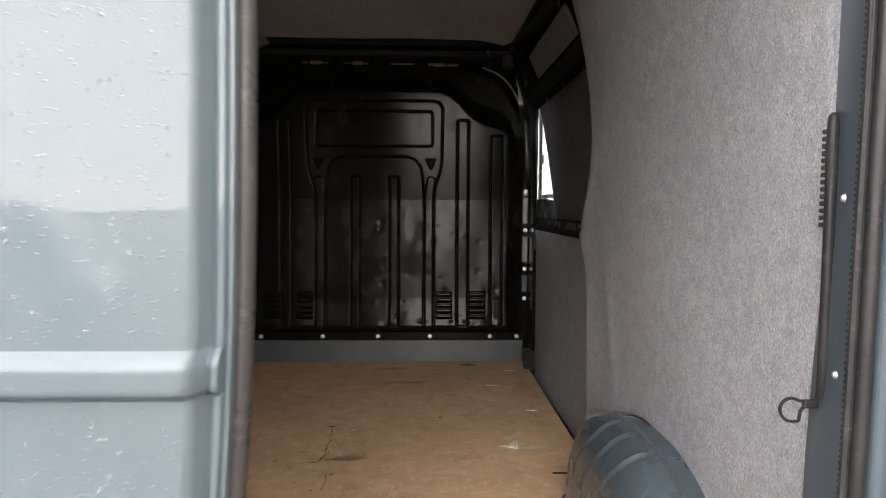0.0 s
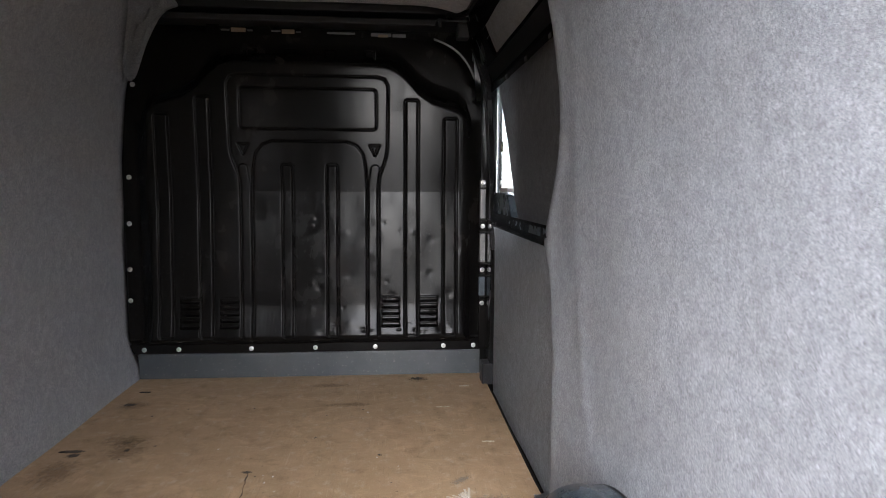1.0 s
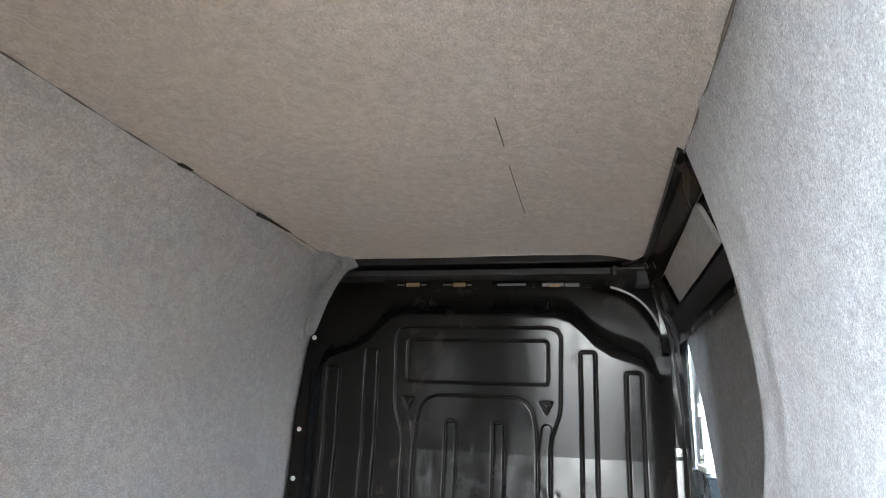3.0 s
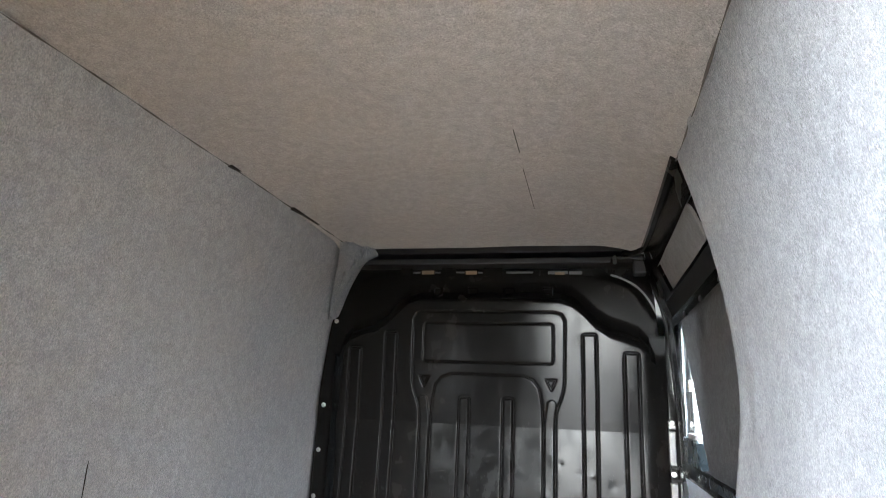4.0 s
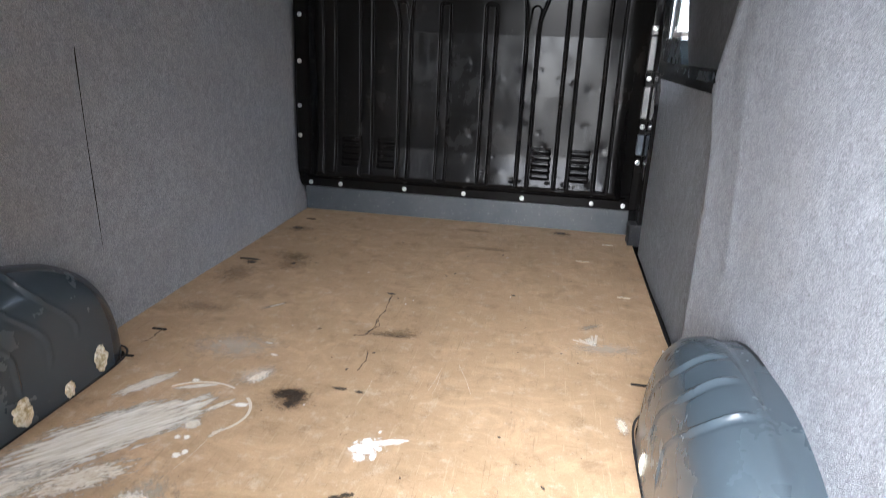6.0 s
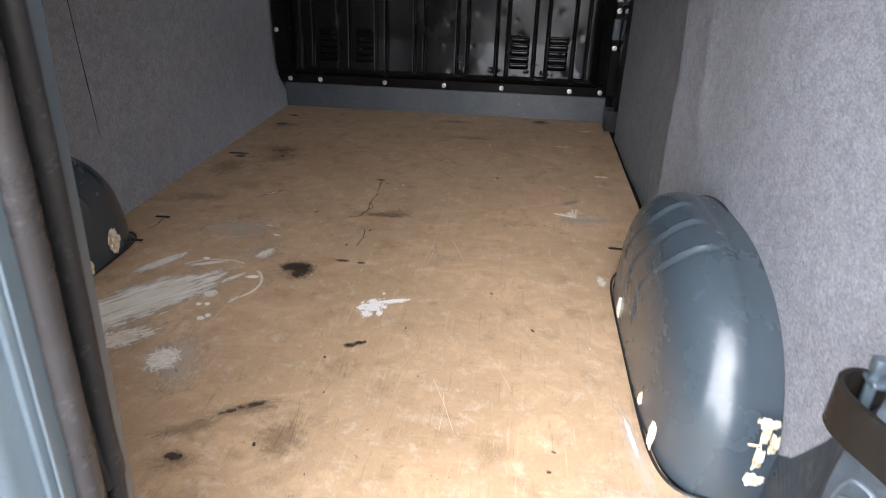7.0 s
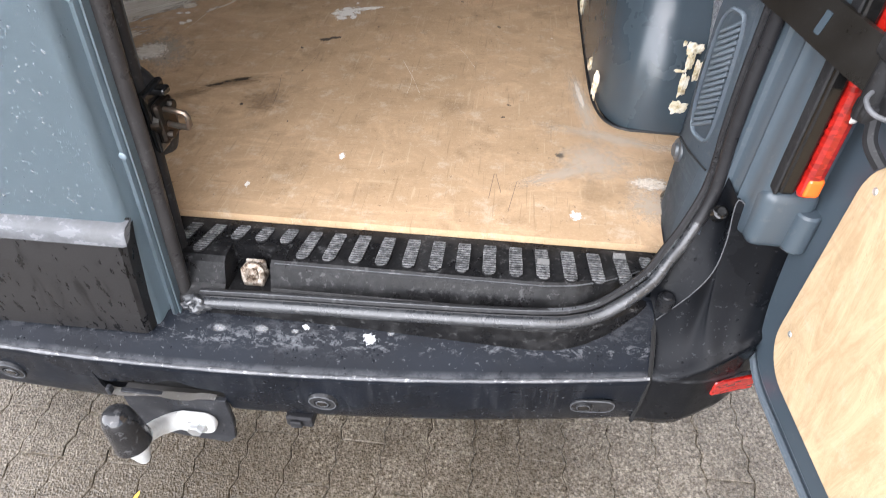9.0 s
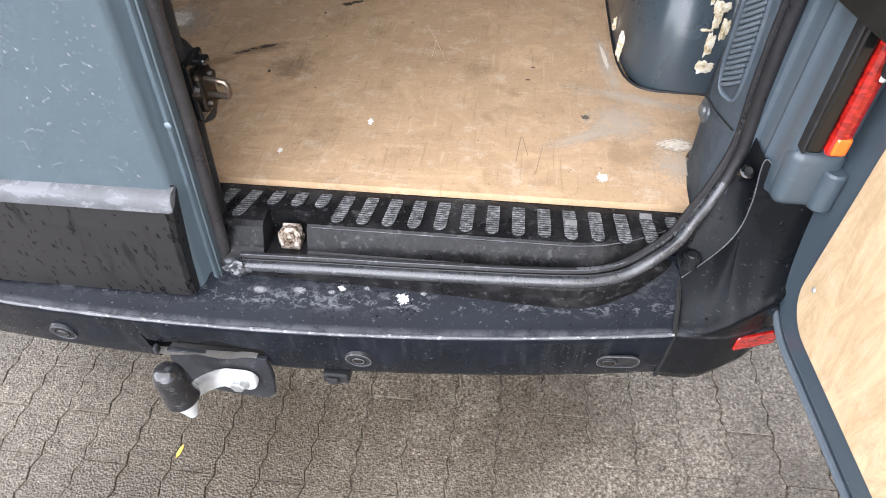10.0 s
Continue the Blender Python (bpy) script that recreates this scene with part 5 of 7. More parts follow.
def build_pillar(side):
    """Rear pillar: inner face, gutter and body corner, swept upwards."""
    name = "pillar_right" if side > 0 else "pillar_left"
    plan = [(0.868, 0.150), (0.862, 0.142), (0.854, 0.130), (0.837, 0.052), (0.834, 0.040), (0.829, 0.030), (0.820, 0.0225), (0.8165, 0.0215), (0.8155, 0.019), (0.818, 0.016), (0.826, 0.012), (0.829, 0.004), (0.8295, -0.006), (0.832, -0.011), (0.838, -0.012), (0.840, -0.015), (0.8405, -0.026), (0.8435, -0.031), (0.8445, -0.035), (0.8425, -0.039), (0.8455, -0.043), (0.849, -0.046), (0.851, -0.058), (0.853, -0.070), (0.857, -0.077), (0.864, -0.081), (0.875, -0.082), (0.905, -0.079), (0.930, -0.070), (0.950, -0.052), (0.962, -0.030), (0.975, 0.06), (0.98, 0.20), (0.90, 0.20)]
    rings = []
    for z in (0.50, 0.60, 0.70, 0.716, 0.75, 0.90, 1.15, 1.3, 1.5, 1.8, 2.05, 2.2, 2.34):
        lean = lerp([(0.5, -0.016), (0.9, -0.008), (1.1, 0.0), (1.8, 0.004), (2.05, -0.02), (2.34, -0.09)], z)
        back = lerp([(0.9, 0.022), (1.15, 0.028), (1.3, 0.020), (1.5, 0.0)], z)
        rings.append([(side * (x + lean), (max(y, -0.030) if z < 0.705 else y) + (back if k < 3 else 0.0), z) for k, (x, y) in enumerate(plan)])
    p = part(name, loft(rings), PAINT_SHADED, smooth=True)
    tagged(p, "blue-grey painted rear door pillar with bolt heads and gutter", "pillar", kind="structure")
    if side < 0:
        return p
    for z in (1.284, 1.524):
        bm = lathe([(0, 0.005), (0.004, 0.0045), (0.0065, 0.0)], 12, Matrix.Translation((0.8445, 0.085, z)) @ Matrix.Rotation(radians(-90), 4, "Y") @ Matrix.Rotation(radians(-17), 4, "X"))
        part("bolt", bm, ZINC, p, "", True)
    # ribbed plastic grab strip on the pillar's edge
    t = thing("grab_handle", "slim black ribbed plastic grab strip on the rear pillar", "grab handle", (0.845, 0.12, 1.4))
    bm = tube(smoothed([(0.858, 0.132, 1.638), (0.850, 0.122, 1.612), (0.850, 0.120, 1.45), (0.849, 0.118, 1.28), (0.852, 0.124, 1.24)], 8), 0.0085, 10)
    part("grip", bm, TRIM, t, "", True)
    bm = bmesh.new()
    for i in range(14):
        z = 1.484 + i * 0.0100
        box(bm, (0.8408, 0.1245, z), (0.850, 0.133, z + 0.0062), 0.001, 1)
    part("grip_ribs", bm, RUBBER, t)
    bow = [Vector((0.812 + 0.015 * math.cos(a), 0.128 - 0.004 * math.cos(a), 1.221 + 0.017 * math.sin(a))) for a in np.linspace(1.0, 5.0, 26)]
    bow = [Vector((0.829, 0.128, 1.234))] + bow + [Vector((0.822, 0.127, 1.206)), Vector((0.824, 0.127, 1.220)), Vector((0.832, 0.129, 1.226))]
    part("ring", tube(smoothed(bow, 3), 0.0023, 8), BLACK_VOID, t, "black wire ring", True)
    part("ring_clip", boxed((0.828, 0.125, 1.223), (0.850, 0.133, 1.236), 0.003), BLACK_DULL, t, "small black clip")

    # plastic casing at the foot of the pillar
    c = thing("pillar_casing", "grey plastic casing with a ribbed panel at the pillar foot", "trim panel", (0.80, 0.1, FLOOR_Z))
    plans = [(0.608, [(0.800, -0.045), (0.788, -0.040), (0.778, -0.018), (0.7775, 0.0), (0.780, 0.060), (0.784, 0.105), (0.802, 0.160), (0.832, 0.250), (0.868, 0.400)]),
             (0.660, [(0.806, -0.032), (0.796, -0.026), (0.785, -0.008), (0.780, 0.010), (0.781, 0.060), (0.784, 0.104), (0.802, 0.160), (0.832, 0.245), (0.866, 0.380)]),
             (0.720, [(0.812, -0.012), (0.803, -0.008), (0.796, 0.004), (0.790, 0.020), (0.784, 0.060), (0.783, 0.100), (0.802, 0.155), (0.832, 0.230), (0.864, 0.350)]),
             (0.752, [(0.814, -0.004), (0.806, 0.002), (0.800, 0.012), (0.794, 0.024), (0.785, 0.058), (0.781, 0.092), (0.802, 0.150), (0.831, 0.215), (0.862, 0.310)]),
             (0.760, [(0.814, -0.002), (0.806, 0.003), (0.801, 0.013), (0.794, 0.028), (0.783, 0.056), (0.777, 0.085), (0.802, 0.148), (0.831, 0.210), (0.861, 0.300)]),
             (0.850, [(0.814, 0.006), (0.806, 0.010), (0.800, 0.018), (0.793, 0.032), (0.782, 0.055), (0.773, 0.080), (0.802, 0.135), (0.830, 0.180), (0.859, 0.240)]),
             (0.950, [(0.814, 0.010), (0.805, 0.014), (0.798, 0.022), (0.792, 0.034), (0.781, 0.055), (0.772, 0.077), (0.802, 0.120), (0.830, 0.155), (0.857, 0.190)]),
             (1.010, [(0.816, 0.012), (0.806, 0.018), (0.799, 0.026), (0.793, 0.038), (0.784, 0.057), (0.778, 0.078), (0.804, 0.112), (0.830, 0.138), (0.856, 0.165)]),
             (1.030, [(0.822, 0.020), (0.812, 0.026), (0.806, 0.034), (0.800, 0.044), (0.793, 0.060), (0.792, 0.080), (0.812, 0.105), (0.832, 0.125), (0.854, 0.150)])]
    rows = []
    for (z0, a), (z1, b) in zip(plans, plans[1:]):
        for k in range(3):
            u = k / 3
            rows.append([(p0[0] + (p1[0] - p0[0]) * u, p0[1] + (p1[1] - p0[1]) * u, z0 + (z1 - z0) * u) for p0, p1 in zip(a, b)])
    rows.append([(x, y, 1.030) for x, y in plans[-1][1]])
    bm, _ = sheet(rows)
    bmesh.ops.solidify(bm, geom=bm.faces[:], thickness=-0.010)
    part("shell", bm, CASING, c)
    part("cap", prism([(x + 0.001, y + 0.001) for x, y in plans[-1][1]] + [(0.868, 0.150), (0.868, 0.022)], 0.004, Matrix.Translation((0, 0, 1.0265))), CASING, c)
    # the joint line where the upper cover meets the foot
    bm = tube([(0.7995, 0.012, 0.756), (0.7925, 0.027, 0.758), (0.782, 0.056, 0.760), (0.7755, 0.086, 0.763)], 0.0014, 6)
    part("joint", bm, BLACK_VOID, c)

    def on(u, z):
        zs = [p0[0] for p0 in plans]
        s = 2.2 + 2.8 * u
        i = min(int(s), 7)
        f = s - i
        x0, y0 = (float(np.interp(z, zs, [p0[1][i][q] for p0 in plans])) for q in (0, 1))
        x1, y1 = (float(np.interp(z, zs, [p0[1][i + 1][q] for p0 in plans])) for q in (0, 1))
        return Vector((x0 + (x1 - x0) * f - 0.002, y0 + (y1 - y0) * f - 0.001, z))

    # raised oval frame and slanting ribs
    oval = []
    for k in range(56):
        a = 2 * math.pi * k / 56
        oval.append(on(0.48 + 0.36 * math.copysign(abs(math.cos(a)) ** 0.6, math.cos(a)), 0.878 + 0.088 * math.copysign(abs(math.sin(a)) ** 0.6, math.sin(a))))
    bm = bmesh.new()
    rings = []
    for i, p0 in enumerate(oval):
        rings.append([p0 + Vector((math.cos(b) * 0.0032, math.cos(b) * 0.0012, math.sin(b) * 0.0032)) for b in [2 * math.pi * q / 6 for q in range(6)]])
    bm, _ = sheet(rings, True, True)
    part("rib_frame", bm, CASING, c, "", True)
    bm = bmesh.new()
    for i in range(17):
        z = 0.804 + i * 0.0084
        tube([on(0.72, z - 0.004), on(0.48, z + 0.008) + Vector((-0.0015, -0.0005, 0)), on(0.24, z + 0.020)], 0.0029, 8, True, bm)
    part("casing_ribs", bm, CASING, c, "", True)
    # rubber stopper near the floor
    bm = lathe([(0, 0.010), (0.010, 0.010), (0.012, 0.006), (0.018, 0.005), (0.019, 0.0)], 16, Matrix.Translation((0.7835, 0.094, 0.735)) @ Matrix.Rotation(radians(-90), 4, "Y") @ Matrix.Rotation(radians(4), 4, "X"))
    part("stopper", bm, PAINT_FOOT, c, "round grey stopper", True)

    # door check strap
    s = thing("check_strap", "dark brown door check strap with steel pin", "door strap", (0.79, 0.09, 1.07))
    path = smoothed([(0.806, 0.100, 1.036), (0.782, 0.112, 1.036), (0.762, 0.104, 1.034), (0.757, 0.086, 1.030), (0.764, 0.062, 1.027), (0.786, 0.020, 1.022), (0.812, -0.030, 1.012), (0.840, -0.082, 0.998), (0.862, -0.116, 0.987), (0.884, -0.140, 0.978)], 8)
    rows = []
    for i, p0 in enumerate(path):
        a, b = path[max(i - 1, 0)], path[min(i + 1, len(path) - 1)]
        d = (b - a).normalized()
        s2 = d.cross(Vector((0.0, 0.0, 1.0))).normalized()
        up = s2.cross(d).normalized()
        rows.append([p0 + up * 0.026 + s2 * 0.003, p0 - up * 0.026 + s2 * 0.003, p0 - up * 0.026 - s2 * 0.003, p0 + up * 0.026 - s2 * 0.003])
    part("band", loft(rows), STRAP, s, "dark brown flat band")
    k = 54
    d = (path[k + 1] - path[k - 1]).normalized()
    side2 = d.cross(Vector((0.0, 0.0, 1.0))).normalized()
    up2 = side2.cross(d).normalized()
    for sg in (1, -1):
        m0 = Matrix((d, up2, side2 * sg)).transposed().to_4x4()
        m0.translation = path[k] + side2 * sg * 0.0032
        part("slide", prism(rounded(0.008, 0.026, 0.002), 0.0010, m0), PAINT_ARCH, s, "blue-grey slide")
    bm = tube([(0.786, 0.094, 1.000), (0.786, 0.094, 1.082)], 0.006, 10)
    box(bm, (0.779, 0.087, 1.072), (0.793, 0.101, 1.090), 0.003)
    part("pin", bm, PAINT_ARCH, s, "painted steel pin", True)
    for z in (1.004, 1.058):
        part("bracket", boxed((0.780, 0.082, z), (0.846, 0.106, z + 0.008), 0.003), PAINT_ARCH, s, "painted steel bracket")
    bm = tube([(0.876, -0.132, 1.026), (0.878, -0.134, 0.930)], [0.008, 0.012], 12)
    box(bm, (0.880, -0.160, 0.938), (0.922, -0.112, 0.990), 0.008, 3)
    box(bm, (0.864, -0.146, 0.992), (0.890, -0.116, 1.016), 0.006, 3)
    box(bm, (0.868, -0.150, 0.930), (0.886, -0.122, 0.950), 0.004, 2)
    tube(smoothed([(0.884, -0.140, 0.940), (0.880, -0.160, 0.918), (0.892, -0.178, 0.900)], 5), 0.007, 8, True, bm)
    part("door_clip", bm, RUBBER, s, "black clip fixed to the door", True)
    bm = tube(smoothed([(0.872, -0.138, 0.962), (0.860, -0.154, 0.960), (0.864, -0.172, 0.954), (0.892, -0.180, 0.948)], 6), 0.0025, 8)
    part("cable_tie", bm, TRIM_LIP, s, "grey tie loop", True)
    return p


def build_tail_light():
    t = thing("tail_light", "rear light cluster with red and orange lenses in a black housing", "tail light", (0.89, -0.09, 0.8))
    # housing and lenses stand on the body corner, leaning with it
    def col(name, x0, x1, z0, z1, y0, y1, mat, label, lean=0.0, bevel=0.006):
        bm = boxed((x0, y0, z0), (x1, y1, z1), bevel)
        for v in bm.verts:
            v.co.x += (v.co.z - 0.8) * lean
        part(name, bm, mat, t, label)
    col("housing", 0.850, 0.869, 0.802, 1.28, -0.098, -0.070, GLOSS_BLACK, "gloss black housing", 0.0, 0.004)
    col("housing_rim", 0.847, 0.8515, 0.798, 1.28, -0.094, -0.074, RUBBER, "", 0.0, 0.002)
    col("red_lens", 0.8695, 0.893, 0.800, 1.28, -0.104, -0.066, LAMP_RED, "red lens", 0.0, 0.008)
    col("orange_lens", 0.874, 0.8935, 0.804, 0.830, -0.1055, -0.070, LAMP_ORANGE, "small orange lens at the foot", 0.0, 0.004)
    for z0, z1 in ((1.005, 1.075), (0.905, 0.945)):
        col("clear_lens", 0.883, 0.8935, z0, z1, -0.1055, -0.068, LAMP_CLEAR, "clear reversing lens", 0.0, 0.004)
    # moulded lines across the red lens
    for z in (1.10, 1.16, 1.22):
        col("lens_line", 0.8690, 0.8938, z, z + 0.0016, -0.1050, -0.066, GLOSS_BLACK, "", 0.0, 0.0)
    # painted bracket under it
    b = thing("lamp_support", "painted steel corner piece under the tail light with a hinge", "body panel", (0.90, -0.06, 0.74))
    part("corner_piece", boxed((0.842, -0.090, 0.705), (0.912, -0.02, 0.797), 0.016, 4), PAINT_SHADED, b, "", True)
    bm = lathe([(0.012, -0.030), (0.015, -0.027), (0.015, 0.027), (0.012, 0.030)], 16, Matrix.Translation((0.902, -0.090, 0.742)))
    box(bm, (0.898, -0.090, 0.722), (0.912, -0.05, 0.765), 0.006)
    part("hinge", bm, PAINT_SHADED, b, "painted door hinge", True)
    part("rubber_peg", lathe([(0, 0.007), (0.006, 0.007), (0.0075, 0.004), (0.010, 0.003), (0.011, -0.012)], 16, Matrix.Translation((0.816, -0.044, 0.727)) @ Matrix.Rotation(radians(35), 4, "X")), GLOSS_BLACK, b, "black rubber buffer", True)


# ---- rear bumper ----
def bump_y(x):
    """How far the bumper's ridge lies behind the straight line at x."""
    return 0.085 * (x / 0.76) ** 2 * 0.72


def build_bumper():
    b = thing("rear_bumper", "weathered black plastic rear bumper with parking sensors, wet and stained", "bumper", (0, -0.15, 0.4))
    sec = [(-0.060, 0.540), (-0.110, 0.536), (-0.142, 0.516), (-0.165, 0.500), (-0.186, 0.488), (-0.200, 0.480), (-0.2065, 0.477), (-0.2085, 0.470), (-0.207, 0.462), (-0.2055, 0.44), (-0.202, 0.400), (-0.196, 0.362), (-0.190, 0.348), (-0.180, 0.340), (-0.150, 0.337), (-0.06, 0.337)]

    def rings(x0, x1, n):
        out = []
        for x in np.linspace(x0, x1, n):
            lift = min(1.0, max(0.0, (abs(x) - 0.45) / 0.315)) ** 2
            ups = (0.030, 0.030, 0.032, 0.018, 0.007)
            out.append([(x, y + (bump_y(x) if y < -0.065 else 0), z + (ups[k] * lift if k < 5 else 0.0)) for k, (y, z) in enumerate(sec)])
        return out

    # middle piece, notched for the tow bar
    bm = loft(rings(-0.765, -0.112, 20))
    def torn(x):
        # ragged upper edge of the cut-out
        return 0.421 + 0.006 * math.sin(31 * x + 1.0) + 0.004 * math.sin(83 * x) - 0.010 * max(0.0, (x - 0.05) / 0.05)

    loft([[(x, y, max(z, torn(x)) if y < -0.10 else z) for x, y, z in r] for r in rings(-0.112, 0.100, 36)], True, bm)
    loft(rings(0.100, 0.765, 22), True, bm)
    part("middle", bm, BUMPER, b, "", True)
    xs = np.linspace(-0.765, 0.765, 160)
    bm = tube([(x, -0.2065 + bump_y(x), 0.4785 + 0.0006 * noise.noise(Vector((x * 30, 0, 0)))) for x in xs], [0.0024 + 0.0030 * abs(noise.noise(Vector((x * 14, 3, 0)))) for x in xs], 6)
    part("ridge_edge", bm, RIDGE, b, "pale worn edge", True)
    # corner pieces: a concave sweep from the ridge up to a peak by the body
    ridge = smoothed([(0.768, -0.142, 0.475), (0.795, -0.1445, 0.487), (0.815, -0.1455, 0.498), (0.830, -0.1445, 0.509), (0.845, -0.142, 0.517), (0.865, -0.135, 0.527), (0.885, -0.126, 0.540), (0.910, -0.112, 0.553), (0.955, -0.060, 0.568), (0.985, 0.050, 0.570)], 6)
    upper = smoothed([(0.767, -0.085, 0.548), (0.803, -0.082, 0.603), (0.826, -0.070, 0.640), (0.832, -0.060, 0.690), (0.830, -0.050, 0.755), (0.862, -0.060, 0.724), (0.910, -0.073, 0.690), (0.950, -0.050, 0.668), (0.982, 0.020, 0.640), (0.990, 0.110, 0.620)], 6)
    for sd in (1, -1):
        out = []
        for i, (r0, t0) in enumerate(zip(ridge, upper)):
            a, c = ridge[max(i - 1, 0)], ridge[min(i + 1, len(ridge) - 1)]
            d = (c - a).normalized()
            inw = Vector((-d.y, d.x, 0)).normalized()
            low = lerp([(0.0, 0.337), (0.4, 0.348), (0.65, 0.366), (1.0, 0.385)], i / (len(ridge) - 1))
            ctl = Vector((0.30 * r0.x + 0.70 * t0.x, 0.30 * r0.y + 0.70 * t0.y, r0.z + 0.16 * (t0.z - r0.z)))
            row = [r0 + inw * 0.06 + Vector((0, 0, low - r0.z)), r0 + inw * 0.020 + Vector((0, 0, low - r0.z)), r0 + inw * 0.010 + Vector((0, 0, low - r0.z + 0.008)), r0 + inw * 0.004 + Vector((0, 0, low - r0.z + 0.03)), r0 + inw * 0.001 + Vector((0, 0, -0.016)), r0 - inw * 0.0012 + Vector((0, 0, -0.007)), r0 - inw * 0.0006 + Vector((0, 0, -0.002)), r0 + inw * 0.002 + Vector((0, 0, 0.001))]
            for k in range(1, 15):
                u = k / 14
                row.append((r0 + inw * 0.004 + Vector((0, 0, 0.0015))) * (1 - u) ** 2 + ctl * 2 * u * (1 - u) + t0 * u * u)
            row.append(t0 + Vector((0.0, 0.004, -0.001)))
            row.append(t0 + Vector((0.0, 0.010, -0.02)))
            out.append([(sd * p0.x, p0.y, p0.z) for p0 in row])
        bm, _ = sheet(out)
        part("corner", bm, BUMPER_CORNER, b, "", True)
        # worn top edge
        bm = tube([(sd * p0.x, p0.y - 0.0008, p0.z) for p0 in upper[:42]], 0.0010, 6)
        part("corner_edge", bm, WORN_LIT_EDGE, b, "", True)
        # flat closing panel between this edge and the door seal
        edge = upper[:25]
        seal_line = smoothed([(0.745, -0.076, 0.600), (0.772, -0.046, 0.642), (0.792, -0.026, 0.674), (0.815, -0.006, 0.735), (0.820, -0.002, 0.770)], 6)
        bm, _ = sheet([[(sd * (p0.x + (q0.x - p0.x) * u), p0.y + (q0.y - p0.y) * u + 0.001 + 0.010 * math.sin(math.pi * u), p0.z + (q0.z - p0.z) * u - 0.001) for u in (0, 0.03, 0.25, 0.5, 0.75, 1)] for p0, q0 in zip(edge, seal_line)])
        part("closing_panel", bm, BUMPER_CORNER, b, "", True)
    # seam
    bm = tube([(0.7665, -0.075, 0.545), (0.7665, -0.112, 0.514), (0.7665, -0.141, 0.478), (0.7665, -0.1415, 0.44), (0.7665, -0.132, 0.345)], 0.0040, 6)
    part("seam", bm, BLACK_VOID, b)
    # fold line across the riser, bolts
    part("peg", lathe([(0, 0.006), (0.007, 0.006), (0.009, 0.004), (0.009, 0.001), (0.0125, 0.0), (0.0125, -0.02)], 16, Matrix.Translation((0.774, -0.078, 0.588))), SENSOR, b, "grey fixing peg", True)
    # sensors
    for x in (-0.268, 0.262, 0.676):
        y = -0.203 + bump_y(x)
        m = Matrix.Translation((x, y, 0.408)) @ Matrix.Rotation(radians(90 + 9), 4, "X")
        s = part("sensor", lathe([(0.0, 0.004), (0.009, 0.004), (0.010, 0.0015), (0.0135, 0.0015), (0.014, 0.005), (0.021, 0.004), (0.024, 0.0), (0.024, -0.01)], 28, m @ (Matrix.Diagonal((0.62, 0.62, 1.25, 1)) if x > 0.6 else Matrix())), SENSOR, b, "round parking sensor", True)
        # rim highlights laid on as thin pale tubes
        for rr, hh, w in ((0.0215, 0.0040, 0.0011), (0.0098, 0.0052, 0.0009))[1 if x > 0.6 else 0:]:
            bm = tube([m @ Vector((rr * math.cos(a), rr * math.sin(a), hh)) for a in np.linspace(0, 2 * math.pi, 33)], w, 6)
            part("sensor_rim", bm, WORN_LIT_EDGE, s, "pale rim line standing in for a highlight", True)
        part("sensor_eye", lathe([(0, 0.0062), (0.0075, 0.0062), (0.009, 0.004)], 20, m), GLOSS_BLACK, s)
    m = Matrix.Translation((0.690, -0.2025 + bump_y(0.69), 0.408)) @ Matrix.Rotation(radians(4), 4, "Z") @ Matrix.Rotation(radians(99), 4, "X")
    part("sensor_plate", prism(rounded(0.070, 0.040, 0.017, 7), 0.0045, m, 0.0015), SENSOR, b, "raised oval sensor surround")
    # edge highlight of the surround, drawn as a pale tube
    bm = tube([m @ Vector((a, c, 0.0042)) for a, c in rounded(0.068, 0.038, 0.017, 7)] + [m @ Vector((*rounded(0.068, 0.038, 0.017, 7)[0], 0.0042))], 0.0011, 6)
    part("plate_rim", bm, WORN_LIT_EDGE, b, "pale rim line standing in for a highlight", True)
    # red reflector in the corner
    o = rounded(0.074, 0.034, 0.006)
    m = Matrix.Translation((0.9005, -0.1125, 0.450)) @ Matrix.Rotation(radians(19), 4, "Z") @ Matrix.Rotation(radians(90), 4, "X")
    part("reflector", prism(o, 0.010, m, 0.003), LAMP_RED, b, "red reflector")
    o = rounded(0.084, 0.042, 0.008)
    m = Matrix.Translation((0.9005, -0.1100, 0.449)) @ Matrix.Rotation(radians(19), 4, "Z") @ Matrix.Rotation(radians(90), 4, "X")
    part("reflector_frame", prism(o, 0.008, m, 0.003), TRIM, b)
    return b


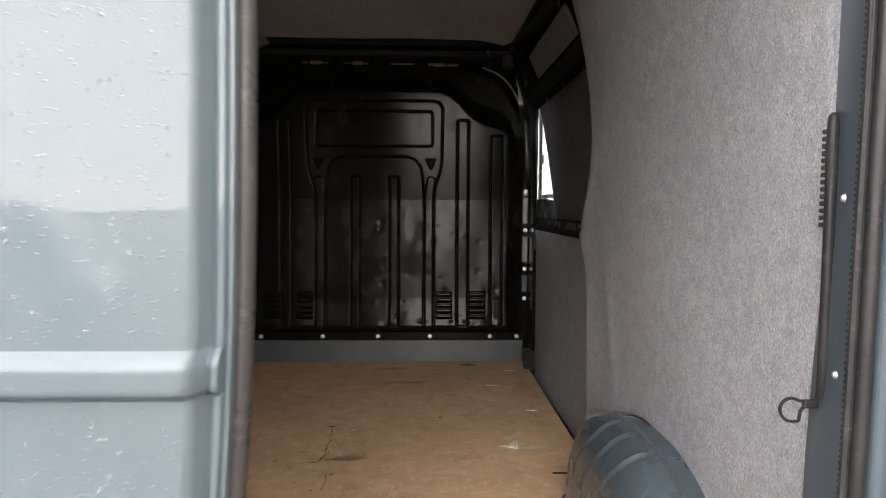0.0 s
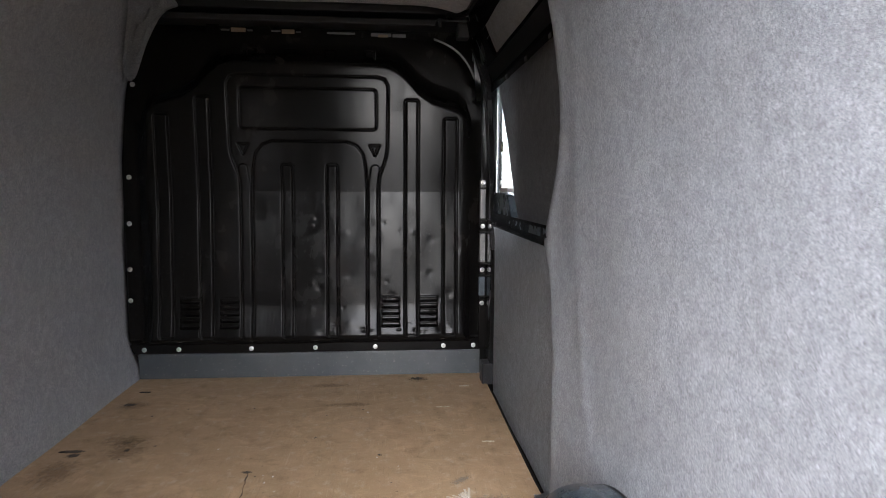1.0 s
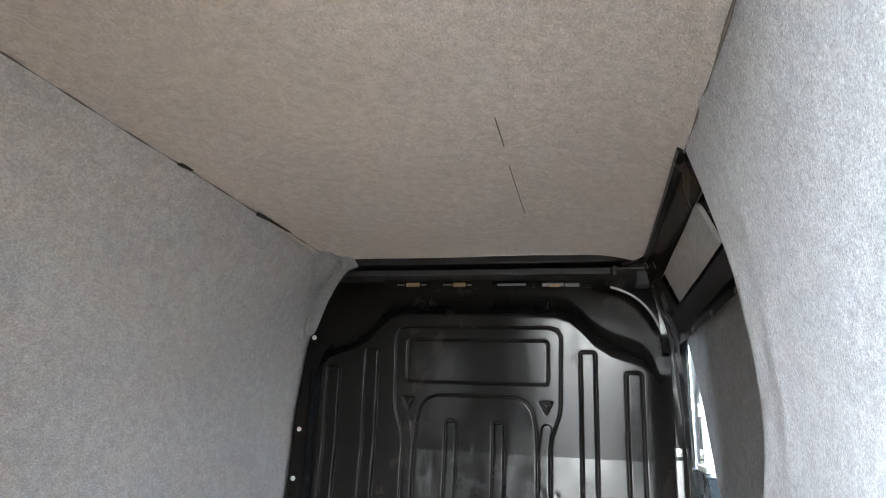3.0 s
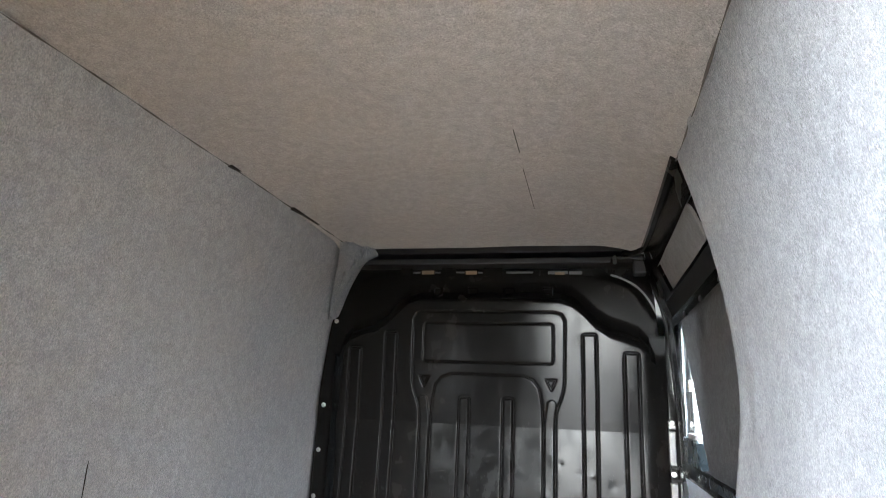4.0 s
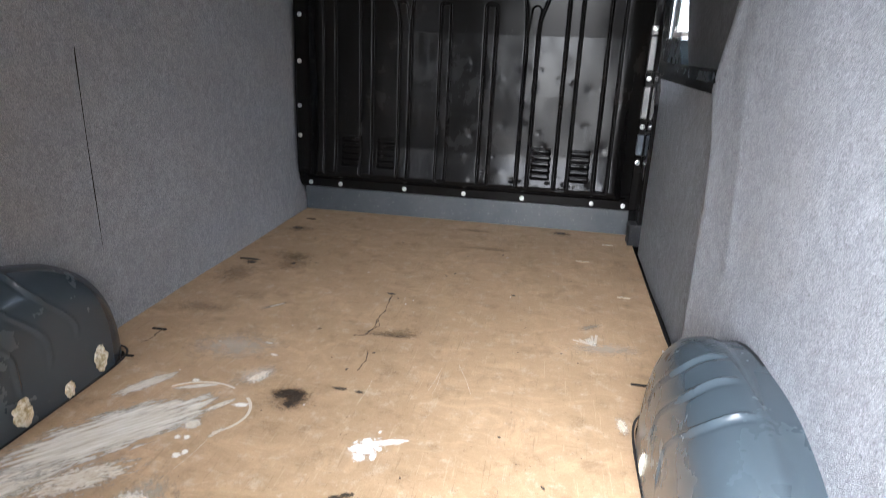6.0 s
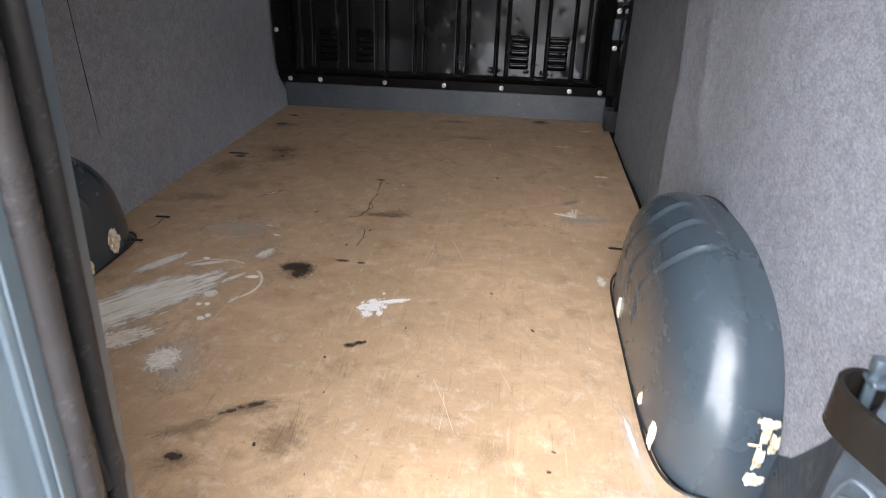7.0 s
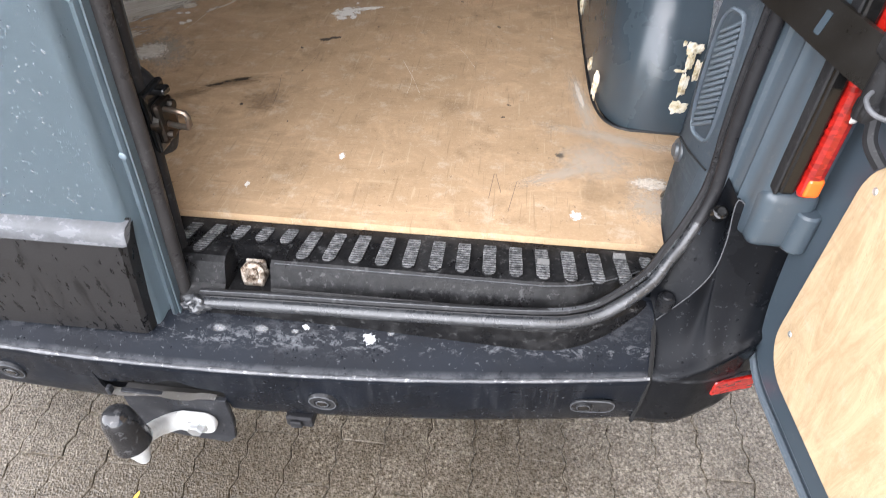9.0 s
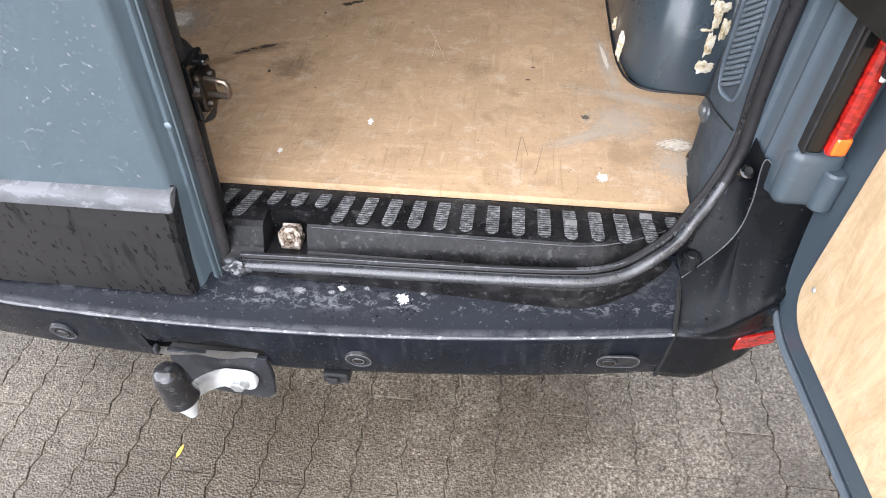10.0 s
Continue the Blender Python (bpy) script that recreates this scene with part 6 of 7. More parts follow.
def build_tow_bar():
    t = thing("tow_bar", "tow bar with black capped ball and chipped white neck", "tow bar", (0, -0.2, 0.3))
    # bracket plate with rounded lower corners behind the neck, and its bent top flange
    m = Matrix.Translation((0.0, -0.196, 0.0)) @ Matrix.Rotation(radians(90), 4, "X")
    bm = prism([(-0.080, 0.392), (-0.080, 0.300), (-0.060, 0.280), (0.010, 0.268), (0.075, 0.262), (0.092, 0.280), (0.100, 0.330), (0.100, 0.392)], 0.010, m, 0.002)
    part("plate", bm, BRACKET, t, "dark grey steel bracket plate")
    top = [[(x, -0.197 - d, 0.3925 + 0.0025 * math.sin(22 * x) + 0.003 * (x > 0.05) - 0.10 * max(0.0, d - 0.008)) for d in (0.0, 0.005, 0.009, 0.013 + 0.002 * math.sin(61 * x))] for x in np.linspace(-0.100, 0.085, 20)]
    bm, _ = sheet(top)
    bmesh.ops.solidify(bm, geom=bm.faces[:], thickness=0.004)
    part("bracket_rim", bm, WORN_METAL, t, "bent pale edge of the bracket", True)
    part("bracket_ear", boxed((-0.100, -0.212, 0.385), (-0.092, -0.200, 0.404), 0.003), BRACKET, t)
    part("beam", boxed((-0.30, -0.13, 0.28), (0.30, -0.07, 0.37), 0.006), BLACK_DULL, t)
    neck = smoothed([(0.040, -0.212, 0.336), (0.012, -0.216, 0.338), (-0.004, -0.236, 0.352), (-0.002, -0.262, 0.378), (0.001, -0.286, 0.402), (0.002, -0.298, 0.43)], 6)
    part("neck", tube(neck, [0.0165 - 0.004 * (i / (len(neck) - 1)) ** 1.2 for i in range(len(neck))], 14), WHITE_PAINT, t, "chipped white swan neck", True)
    m = Matrix.Translation((0.038, -0.208, 0.336)) @ Matrix.Rotation(radians(90), 4, "X")
    part("flange", prism(rounded(0.074, 0.046, 0.022, 7), 0.014, m, 0.003), WHITE_PAINT, t, "white painted flange", True)
    part("washer", lathe([(0.0, 0.003), (0.017, 0.003), (0.018, 0.002), (0.018, 0.0)], 24, Matrix.Translation((0.044, -0.222, 0.336)) @ Matrix.Rotation(radians(90), 4, "X")), ZINC, t, "", True)
    bm = lathe([(0.0, 0.010), (0.011, 0.010), (0.013, 0.008), (0.013, 0.0)], 6, Matrix.Translation((0.044, -0.225, 0.336)) @ Matrix.Rotation(radians(90), 4, "X"))
    part("bolt", bm, ZINC, t, "pale hex bolt")
    bm = lathe([(0.0, 0.078), (0.010, 0.078), (0.017, 0.074), (0.0215, 0.066), (0.0240, 0.054), (0.0252, 0.040), (0.0262, 0.024), (0.0272, 0.008), (0.0285, 0.004), (0.0285, 0.0), (0.025, -0.002)], 28, Matrix.Translation((-0.002, -0.300, 0.412)) @ Matrix.Rotation(radians(-3), 4, "Y"))
    part("ball_cap", bm, CAP, t, "scuffed black rubber cap", True)
    bm = lathe([(0.021, 0.414), (0.018, 0.400), (0.012, 0.378), (0.008, 0.364), (0.0, 0.361)], 16, Matrix.Translation((0.002, -0.303, 0)))
    part("ball_foot", bm, WHITE_PAINT, t, "", True)
    bm = boxed((0.185, -0.190, 0.312), (0.232, -0.15, 0.337), 0.004)
    box(bm, (0.195, -0.197, 0.318), (0.215, -0.191, 0.334), 0.002)
    part("tow_eye_block", bm, TRIM, t, "black plastic bracket")
    # near-black sheet standing in for the shade inside the torn bumper hole
    part("backing", boxed((-0.115, -0.178, 0.375), (0.100, -0.170, 0.445), 0.002), BLACK_VOID, t)


WORN_METAL = plastic("chipped_grey_steel", (0.165, 0.155, 0.140), 0.5, 0.5, 300)
WORN_LATCH = steel("worn_latch_steel", (0.17, 0.15, 0.125), 0.30, 0.35)
GREASY = steel("greasy_dark_steel", (0.026, 0.024, 0.021), 0.40, 0.15)
CAP = plastic("scuffed_rubber_cap", (0.009, 0.009, 0.010), 0.20, 0.10, 400, 0.04)
CAP.node_tree.nodes["Principled BSDF"].inputs["Coat Weight"].default_value = 0.9
CAP.node_tree.nodes["Principled BSDF"].inputs["Coat Roughness"].default_value = 0.10
BRACKET = plastic("grey_coated_steel", (0.018, 0.019, 0.022), 0.4, 0.12, 400)


# ---- rear doors ----
def build_left_door():
    d = thing("rear_door", "closed rear door, blue-grey paint wet with rain, black lower trim", "door", (-0.39, -0.12, 0.5))

    def edge(z):
        return lerp([(0.50, 0.006), (0.58, 0.013), (0.72, 0.027), (0.81, 0.036), (0.92, 0.044), (1.05, 0.055), (1.2, 0.067), (1.30, 0.0745), (1.40, 0.080), (1.52, 0.084), (1.70, 0.087), (2.33, 0.090)], z)

    # outer skin, slightly barrelled, with the lip at waist height
    zs = [0.50, 0.60, 0.70, 0.78, 0.9, 1.0, 1.1, 1.2, 1.27, 1.31, 1.329, 1.331, 1.333, 1.3335, 1.3375, 1.341, 1.345, 1.358, 1.362, 1.366, 1.376, 1.378, 1.380, 1.40, 1.45, 1.6, 1.8, 2.0, 2.2, 2.33]

    def skin_y(z):
        bow = -0.150 - 0.018 * math.sin(math.pi * min(1.0, max(0.0, (z - 0.4) / 2.0)))
        step = lerp([(0.5, 0.0), (1.331, 0.0), (1.333, 0.003), (1.3335, 0.003), (1.3375, -0.009), (1.341, -0.0115), (1.362, -0.0125), (1.366, -0.0115), (1.376, -0.002), (1.378, 0.0), (2.4, 0.0)], z)
        return bow + step + 0.05 * max(0.0, (z - 1.9) / 0.45) ** 2

    def flange_y(z):
        return skin_y(z) if z < 1.325 else skin_y(1.39) if z < 1.39 else skin_y(z)

    rows = []
    for z in zs:
        e = edge(z)
        y, f = skin_y(z), flange_y(z)
        sect = [(-0.80, y + 0.02), (-0.70, y + 0.004), (-0.40, y - 0.002), (-0.10, y), (e - 0.014, y), (e - 0.006, y + 0.002), (e - 0.001, y + 0.009), (e + 0.002, y + 0.021), (e + 0.0055, y + 0.024), (e + 0.0085, y + 0.020),
                (e + 0.011, y + 0.0165), (e + 0.0165, y + 0.0155), (e + 0.0182, f + 0.018), (e + 0.0190, f + 0.022), (e + 0.0205, f + 0.0225), (e + 0.0220, f + 0.018), (e + 0.0242, f + 0.0185), (e + 0.0250, f + 0.030), (e + 0.0255, f + 0.052)]
        rows.append([(a, b, z) for a, b in sect])
    bm, _ = sheet(rows)
    bmesh.ops.solidify(bm, geom=bm.faces[:], thickness=-0.003)
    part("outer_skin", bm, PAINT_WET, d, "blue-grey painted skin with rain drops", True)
    # rain drops standing on the paint, tinted pale in place of sky glints
    rng = random.Random(21)
    bm = bmesh.new()
    for _ in range(2500):
        z = rng.uniform(0.735, 2.1)
        if 1.32 < z < 1.385:
            continue
        x = edge(z) - 0.016 - abs(rng.uniform(0.0, 0.62))
        if x < -0.68:
            continue
        r = rng.choice((0.0008, 0.0009, 0.0011, 0.0013, 0.0016, 0.0022))
        y = skin_y(z) + lerp([(-0.70, 0.004), (-0.40, -0.002), (-0.10, 0.0), (0.1, 0.0)], x) + 0.0002
        rings = [[(x + r * c * math.cos(a), y - h * r, z + 1.25 * r * c * math.sin(a)) for a in [math.pi * k / 4 for k in range(8)]] for c, h in ((1.0, 0.0), (0.85, 0.32), (0.45, 0.55))]
        loft(rings, True, bm)
    tagged(part("rain_drops", bm, WATER_GLINT, d, "rain drops tinted pale for the sky glint", True), kind="stuff")
    # inner body
    bm = bmesh.new()
    rings = []
    for z in (0.50, 0.9, 1.4, 1.9, 2.33):
        e = edge(z) + 0.012
        y = skin_y(z) + 0.05
        rings.append([(-0.79, y, z), (e, y, z), (e - 0.006, -0.045, z), (e - 0.04, -0.020, z), (-0.79, -0.020, z)])
    part("inner_body", loft(rings), PAINT_SHADED, d)
    # rubber seal along the free edge
    path = [(edge(z) + 0.0285, flange_y(z) + 0.040, z) for z in np.linspace(0.52, 2.32, 40)]
    part("edge_seal", tube(path, 0.0105, 14), DOOR_RUBBER, d, "brown-grey rubber edge seal", True)
    path = [(edge(z) + 0.014, flange_y(z) + 0.086, z) for z in np.linspace(0.53, 2.32, 40)]
    part("inner_seal", tube(path, 0.009, 10), RUBBER, d, "", True)
    # round plugs on the flange
    bm = bmesh.new()
    z0 = 0.824
    lathe([(0, 0.0016), (0.003, 0.0013), (0.0052, 0.0)], 16, Matrix.Translation((edge(z0) + 0.0135, skin_y(z0) + 0.0158, z0)) @ Matrix.Rotation(radians(90), 4, "X"), bm)
    part("plug", bm, PAINT_WET, d, "", True)
    for z1 in (1.02,):
        bm = lathe([(0, 0.003), (0.004, 0.0025), (0.006, 0.0)], 14, Matrix.Translation((edge(z1) + 0.013, skin_y(z1) + 0.016, z1)) @ Matrix.Rotation(radians(90), 4, "X"))
        part("plug", bm, PAINT_WET, d, "", True)
    # black lower trim with its faded top lip
    sec = [(-0.150, 0.720), (-0.167, 0.717), (-0.173, 0.711), (-0.178, 0.697), (-0.180, 0.66), (-0.178, 0.56), (-0.174, 0.512), (-0.150, 0.508)]
    rings = [[(x, y + (0.006 if k == 0 else 0), z) for y, z in sec] for k, x in enumerate([edge(0.72) - 0.0, edge(0.72) - 0.006, -0.2, -0.5, -0.76])]
    rings = [[(x - (0.030 * (0.72 - z) / 0.21 if i < 2 else 0), y, z) for x, y, z in r] for i, r in enumerate(rings)]
    tr = part("lower_trim", loft(rings), STREAKED, d, "dark grey plastic lower trim")
    sec = [(-0.1515, 0.7265), (-0.170, 0.7235), (-0.1765, 0.716), (-0.1800, 0.700), (-0.170, 0.705), (-0.16, 0.715)]
    rings = [[(x, y + 0.003 * (i == 0), z) for y, z in sec] for i, x in enumerate([edge(0.72) + 0.001, edge(0.72) - 0.003, -0.1, -0.3, -0.5, -0.76])]
    part("trim_lip", loft(rings), TRIM_LIP, tr, "sun-faded pale lip", True)
    # black tube drawn for the shadow line in the joint above the trim
    part("trim_joint_shade", tube([(x, -0.1535, 0.7285) for x in np.linspace(edge(0.73), -0.72, 12)], 0.0016, 6), BLACK_VOID, tr, "dark joint and shadow line above the trim", True)
    # latch unit and handle cover on the inner side of the free edge
    m = Matrix.Translation((0.042, -0.055, 0.835))
    bm = lathe([(0.0, 0.026), (0.030, 0.024), (0.044, 0.012), (0.050, -0.02), (0.050, -0.03)], 24, m @ Matrix.Rotation(radians(80), 4, "Y") @ Matrix.Diagonal((1.4, 0.8, 1, 1)))
    lt = part("latch_cover", bm, RUBBER, d, "black plastic latch cover", True)
    bm = bmesh.new()
    box(bm, (0.066, -0.088, 0.805), (0.080, -0.048, 0.862), 0.006)
    lathe([(0.0, 0.012), (0.014, 0.010), (0.018, 0.0)], 16, m @ Matrix.Translation((0.024, -0.022, 0.0)) @ Matrix.Rotation(radians(90), 4, "Y"), bm)
    part("latch_plate", bm, GREASY, lt, "greasy dark steel latch plate")
    for q in ((0.080, -0.060, 0.850, 0.008), (0.080, -0.080, 0.818, 0.006), (0.079, -0.056, 0.815, 0.005)):
        lathe([(0.0, 0.006), (q[3] * 0.8, 0.006), (q[3], 0.003), (q[3], -0.004)], 10, Matrix.Translation(q[:3]) @ Matrix.Rotation(radians(90), 4, "Y"), bm2 := bmesh.new())
        part("latch_bolt", bm2, GREASY, lt, "", True)
    bm = tube([(0.074, -0.074, 0.852), (0.098, -0.080, 0.853), (0.111, -0.083, 0.852), (0.1135, -0.0835, 0.848), (0.1135, -0.0835, 0.836), (0.111, -0.083, 0.832), (0.096, -0.080, 0.831), (0.074, -0.074, 0.831)], 0.0040, 8)
    part("latch_loop", bm, WORN_LATCH, lt, "worn steel loop", True)
    bm = boxed((0.060, -0.094, 0.795), (0.070, -0.040, 0.880), 0.004)
    box(bm, (0.066, -0.070, 0.866), (0.084, -0.052, 0.876), 0.003)
    part("latch_guide", bm, GLOSS_BLACK, lt, "greasy black guide")
    bm = boxed((0.040, -0.092, 0.985), (0.066, -0.060, 1.085), 0.010, 3)
    for v in bm.verts:
        v.co.x += 0.012 * math.sin((v.co.z - 0.985) / 0.10 * math.pi)
    part("edge_handle", bm, TRIM, d, "black plastic pull handle", True)
    return d


def build_right_door():
    d = thing("rear_door", "open rear door, blue-grey frame with a plywood inner panel", "door", (0.95, -0.1, 0.5))
    # outline in (distance from the hinge, height), rounded at the foot
    def outline(w0, w1, z0, z1, r, n=8):
        return rounded(w1 - w0, z1 - z0, r, n, (w0 + w1) / 2, (z0 + z1) / 2)

    def plate(name, o, x, thick, mat, label, bevel=0.004, parent=None):
        # local x runs away from the hinge (-y), local y upwards, thickness outwards (+x)
        m = Matrix(((0, 0, 1, x), (-1, 0, 0, -0.040), (0, 1, 0, 0), (0, 0, 0, 1)))
        return part(name, prism(o, thick, m, bevel), mat, parent or d, label)

    plate("frame", outline(0.0, 0.80, 0.468, 2.32, 0.115), 0.925, 0.075, PAINT_SHADED, "blue-grey painted door frame", 0.012)
    plate("flange", outline(0.022, 0.78, 0.502, 2.30, 0.102), 0.914, 0.016, PAINT_SHADED, "raised inner rim", 0.006)
    plate("inner_panel", outline(0.094, 0.74, 0.552, 0.905, 0.062), 0.906, 0.012, PLY_DOOR, "clean plywood lower panel", 0.0015)
    plate("upper_panel", outline(0.088, 0.74, 1.02, 2.20, 0.05), 0.908, 0.010, PLY_DOOR, "clean plywood upper panel", 0.0015)
    # rubber seal along the rim
    o = outline(0.010, 0.79, 0.481, 2.31, 0.110)
    path = [(0.921, -0.040 - a, b) for a, b in o]
    rings = []
    n = len(path)
    for i in range(n):
        p0 = Vector(path[i])
        t = (Vector(path[(i + 1) % n]) - Vector(path[i - 1])).normalized()
        s = Vector((1, 0, 0))
        u = t.cross(s)
        rings.append([p0 + (s * math.cos(b) + u * math.sin(b)) * 0.006 for b in [2 * math.pi * k / 8 for k in range(8)]])
    bm, _ = sheet(rings, True, True)
    part("rim_seal", bm, CASING, d, "", True)
    # screws in the plywood
    for a, b in ((0.118, 0.625), (0.118, 0.86), (0.40, 0.62), (0.40, 0.87), (0.70, 0.62), (0.70, 0.87)):
        bm = lathe([(0, 0.0015), (0.003, 0.0015), (0.0045, 0.0)], 12, Matrix.Translation((0.906, -0.040 - a, b)) @ Matrix.Rotation(radians(-90), 4, "Y"))
        part("screw", bm, BOLT, d)
    # swung a little past the square
    d.rotation_euler.z = radians(5)
    return d


# ---- marks on the floor ----
def disc_mesh(name, mat):
    n = 40
    verts = [(0, 0, 0)] + [(math.cos(2 * math.pi * i / n), math.sin(2 * math.pi * i / n), 0) for i in range(n)]
    faces = [(0, 1 + i, 1 + (i + 1) % n) for i in range(n)]
    me = bpy.data.meshes.new(name)
    me.from_pydata(verts, [], faces)
    me.materials.append(mat)
    return me


def build_marks(floor):
    kinds = {k: disc_mesh("stain", m) for k, m in dict(dark=STAIN_DARK, burn=STAIN_BURN, pale=STAIN_PALE, white=STAIN_WHITE, scrape=STAIN_SCRAPE, plaster=STAIN_PLASTER).items()}
    rows = [("white", 0.090, 0.840, 0.040, 0.040, 25), ("white", 0.130, 0.868, 0.055, 0.013, 22), ("white", 0.078, 0.800, 0.020, 0.018, 0), ("white", 0.108, 0.808, 0.010, 0.018, 0), ("white", 0.06, 0.823, 0.018, 0.012, 0), ("white", 0.10, 0.90, 0.005, 0.008, 0),
            ("scrape", 0.615, 1.525, 0.022, 0.016, 65), ("white", 0.622, 1.500, 0.013, 0.024, 20), ("white", -0.27, 0.93, 0.022, 0.012, 20), ("pale", 0.66, 1.47, 0.12, 0.04, 10), ("pale", 0.62, 1.62, 0.05, 0.02, 40),
            ("plaster", -0.50, 0.760, 0.235, 0.085, 50), ("plaster", -0.455, 0.825, 0.110, 0.050, 8), ("plaster", -0.555, 0.965, 0.085, 0.022, 58), ("plaster", -0.58, 0.57, 0.14, 0.055, 62), ("scrape", -0.46, 0.60, 0.12, 0.05, 40),
            ("plaster", -0.320, 0.916, 0.042, 0.010, 55), ("plaster", -0.341, 0.829, 0.020, 0.022, 0), ("plaster", -0.420, 0.985, 0.060, 0.010, 25), ("scrape", -0.41, 0.90, 0.05, 0.012, 10), ("scrape", -0.27, 0.81, 0.03, 0.008, 70),
            ("white", -0.312, 0.716, 0.013, 0.011, 10), ("white", -0.300, 0.730, 0.010, 0.011, 0), ("plaster", -0.320, 0.55, 0.035, 0.045, 20), ("white", -0.349, 1.257, 0.016, 0.006, 0), ("plaster", -0.288, 1.062, 0.030, 0.020, 60),
            ("pale", -0.44, 1.22, 0.13, 0.085, 10), ("pale", -0.30, 1.08, 0.04, 0.07, -40), ("scrape", -0.29, 1.07, 0.020, 0.050, -30), ("scrape", -0.37, 0.90, 0.022, 0.016, 0), ("pale", -0.28, 0.55, 0.06, 0.11, 20), ("scrape", -0.30, 0.56, 0.025, 0.05, 15),
            ("white", -0.345, 0.775, 0.010, 0.009, 0), ("white", -0.325, 0.780, 0.009, 0.010, 0), ("white", -0.30, 1.19, 0.016, 0.006, -10), ("white", -0.44, 1.01, 0.014, 0.010, 0),
            ("pale", -0.45, 1.52, 0.06, 0.012, 50), ("scrape", -0.445, 1.525, 0.035, 0.007, 50), ("scrape", 0.672, 1.06, 0.016, 0.040, 8), ("pale", 0.672, 0.42, 0.020, 0.14, 8), ("scrape", 0.668, 0.46, 0.006, 0.08, 6), ("pale", 0.72, 0.30, 0.13, 0.020, -15), ("scrape", 0.775, 0.160, 0.04, 0.022, 0),
            ("pale", 0.68, 0.22, 0.07, 0.06, 0), ("pale", 0.77, 0.10, 0.05, 0.05, 40), ("white", 0.643, 0.056, 0.012, 0.014, 0), ("white", 0.227, 0.181, 0.006, 0.013, 0), ("pale", 0.62, 0.17, 0.09, 0.02, 30),
            ("burn", -0.172, 1.012, 0.044, 0.022, 8), ("burn", -0.150, 0.975, 0.026, 0.046, -12), ("burn", -0.190, 0.995, 0.024, 0.018, 0), ("dark", -0.165, 0.99, 0.07, 0.06, 0), ("burn", 0.070, 0.665, 0.018, 0.010, 20), ("burn", 0.092, 0.678, 0.018, 0.009, 20), ("burn", 0.622, 0.23, 0.010, 0.009, 0),
            ("burn", -0.09, 1.725, 0.020, 0.012, 0), ("dark", -0.03, 1.40, 0.10, 0.022, 0), ("dark", 0.03, 1.42, 0.06, 0.04, 0), ("burn", -0.055, 1.060, 0.025, 0.010, 0), ("burn", 0.0, 1.055, 0.016, 0.008, 0),
            ("dark", -0.07, 0.43, 0.08, 0.022, 25), ("burn", -0.06, 0.445, 0.022, 0.008, 30), ("burn", -0.10, 0.418, 0.014, 0.006, 30), ("dark", -0.14, 0.28, 0.05, 0.03, 10), ("dark", -0.72, 2.40, 0.07, 0.05, 0), ("dark", -0.72, 1.77, 0.075, 0.10, 0), ("dark", -0.56, 1.93, 0.075, 0.085, 0), ("dark", -0.60, 2.02, 0.10, 0.05, 0),
            ("burn", -0.74, 2.41, 0.03, 0.02, 0), ("burn", 0.527, 2.70, 0.035, 0.025, 0), ("dark", 0.53, 2.69, 0.06, 0.04, 0), ("dark", -0.16, 0.36, 0.07, 0.02, 28), ("burn", -0.115, 0.410, 0.012, 0.006, 30), ("burn", -0.085, 0.432, 0.010, 0.006, 10), ("burn", -0.150, 0.292, 0.020, 0.012, 0),
            ("burn", 0.35, 1.83, 0.010, 0.008, 0), ("dark", -0.68, 1.45, 0.08, 0.04, 0), ("burn", -0.56, 1.93, 0.010, 0.010, 0), ("burn", -0.745, 1.935, 0.05, 0.016, 0), ("burn", -0.73, 1.90, 0.025, 0.02, 30), ("dark", 0.20, 2.35, 0.12, 0.03, 0), ("dark", 0.10, 2.62, 0.10, 0.03, 0), ("dark", 0.02, 0.36, 0.05, 0.05, 0)]
    for i, (k, x, y, rx, ry, a) in enumerate(rows):
        o = place("stain", kinds[k], None, floor)
        o.matrix_world = Matrix.LocRotScale((x, y, FLOOR_Z + 0.0008 + 0.00012 * (i % 12)), Euler((0, 0, radians(a))), (rx * 1.25, ry * 1.25, 0.05))
    # slots for the lashing eyes, cut dark into the plywood
    for x, y, w in ((-0.715, 1.262, 0.05), (-0.705, 1.088, 0.05), (-0.765, 1.935, 0.06), (-0.74, 2.58, 0.05), (0.757, 1.920, 0.05), (0.742, 1.275, 0.055), (0.745, 2.575, 0.05), (0.62, 2.30, 0.06)):
        bm = prism(rounded(w, 0.012, 0.005), 0.0012, Matrix.Translation((x, y, FLOOR_Z + 0.0002)))
        part("lashing_slot", bm, BLACK_VOID if y < 1.5 else FOAM if x > 0 else BLACK_VOID, floor)
    # scraped ring and fine scratches
    def scratch(pts, r, mat):
        part("scratch", tube([(x, y, FLOOR_Z + 0.0006) for x, y in pts], r, 5, True, None, 0.25), mat, floor)
    ring = [(-0.365 + 0.130 * math.cos(a), 0.890 + 0.108 * math.sin(a)) for a in np.linspace(-0.85, 0.75, 24)]
    scratch(ring, 0.0042, PALE_MARK)
    # white flecks fanning out from one knock
    for a, l in ((1.45, 0.078), (1.65, 0.070), (1.9, 0.050), (2.2, 0.046), (2.5, 0.058), (2.75, 0.072)):
        scratch([(0.628 + 0.004 * math.cos(a), 1.488 + 0.004 * math.sin(a)), (0.628 + l * math.cos(a), 1.488 + l * math.sin(a))], 0.0046, PALE_MARK)
    ring = [(-0.385 + 0.125 * math.cos(a), 0.905 + 0.108 * math.sin(a)) for a in np.linspace(1.05, 2.5, 22)]
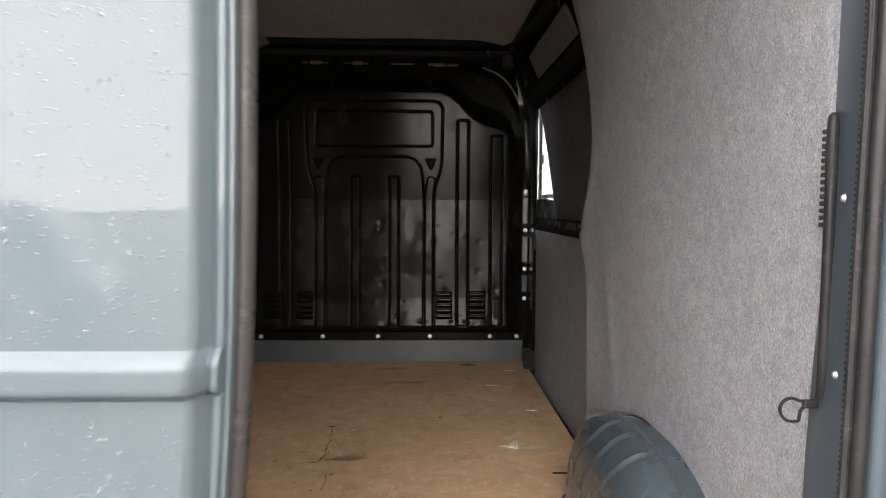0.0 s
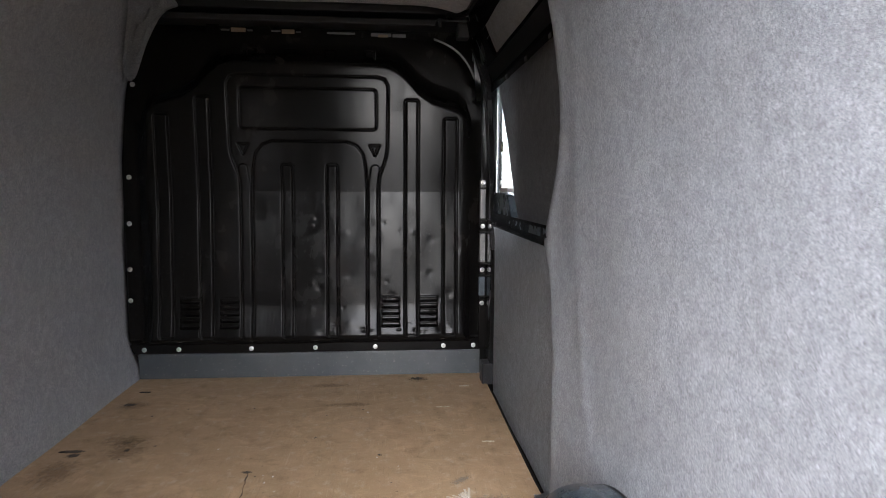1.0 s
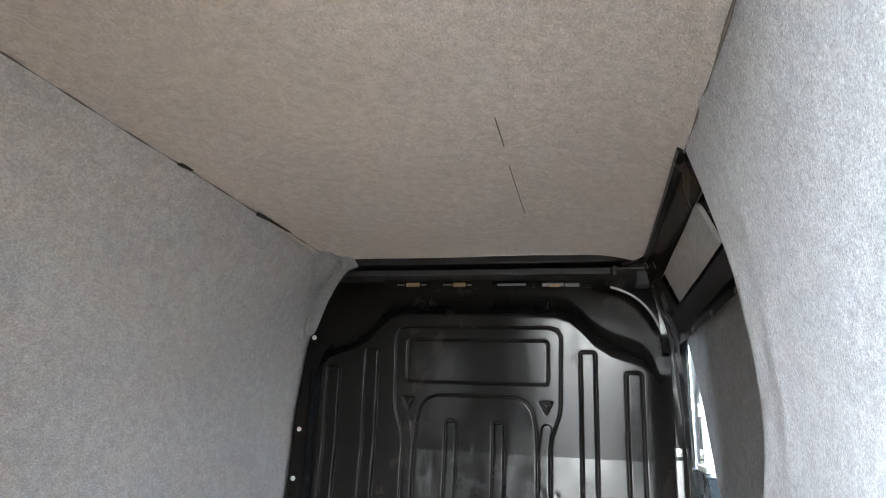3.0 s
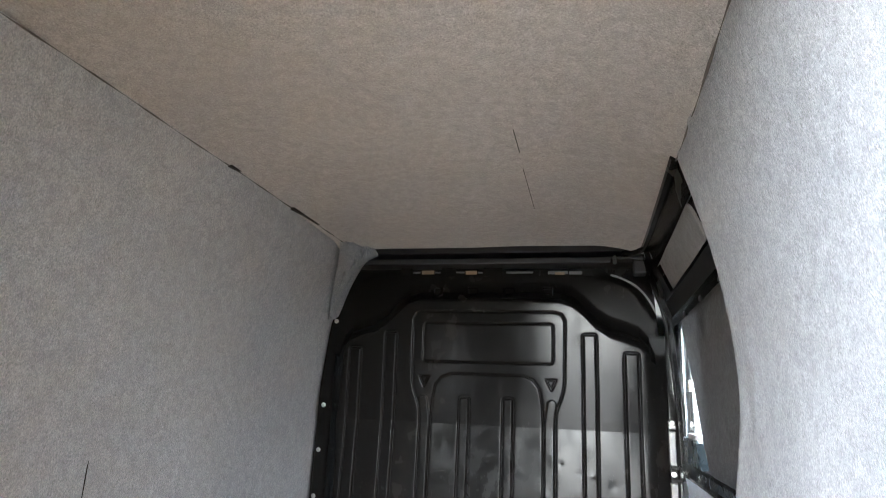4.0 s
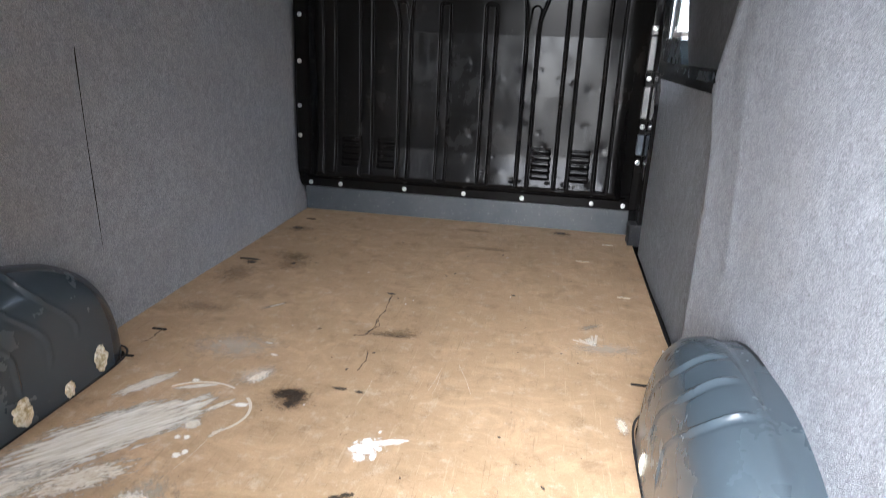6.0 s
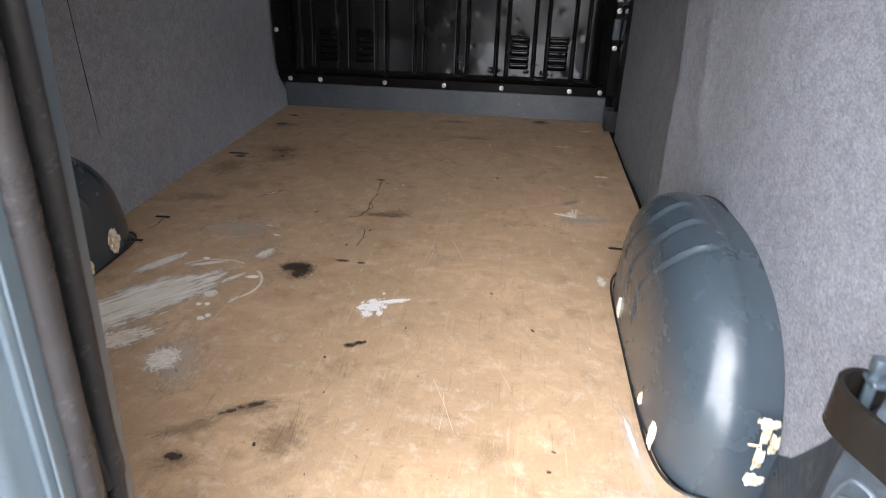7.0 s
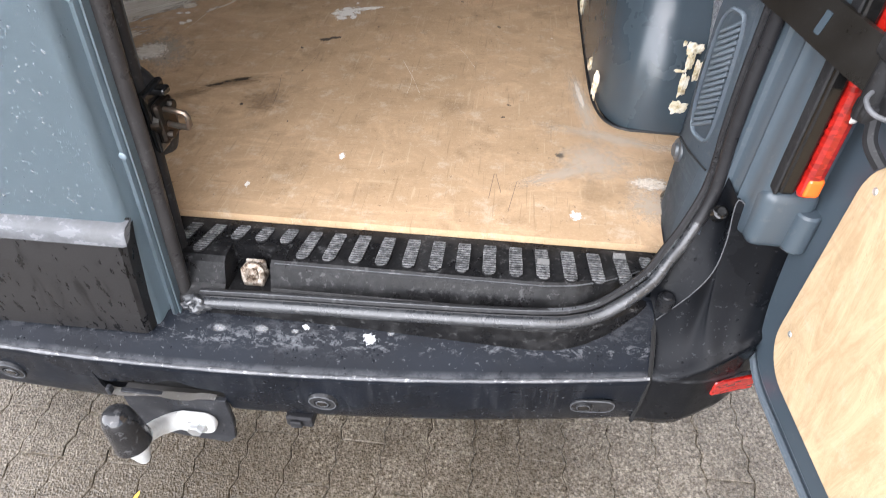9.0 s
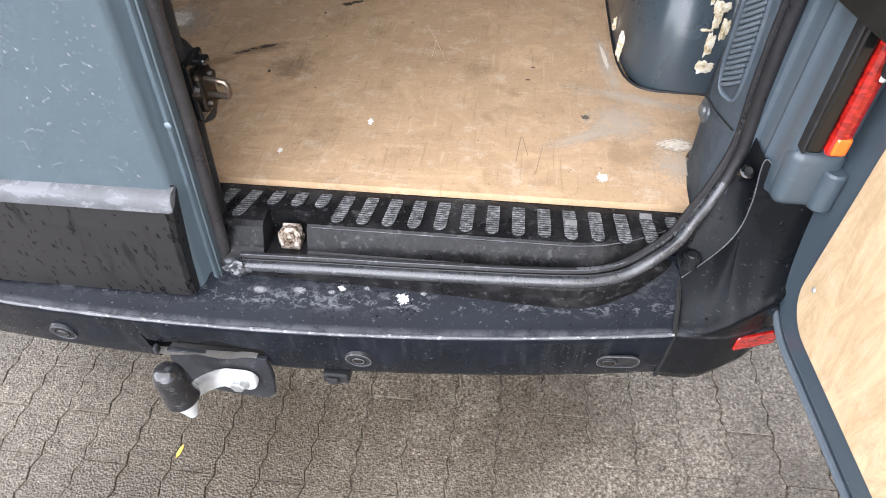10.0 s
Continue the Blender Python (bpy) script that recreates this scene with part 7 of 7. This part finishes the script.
    rng = random.Random(11)

    def crack(pts, w):
        # a ragged dark split, wandering between the points
        fine = []
        for (x0, y0), (x1, y1) in zip(pts, pts[1:]):
            for k in range(6):
                t = k / 6
                fine.append((x0 + (x1 - x0) * t + rng.uniform(-0.004, 0.004), y0 + (y1 - y0) * t + rng.uniform(-0.004, 0.004)))
        fine.append(pts[-1])
        part("crack", tube([(x, y, FLOOR_Z + 0.0005) for x, y in fine], [w * rng.uniform(0.2, 0.9) for _ in fine], 5, True, None, 0.25), CRACK_MARK, floor)
    crack([(-0.088, 1.726), (-0.074, 1.61), (-0.078, 1.50), (-0.072, 1.44), (-0.088, 1.379), (-0.122, 1.372)], 0.0035)
    crack([(-0.074, 1.50), (-0.060, 1.46), (-0.078, 1.42)], 0.0025)
    crack([(-0.09, 1.385), (-0.02, 1.405), (0.030, 1.389)], 0.003)
    crack([(-0.046, 1.275), (-0.036, 1.22), (-0.042, 1.165)], 0.003)
    crack([(-0.705, 1.245), (-0.70, 1.20), (-0.715, 1.17)], 0.003)
    # ragged toe of the felt against the floor
    scratch(ring, 0.0045, PALE_MARK)
    rng = random.Random(3)
    for _ in range(15):
        x, y, a, l = rng.uniform(-0.6, 0.7), rng.uniform(0.05, 1.2), rng.uniform(-0.5, 0.5) + math.pi / 2, rng.uniform(0.03, 0.16)
        scratch([(x, y), (x + math.cos(a) * l * 0.5 + 0.003, y + math.sin(a) * l * 0.5), (x + math.cos(a) * l, y + math.sin(a) * l)], rng.uniform(0.0003, 0.0006), rng.choice((PALE_MARK, DARK_MARK, PALE_MARK)))
    for _ in range(60):
        x, y = rng.uniform(-0.6, 0.65), rng.uniform(0.05, 2.4)
        k = rng.choice(("burn", "white", "burn"))
        o = place("speck", kinds[k], None, floor)
        r = rng.uniform(0.002, 0.007)
        o.matrix_world = Matrix.LocRotScale((x, y, FLOOR_Z + 0.0022), Euler((0, 0, rng.uniform(0, 6))), (r * 1.6, r, 0.05))
    for x, y, a, l in ((0.505, 0.16, 1.62, 0.12), (0.545, 0.14, 1.66, 0.14), (0.508, 0.16, 1.45, 0.09)):
        scratch([(x, y), (x + math.cos(a) * l, y - math.sin(a) * l * 0.6)], 0.0007, DARK_MARK)


PALE_MARK = material("pale_scrape", (0.60, 0.54, 0.45), 0.6)
CRACK_MARK = material("dark_split", (0.075, 0.047, 0.028), 0.7)
DARK_MARK = material("dark_scrape", (0.22, 0.155, 0.10), 0.6)


def build_bumper_marks(bumper):
    me = disc_mesh("water_mark", STAIN_CHALK)
    wh = disc_mesh("splash", STAIN_LIME)
    rng = random.Random(8)
    def top_z(y):
        return float(np.interp(-y, [0.11, 0.142, 0.165, 0.186, 0.200], [0.536, 0.516, 0.500, 0.488, 0.480]))
    spots = [(wh, 0.335, -0.154, 0.013), (me, 0.165, -0.148, 0.008), (wh, 0.234, -0.143, 0.007), (me, 0.423, -0.145, 0.006), (me, 0.218, -0.149, 0.005), (me, 0.275, -0.142, 0.005), (me, 0.367, -0.147, 0.005)]
    for _ in range(6):
        x = rng.uniform(-0.4, 0.70)
        spots.append((me, x, -0.120 - abs(rng.gauss(0, 0.022)), rng.uniform(0.005, 0.012)))
    for i, (m, x, y, r) in enumerate(spots):
        y = max(y, -0.185)
        o = place("splash" if m is wh else "water_mark", m, None, bumper)
        slope = math.atan2(top_z(y + 0.004) - top_z(y - 0.004), 0.008)
        yy = y + bump_y(x)
        o.matrix_world = Matrix.LocRotScale((x, yy, top_z(y) + 0.0016), Euler((slope, 0, 0)), (r * (1.2 if m is wh else rng.uniform(1.2, 3.0)), r, 0.05))


def build_paving(ground):
    a, b = paver_mesh("paver", True), paver_mesh("paver", False)
    made = 0
    rest = []
    rng = random.Random(2)
    for i in range(-26, 26):
        off = 0.112 if i % 2 else 0.0
        for j in range(-16, 12):
            x, y = i * 0.100 + 0.006, j * 0.224 + off - 0.03
            near = -0.55 < x < 1.35 and -0.95 < y < 0.55
            z = rng.uniform(-0.0015, 0.0015)
            if near and made < 300:
                o = place("paver", a if i % 2 == 0 else b, None, ground)
                o.location = (x, y, z)
                made += 1
            else:
                rest.append((x, y, z, i % 2))
    verts, faces = [], []
    for x, y, z, k in rest:
        me = a if k == 0 else b
        n = len(verts)
        verts += [(v.co.x + x, v.co.y + y, v.co.z + z) for v in me.vertices]
        faces += [tuple(n + q for q in p.vertices) for p in me.polygons]
    # plainer blocks farther off, the same bond
    for i in range(-110, 110):
        off = 0.112 if i % 2 else 0.0
        for j in range(-50, 40):
            if -26 <= i < 26 and -16 <= j < 12:
                continue
            x, y, z = i * 0.100 + 0.006, j * 0.224 + off - 0.03, rng.uniform(-0.0015, 0.0015)
            n = len(verts)
            verts += [(x + a0, y + b0, z + c0) for c0, e in ((-0.012, 0.0012), (-0.002, 0.0012), (0.0, 0.004)) for a0, b0 in ((e, e), (0.1 - e, e), (0.1 - e, 0.224 - e), (e, 0.224 - e))]
            faces += [(n + k + q, n + k + (q + 1) % 4, n + k + 4 + (q + 1) % 4, n + k + 4 + q) for k in (0, 4) for q in range(4)] + [(n + 8, n + 9, n + 10, n + 11)]
    me = bpy.data.meshes.new("far_pavers")
    me.from_pydata(verts, [], faces)
    tagged(place("far_pavers", me, PAVER_REST, ground), kind="stuff")


PAVER_REST = PAVER.copy()
PAVER_REST.name = "wet_concrete_pavers_joined"
_t = PAVER_REST.node_tree
_geo = _t.nodes.new("ShaderNodeNewGeometry")
for _l in list(_t.links):
    if _l.from_node.type == "OBJECT_INFO":
        _to = _l.to_socket
        _t.links.remove(_l)
        _t.links.new(_geo.outputs["Random Per Island"], _to)


def build_header():
    bm = boxed((-0.80, -0.03, 2.31), (0.80, 0.06, 2.46), 0.01)
    tagged(part("rear_header", bm, PAINT_SHADED), "blue-grey painted header above the rear doors", "roof beam", kind="structure")
    bm = boxed((-0.97, 0.14, 0.30), (-0.86, 0.20, 2.40))
    tagged(part("corner_left", bm, PAINT_SHADED), "blue-grey painted rear body corner", "van body", kind="structure")


# ---- a car parked behind ----
def build_car():
    car = thing("parked_car", "white parked estate car standing on the paving behind the van", "car", (-3.6, -6.9, 0))
    x0 = -1.95  # nose
    prof = [(0, 0.45), (0.02, 0.62), (0.20, 0.75), (0.45, 0.82), (0.65, 0.86), (1.12, 1.40), (1.45, 1.56), (2.2, 1.66), (3.6, 1.64), (4.1, 1.50), (4.35, 1.0), (4.42, 0.6), (4.38, 0.32), (0.1, 0.30)]
    rings = []
    for y, k in ((-0.86, 0.93), (-0.80, 0.99), (-0.4, 1.0), (0.4, 1.0), (0.80, 0.99), (0.86, 0.93)):
        rings.append([(x0 - u, -6.9 + y * (1 - 0.16 * max(0, h - 1.0) / 0.58), 0.3 + (h - 0.3) * (k if h > 1.0 else 1)) for u, h in prof])
    part("body", loft(rings), CAR_WHITE, car)
    for u0, u1, s0 in ((0.80, 1.24, 0.36), (1.32, 1.68, 0.0), (2.45, 2.95, 0.0), (3.10, 3.85, -0.10)):
        o = [(u0, 0.92), (u1, 0.92), (u1 - max(0, -s0), 1.40), (u0 + max(0, s0), 1.40)]
        bm = bmesh.new()
        vs = [bm.verts.new((x0 - u, -6.9 + 0.862 - 0.13 * (h - 1.0) / 0.58, h)) for u, h in o]
        bm.faces.new(vs)
        bmesh.ops.solidify(bm, geom=bm.faces[:], thickness=0.012)
        part("side_window", bm, GLOSS_BLACK, car, "dark side window")
    for u in (0.85, 3.50):
        m = Matrix.Translation((x0 - u, -6.9 + 0.80, 0.315)) @ Matrix.Rotation(radians(-90), 4, "X")
        w = part("wheel", lathe([(0.0, 0.03), (0.20, 0.04), (0.215, 0.07), (0.22, 0.0), (0.22, -0.15)], 28, m), ZINC, car, "silver alloy wheel", True)
        part("tyre", lathe([(0.215, 0.06), (0.25, 0.08), (0.30, 0.075), (0.315, 0.04), (0.315, -0.12), (0.22, -0.14)], 32, m), RUBBER, w, "black tyre", True)
        part("wheel_well", lathe([(0.0, 0.062), (0.45, 0.062), (0.45, -0.1)], 32, m), BLACK_DULL, car)
    return car


CAR_WHITE = paint("white_car_paint", (0.70, 0.70, 0.69), 0.3)

ground = build_ground()
floor = build_floor()
build_shell()
build_bulkhead()
build_sliding_door()
arch_r, arch_l = build_arch(1), build_arch(-1)
build_foam(arch_r, arch_l)
build_pillar(-1)
build_pillar(1)
build_header()
build_left_door()
build_right_door()
build_sill()
build_seal()
build_tail_light()
bumper = build_bumper()
build_tow_bar()
build_car()
leaf = part("leaf", prism([(0, 0), (0.004, 0.010), (0.003, 0.026), (-0.001, 0.034), (-0.005, 0.022), (-0.004, 0.008)], 0.001, Matrix.Translation((-0.188, -0.230, 0.002)) @ Matrix.Rotation(radians(-10), 4, "Z")), material("yellow_leaf", (0.70, 0.44, 0.07), 0.5))
tagged(leaf, "small yellow fallen leaf on the paving", "leaf")
build_marks(floor)
build_bumper_marks(bumper)
build_paving(ground)
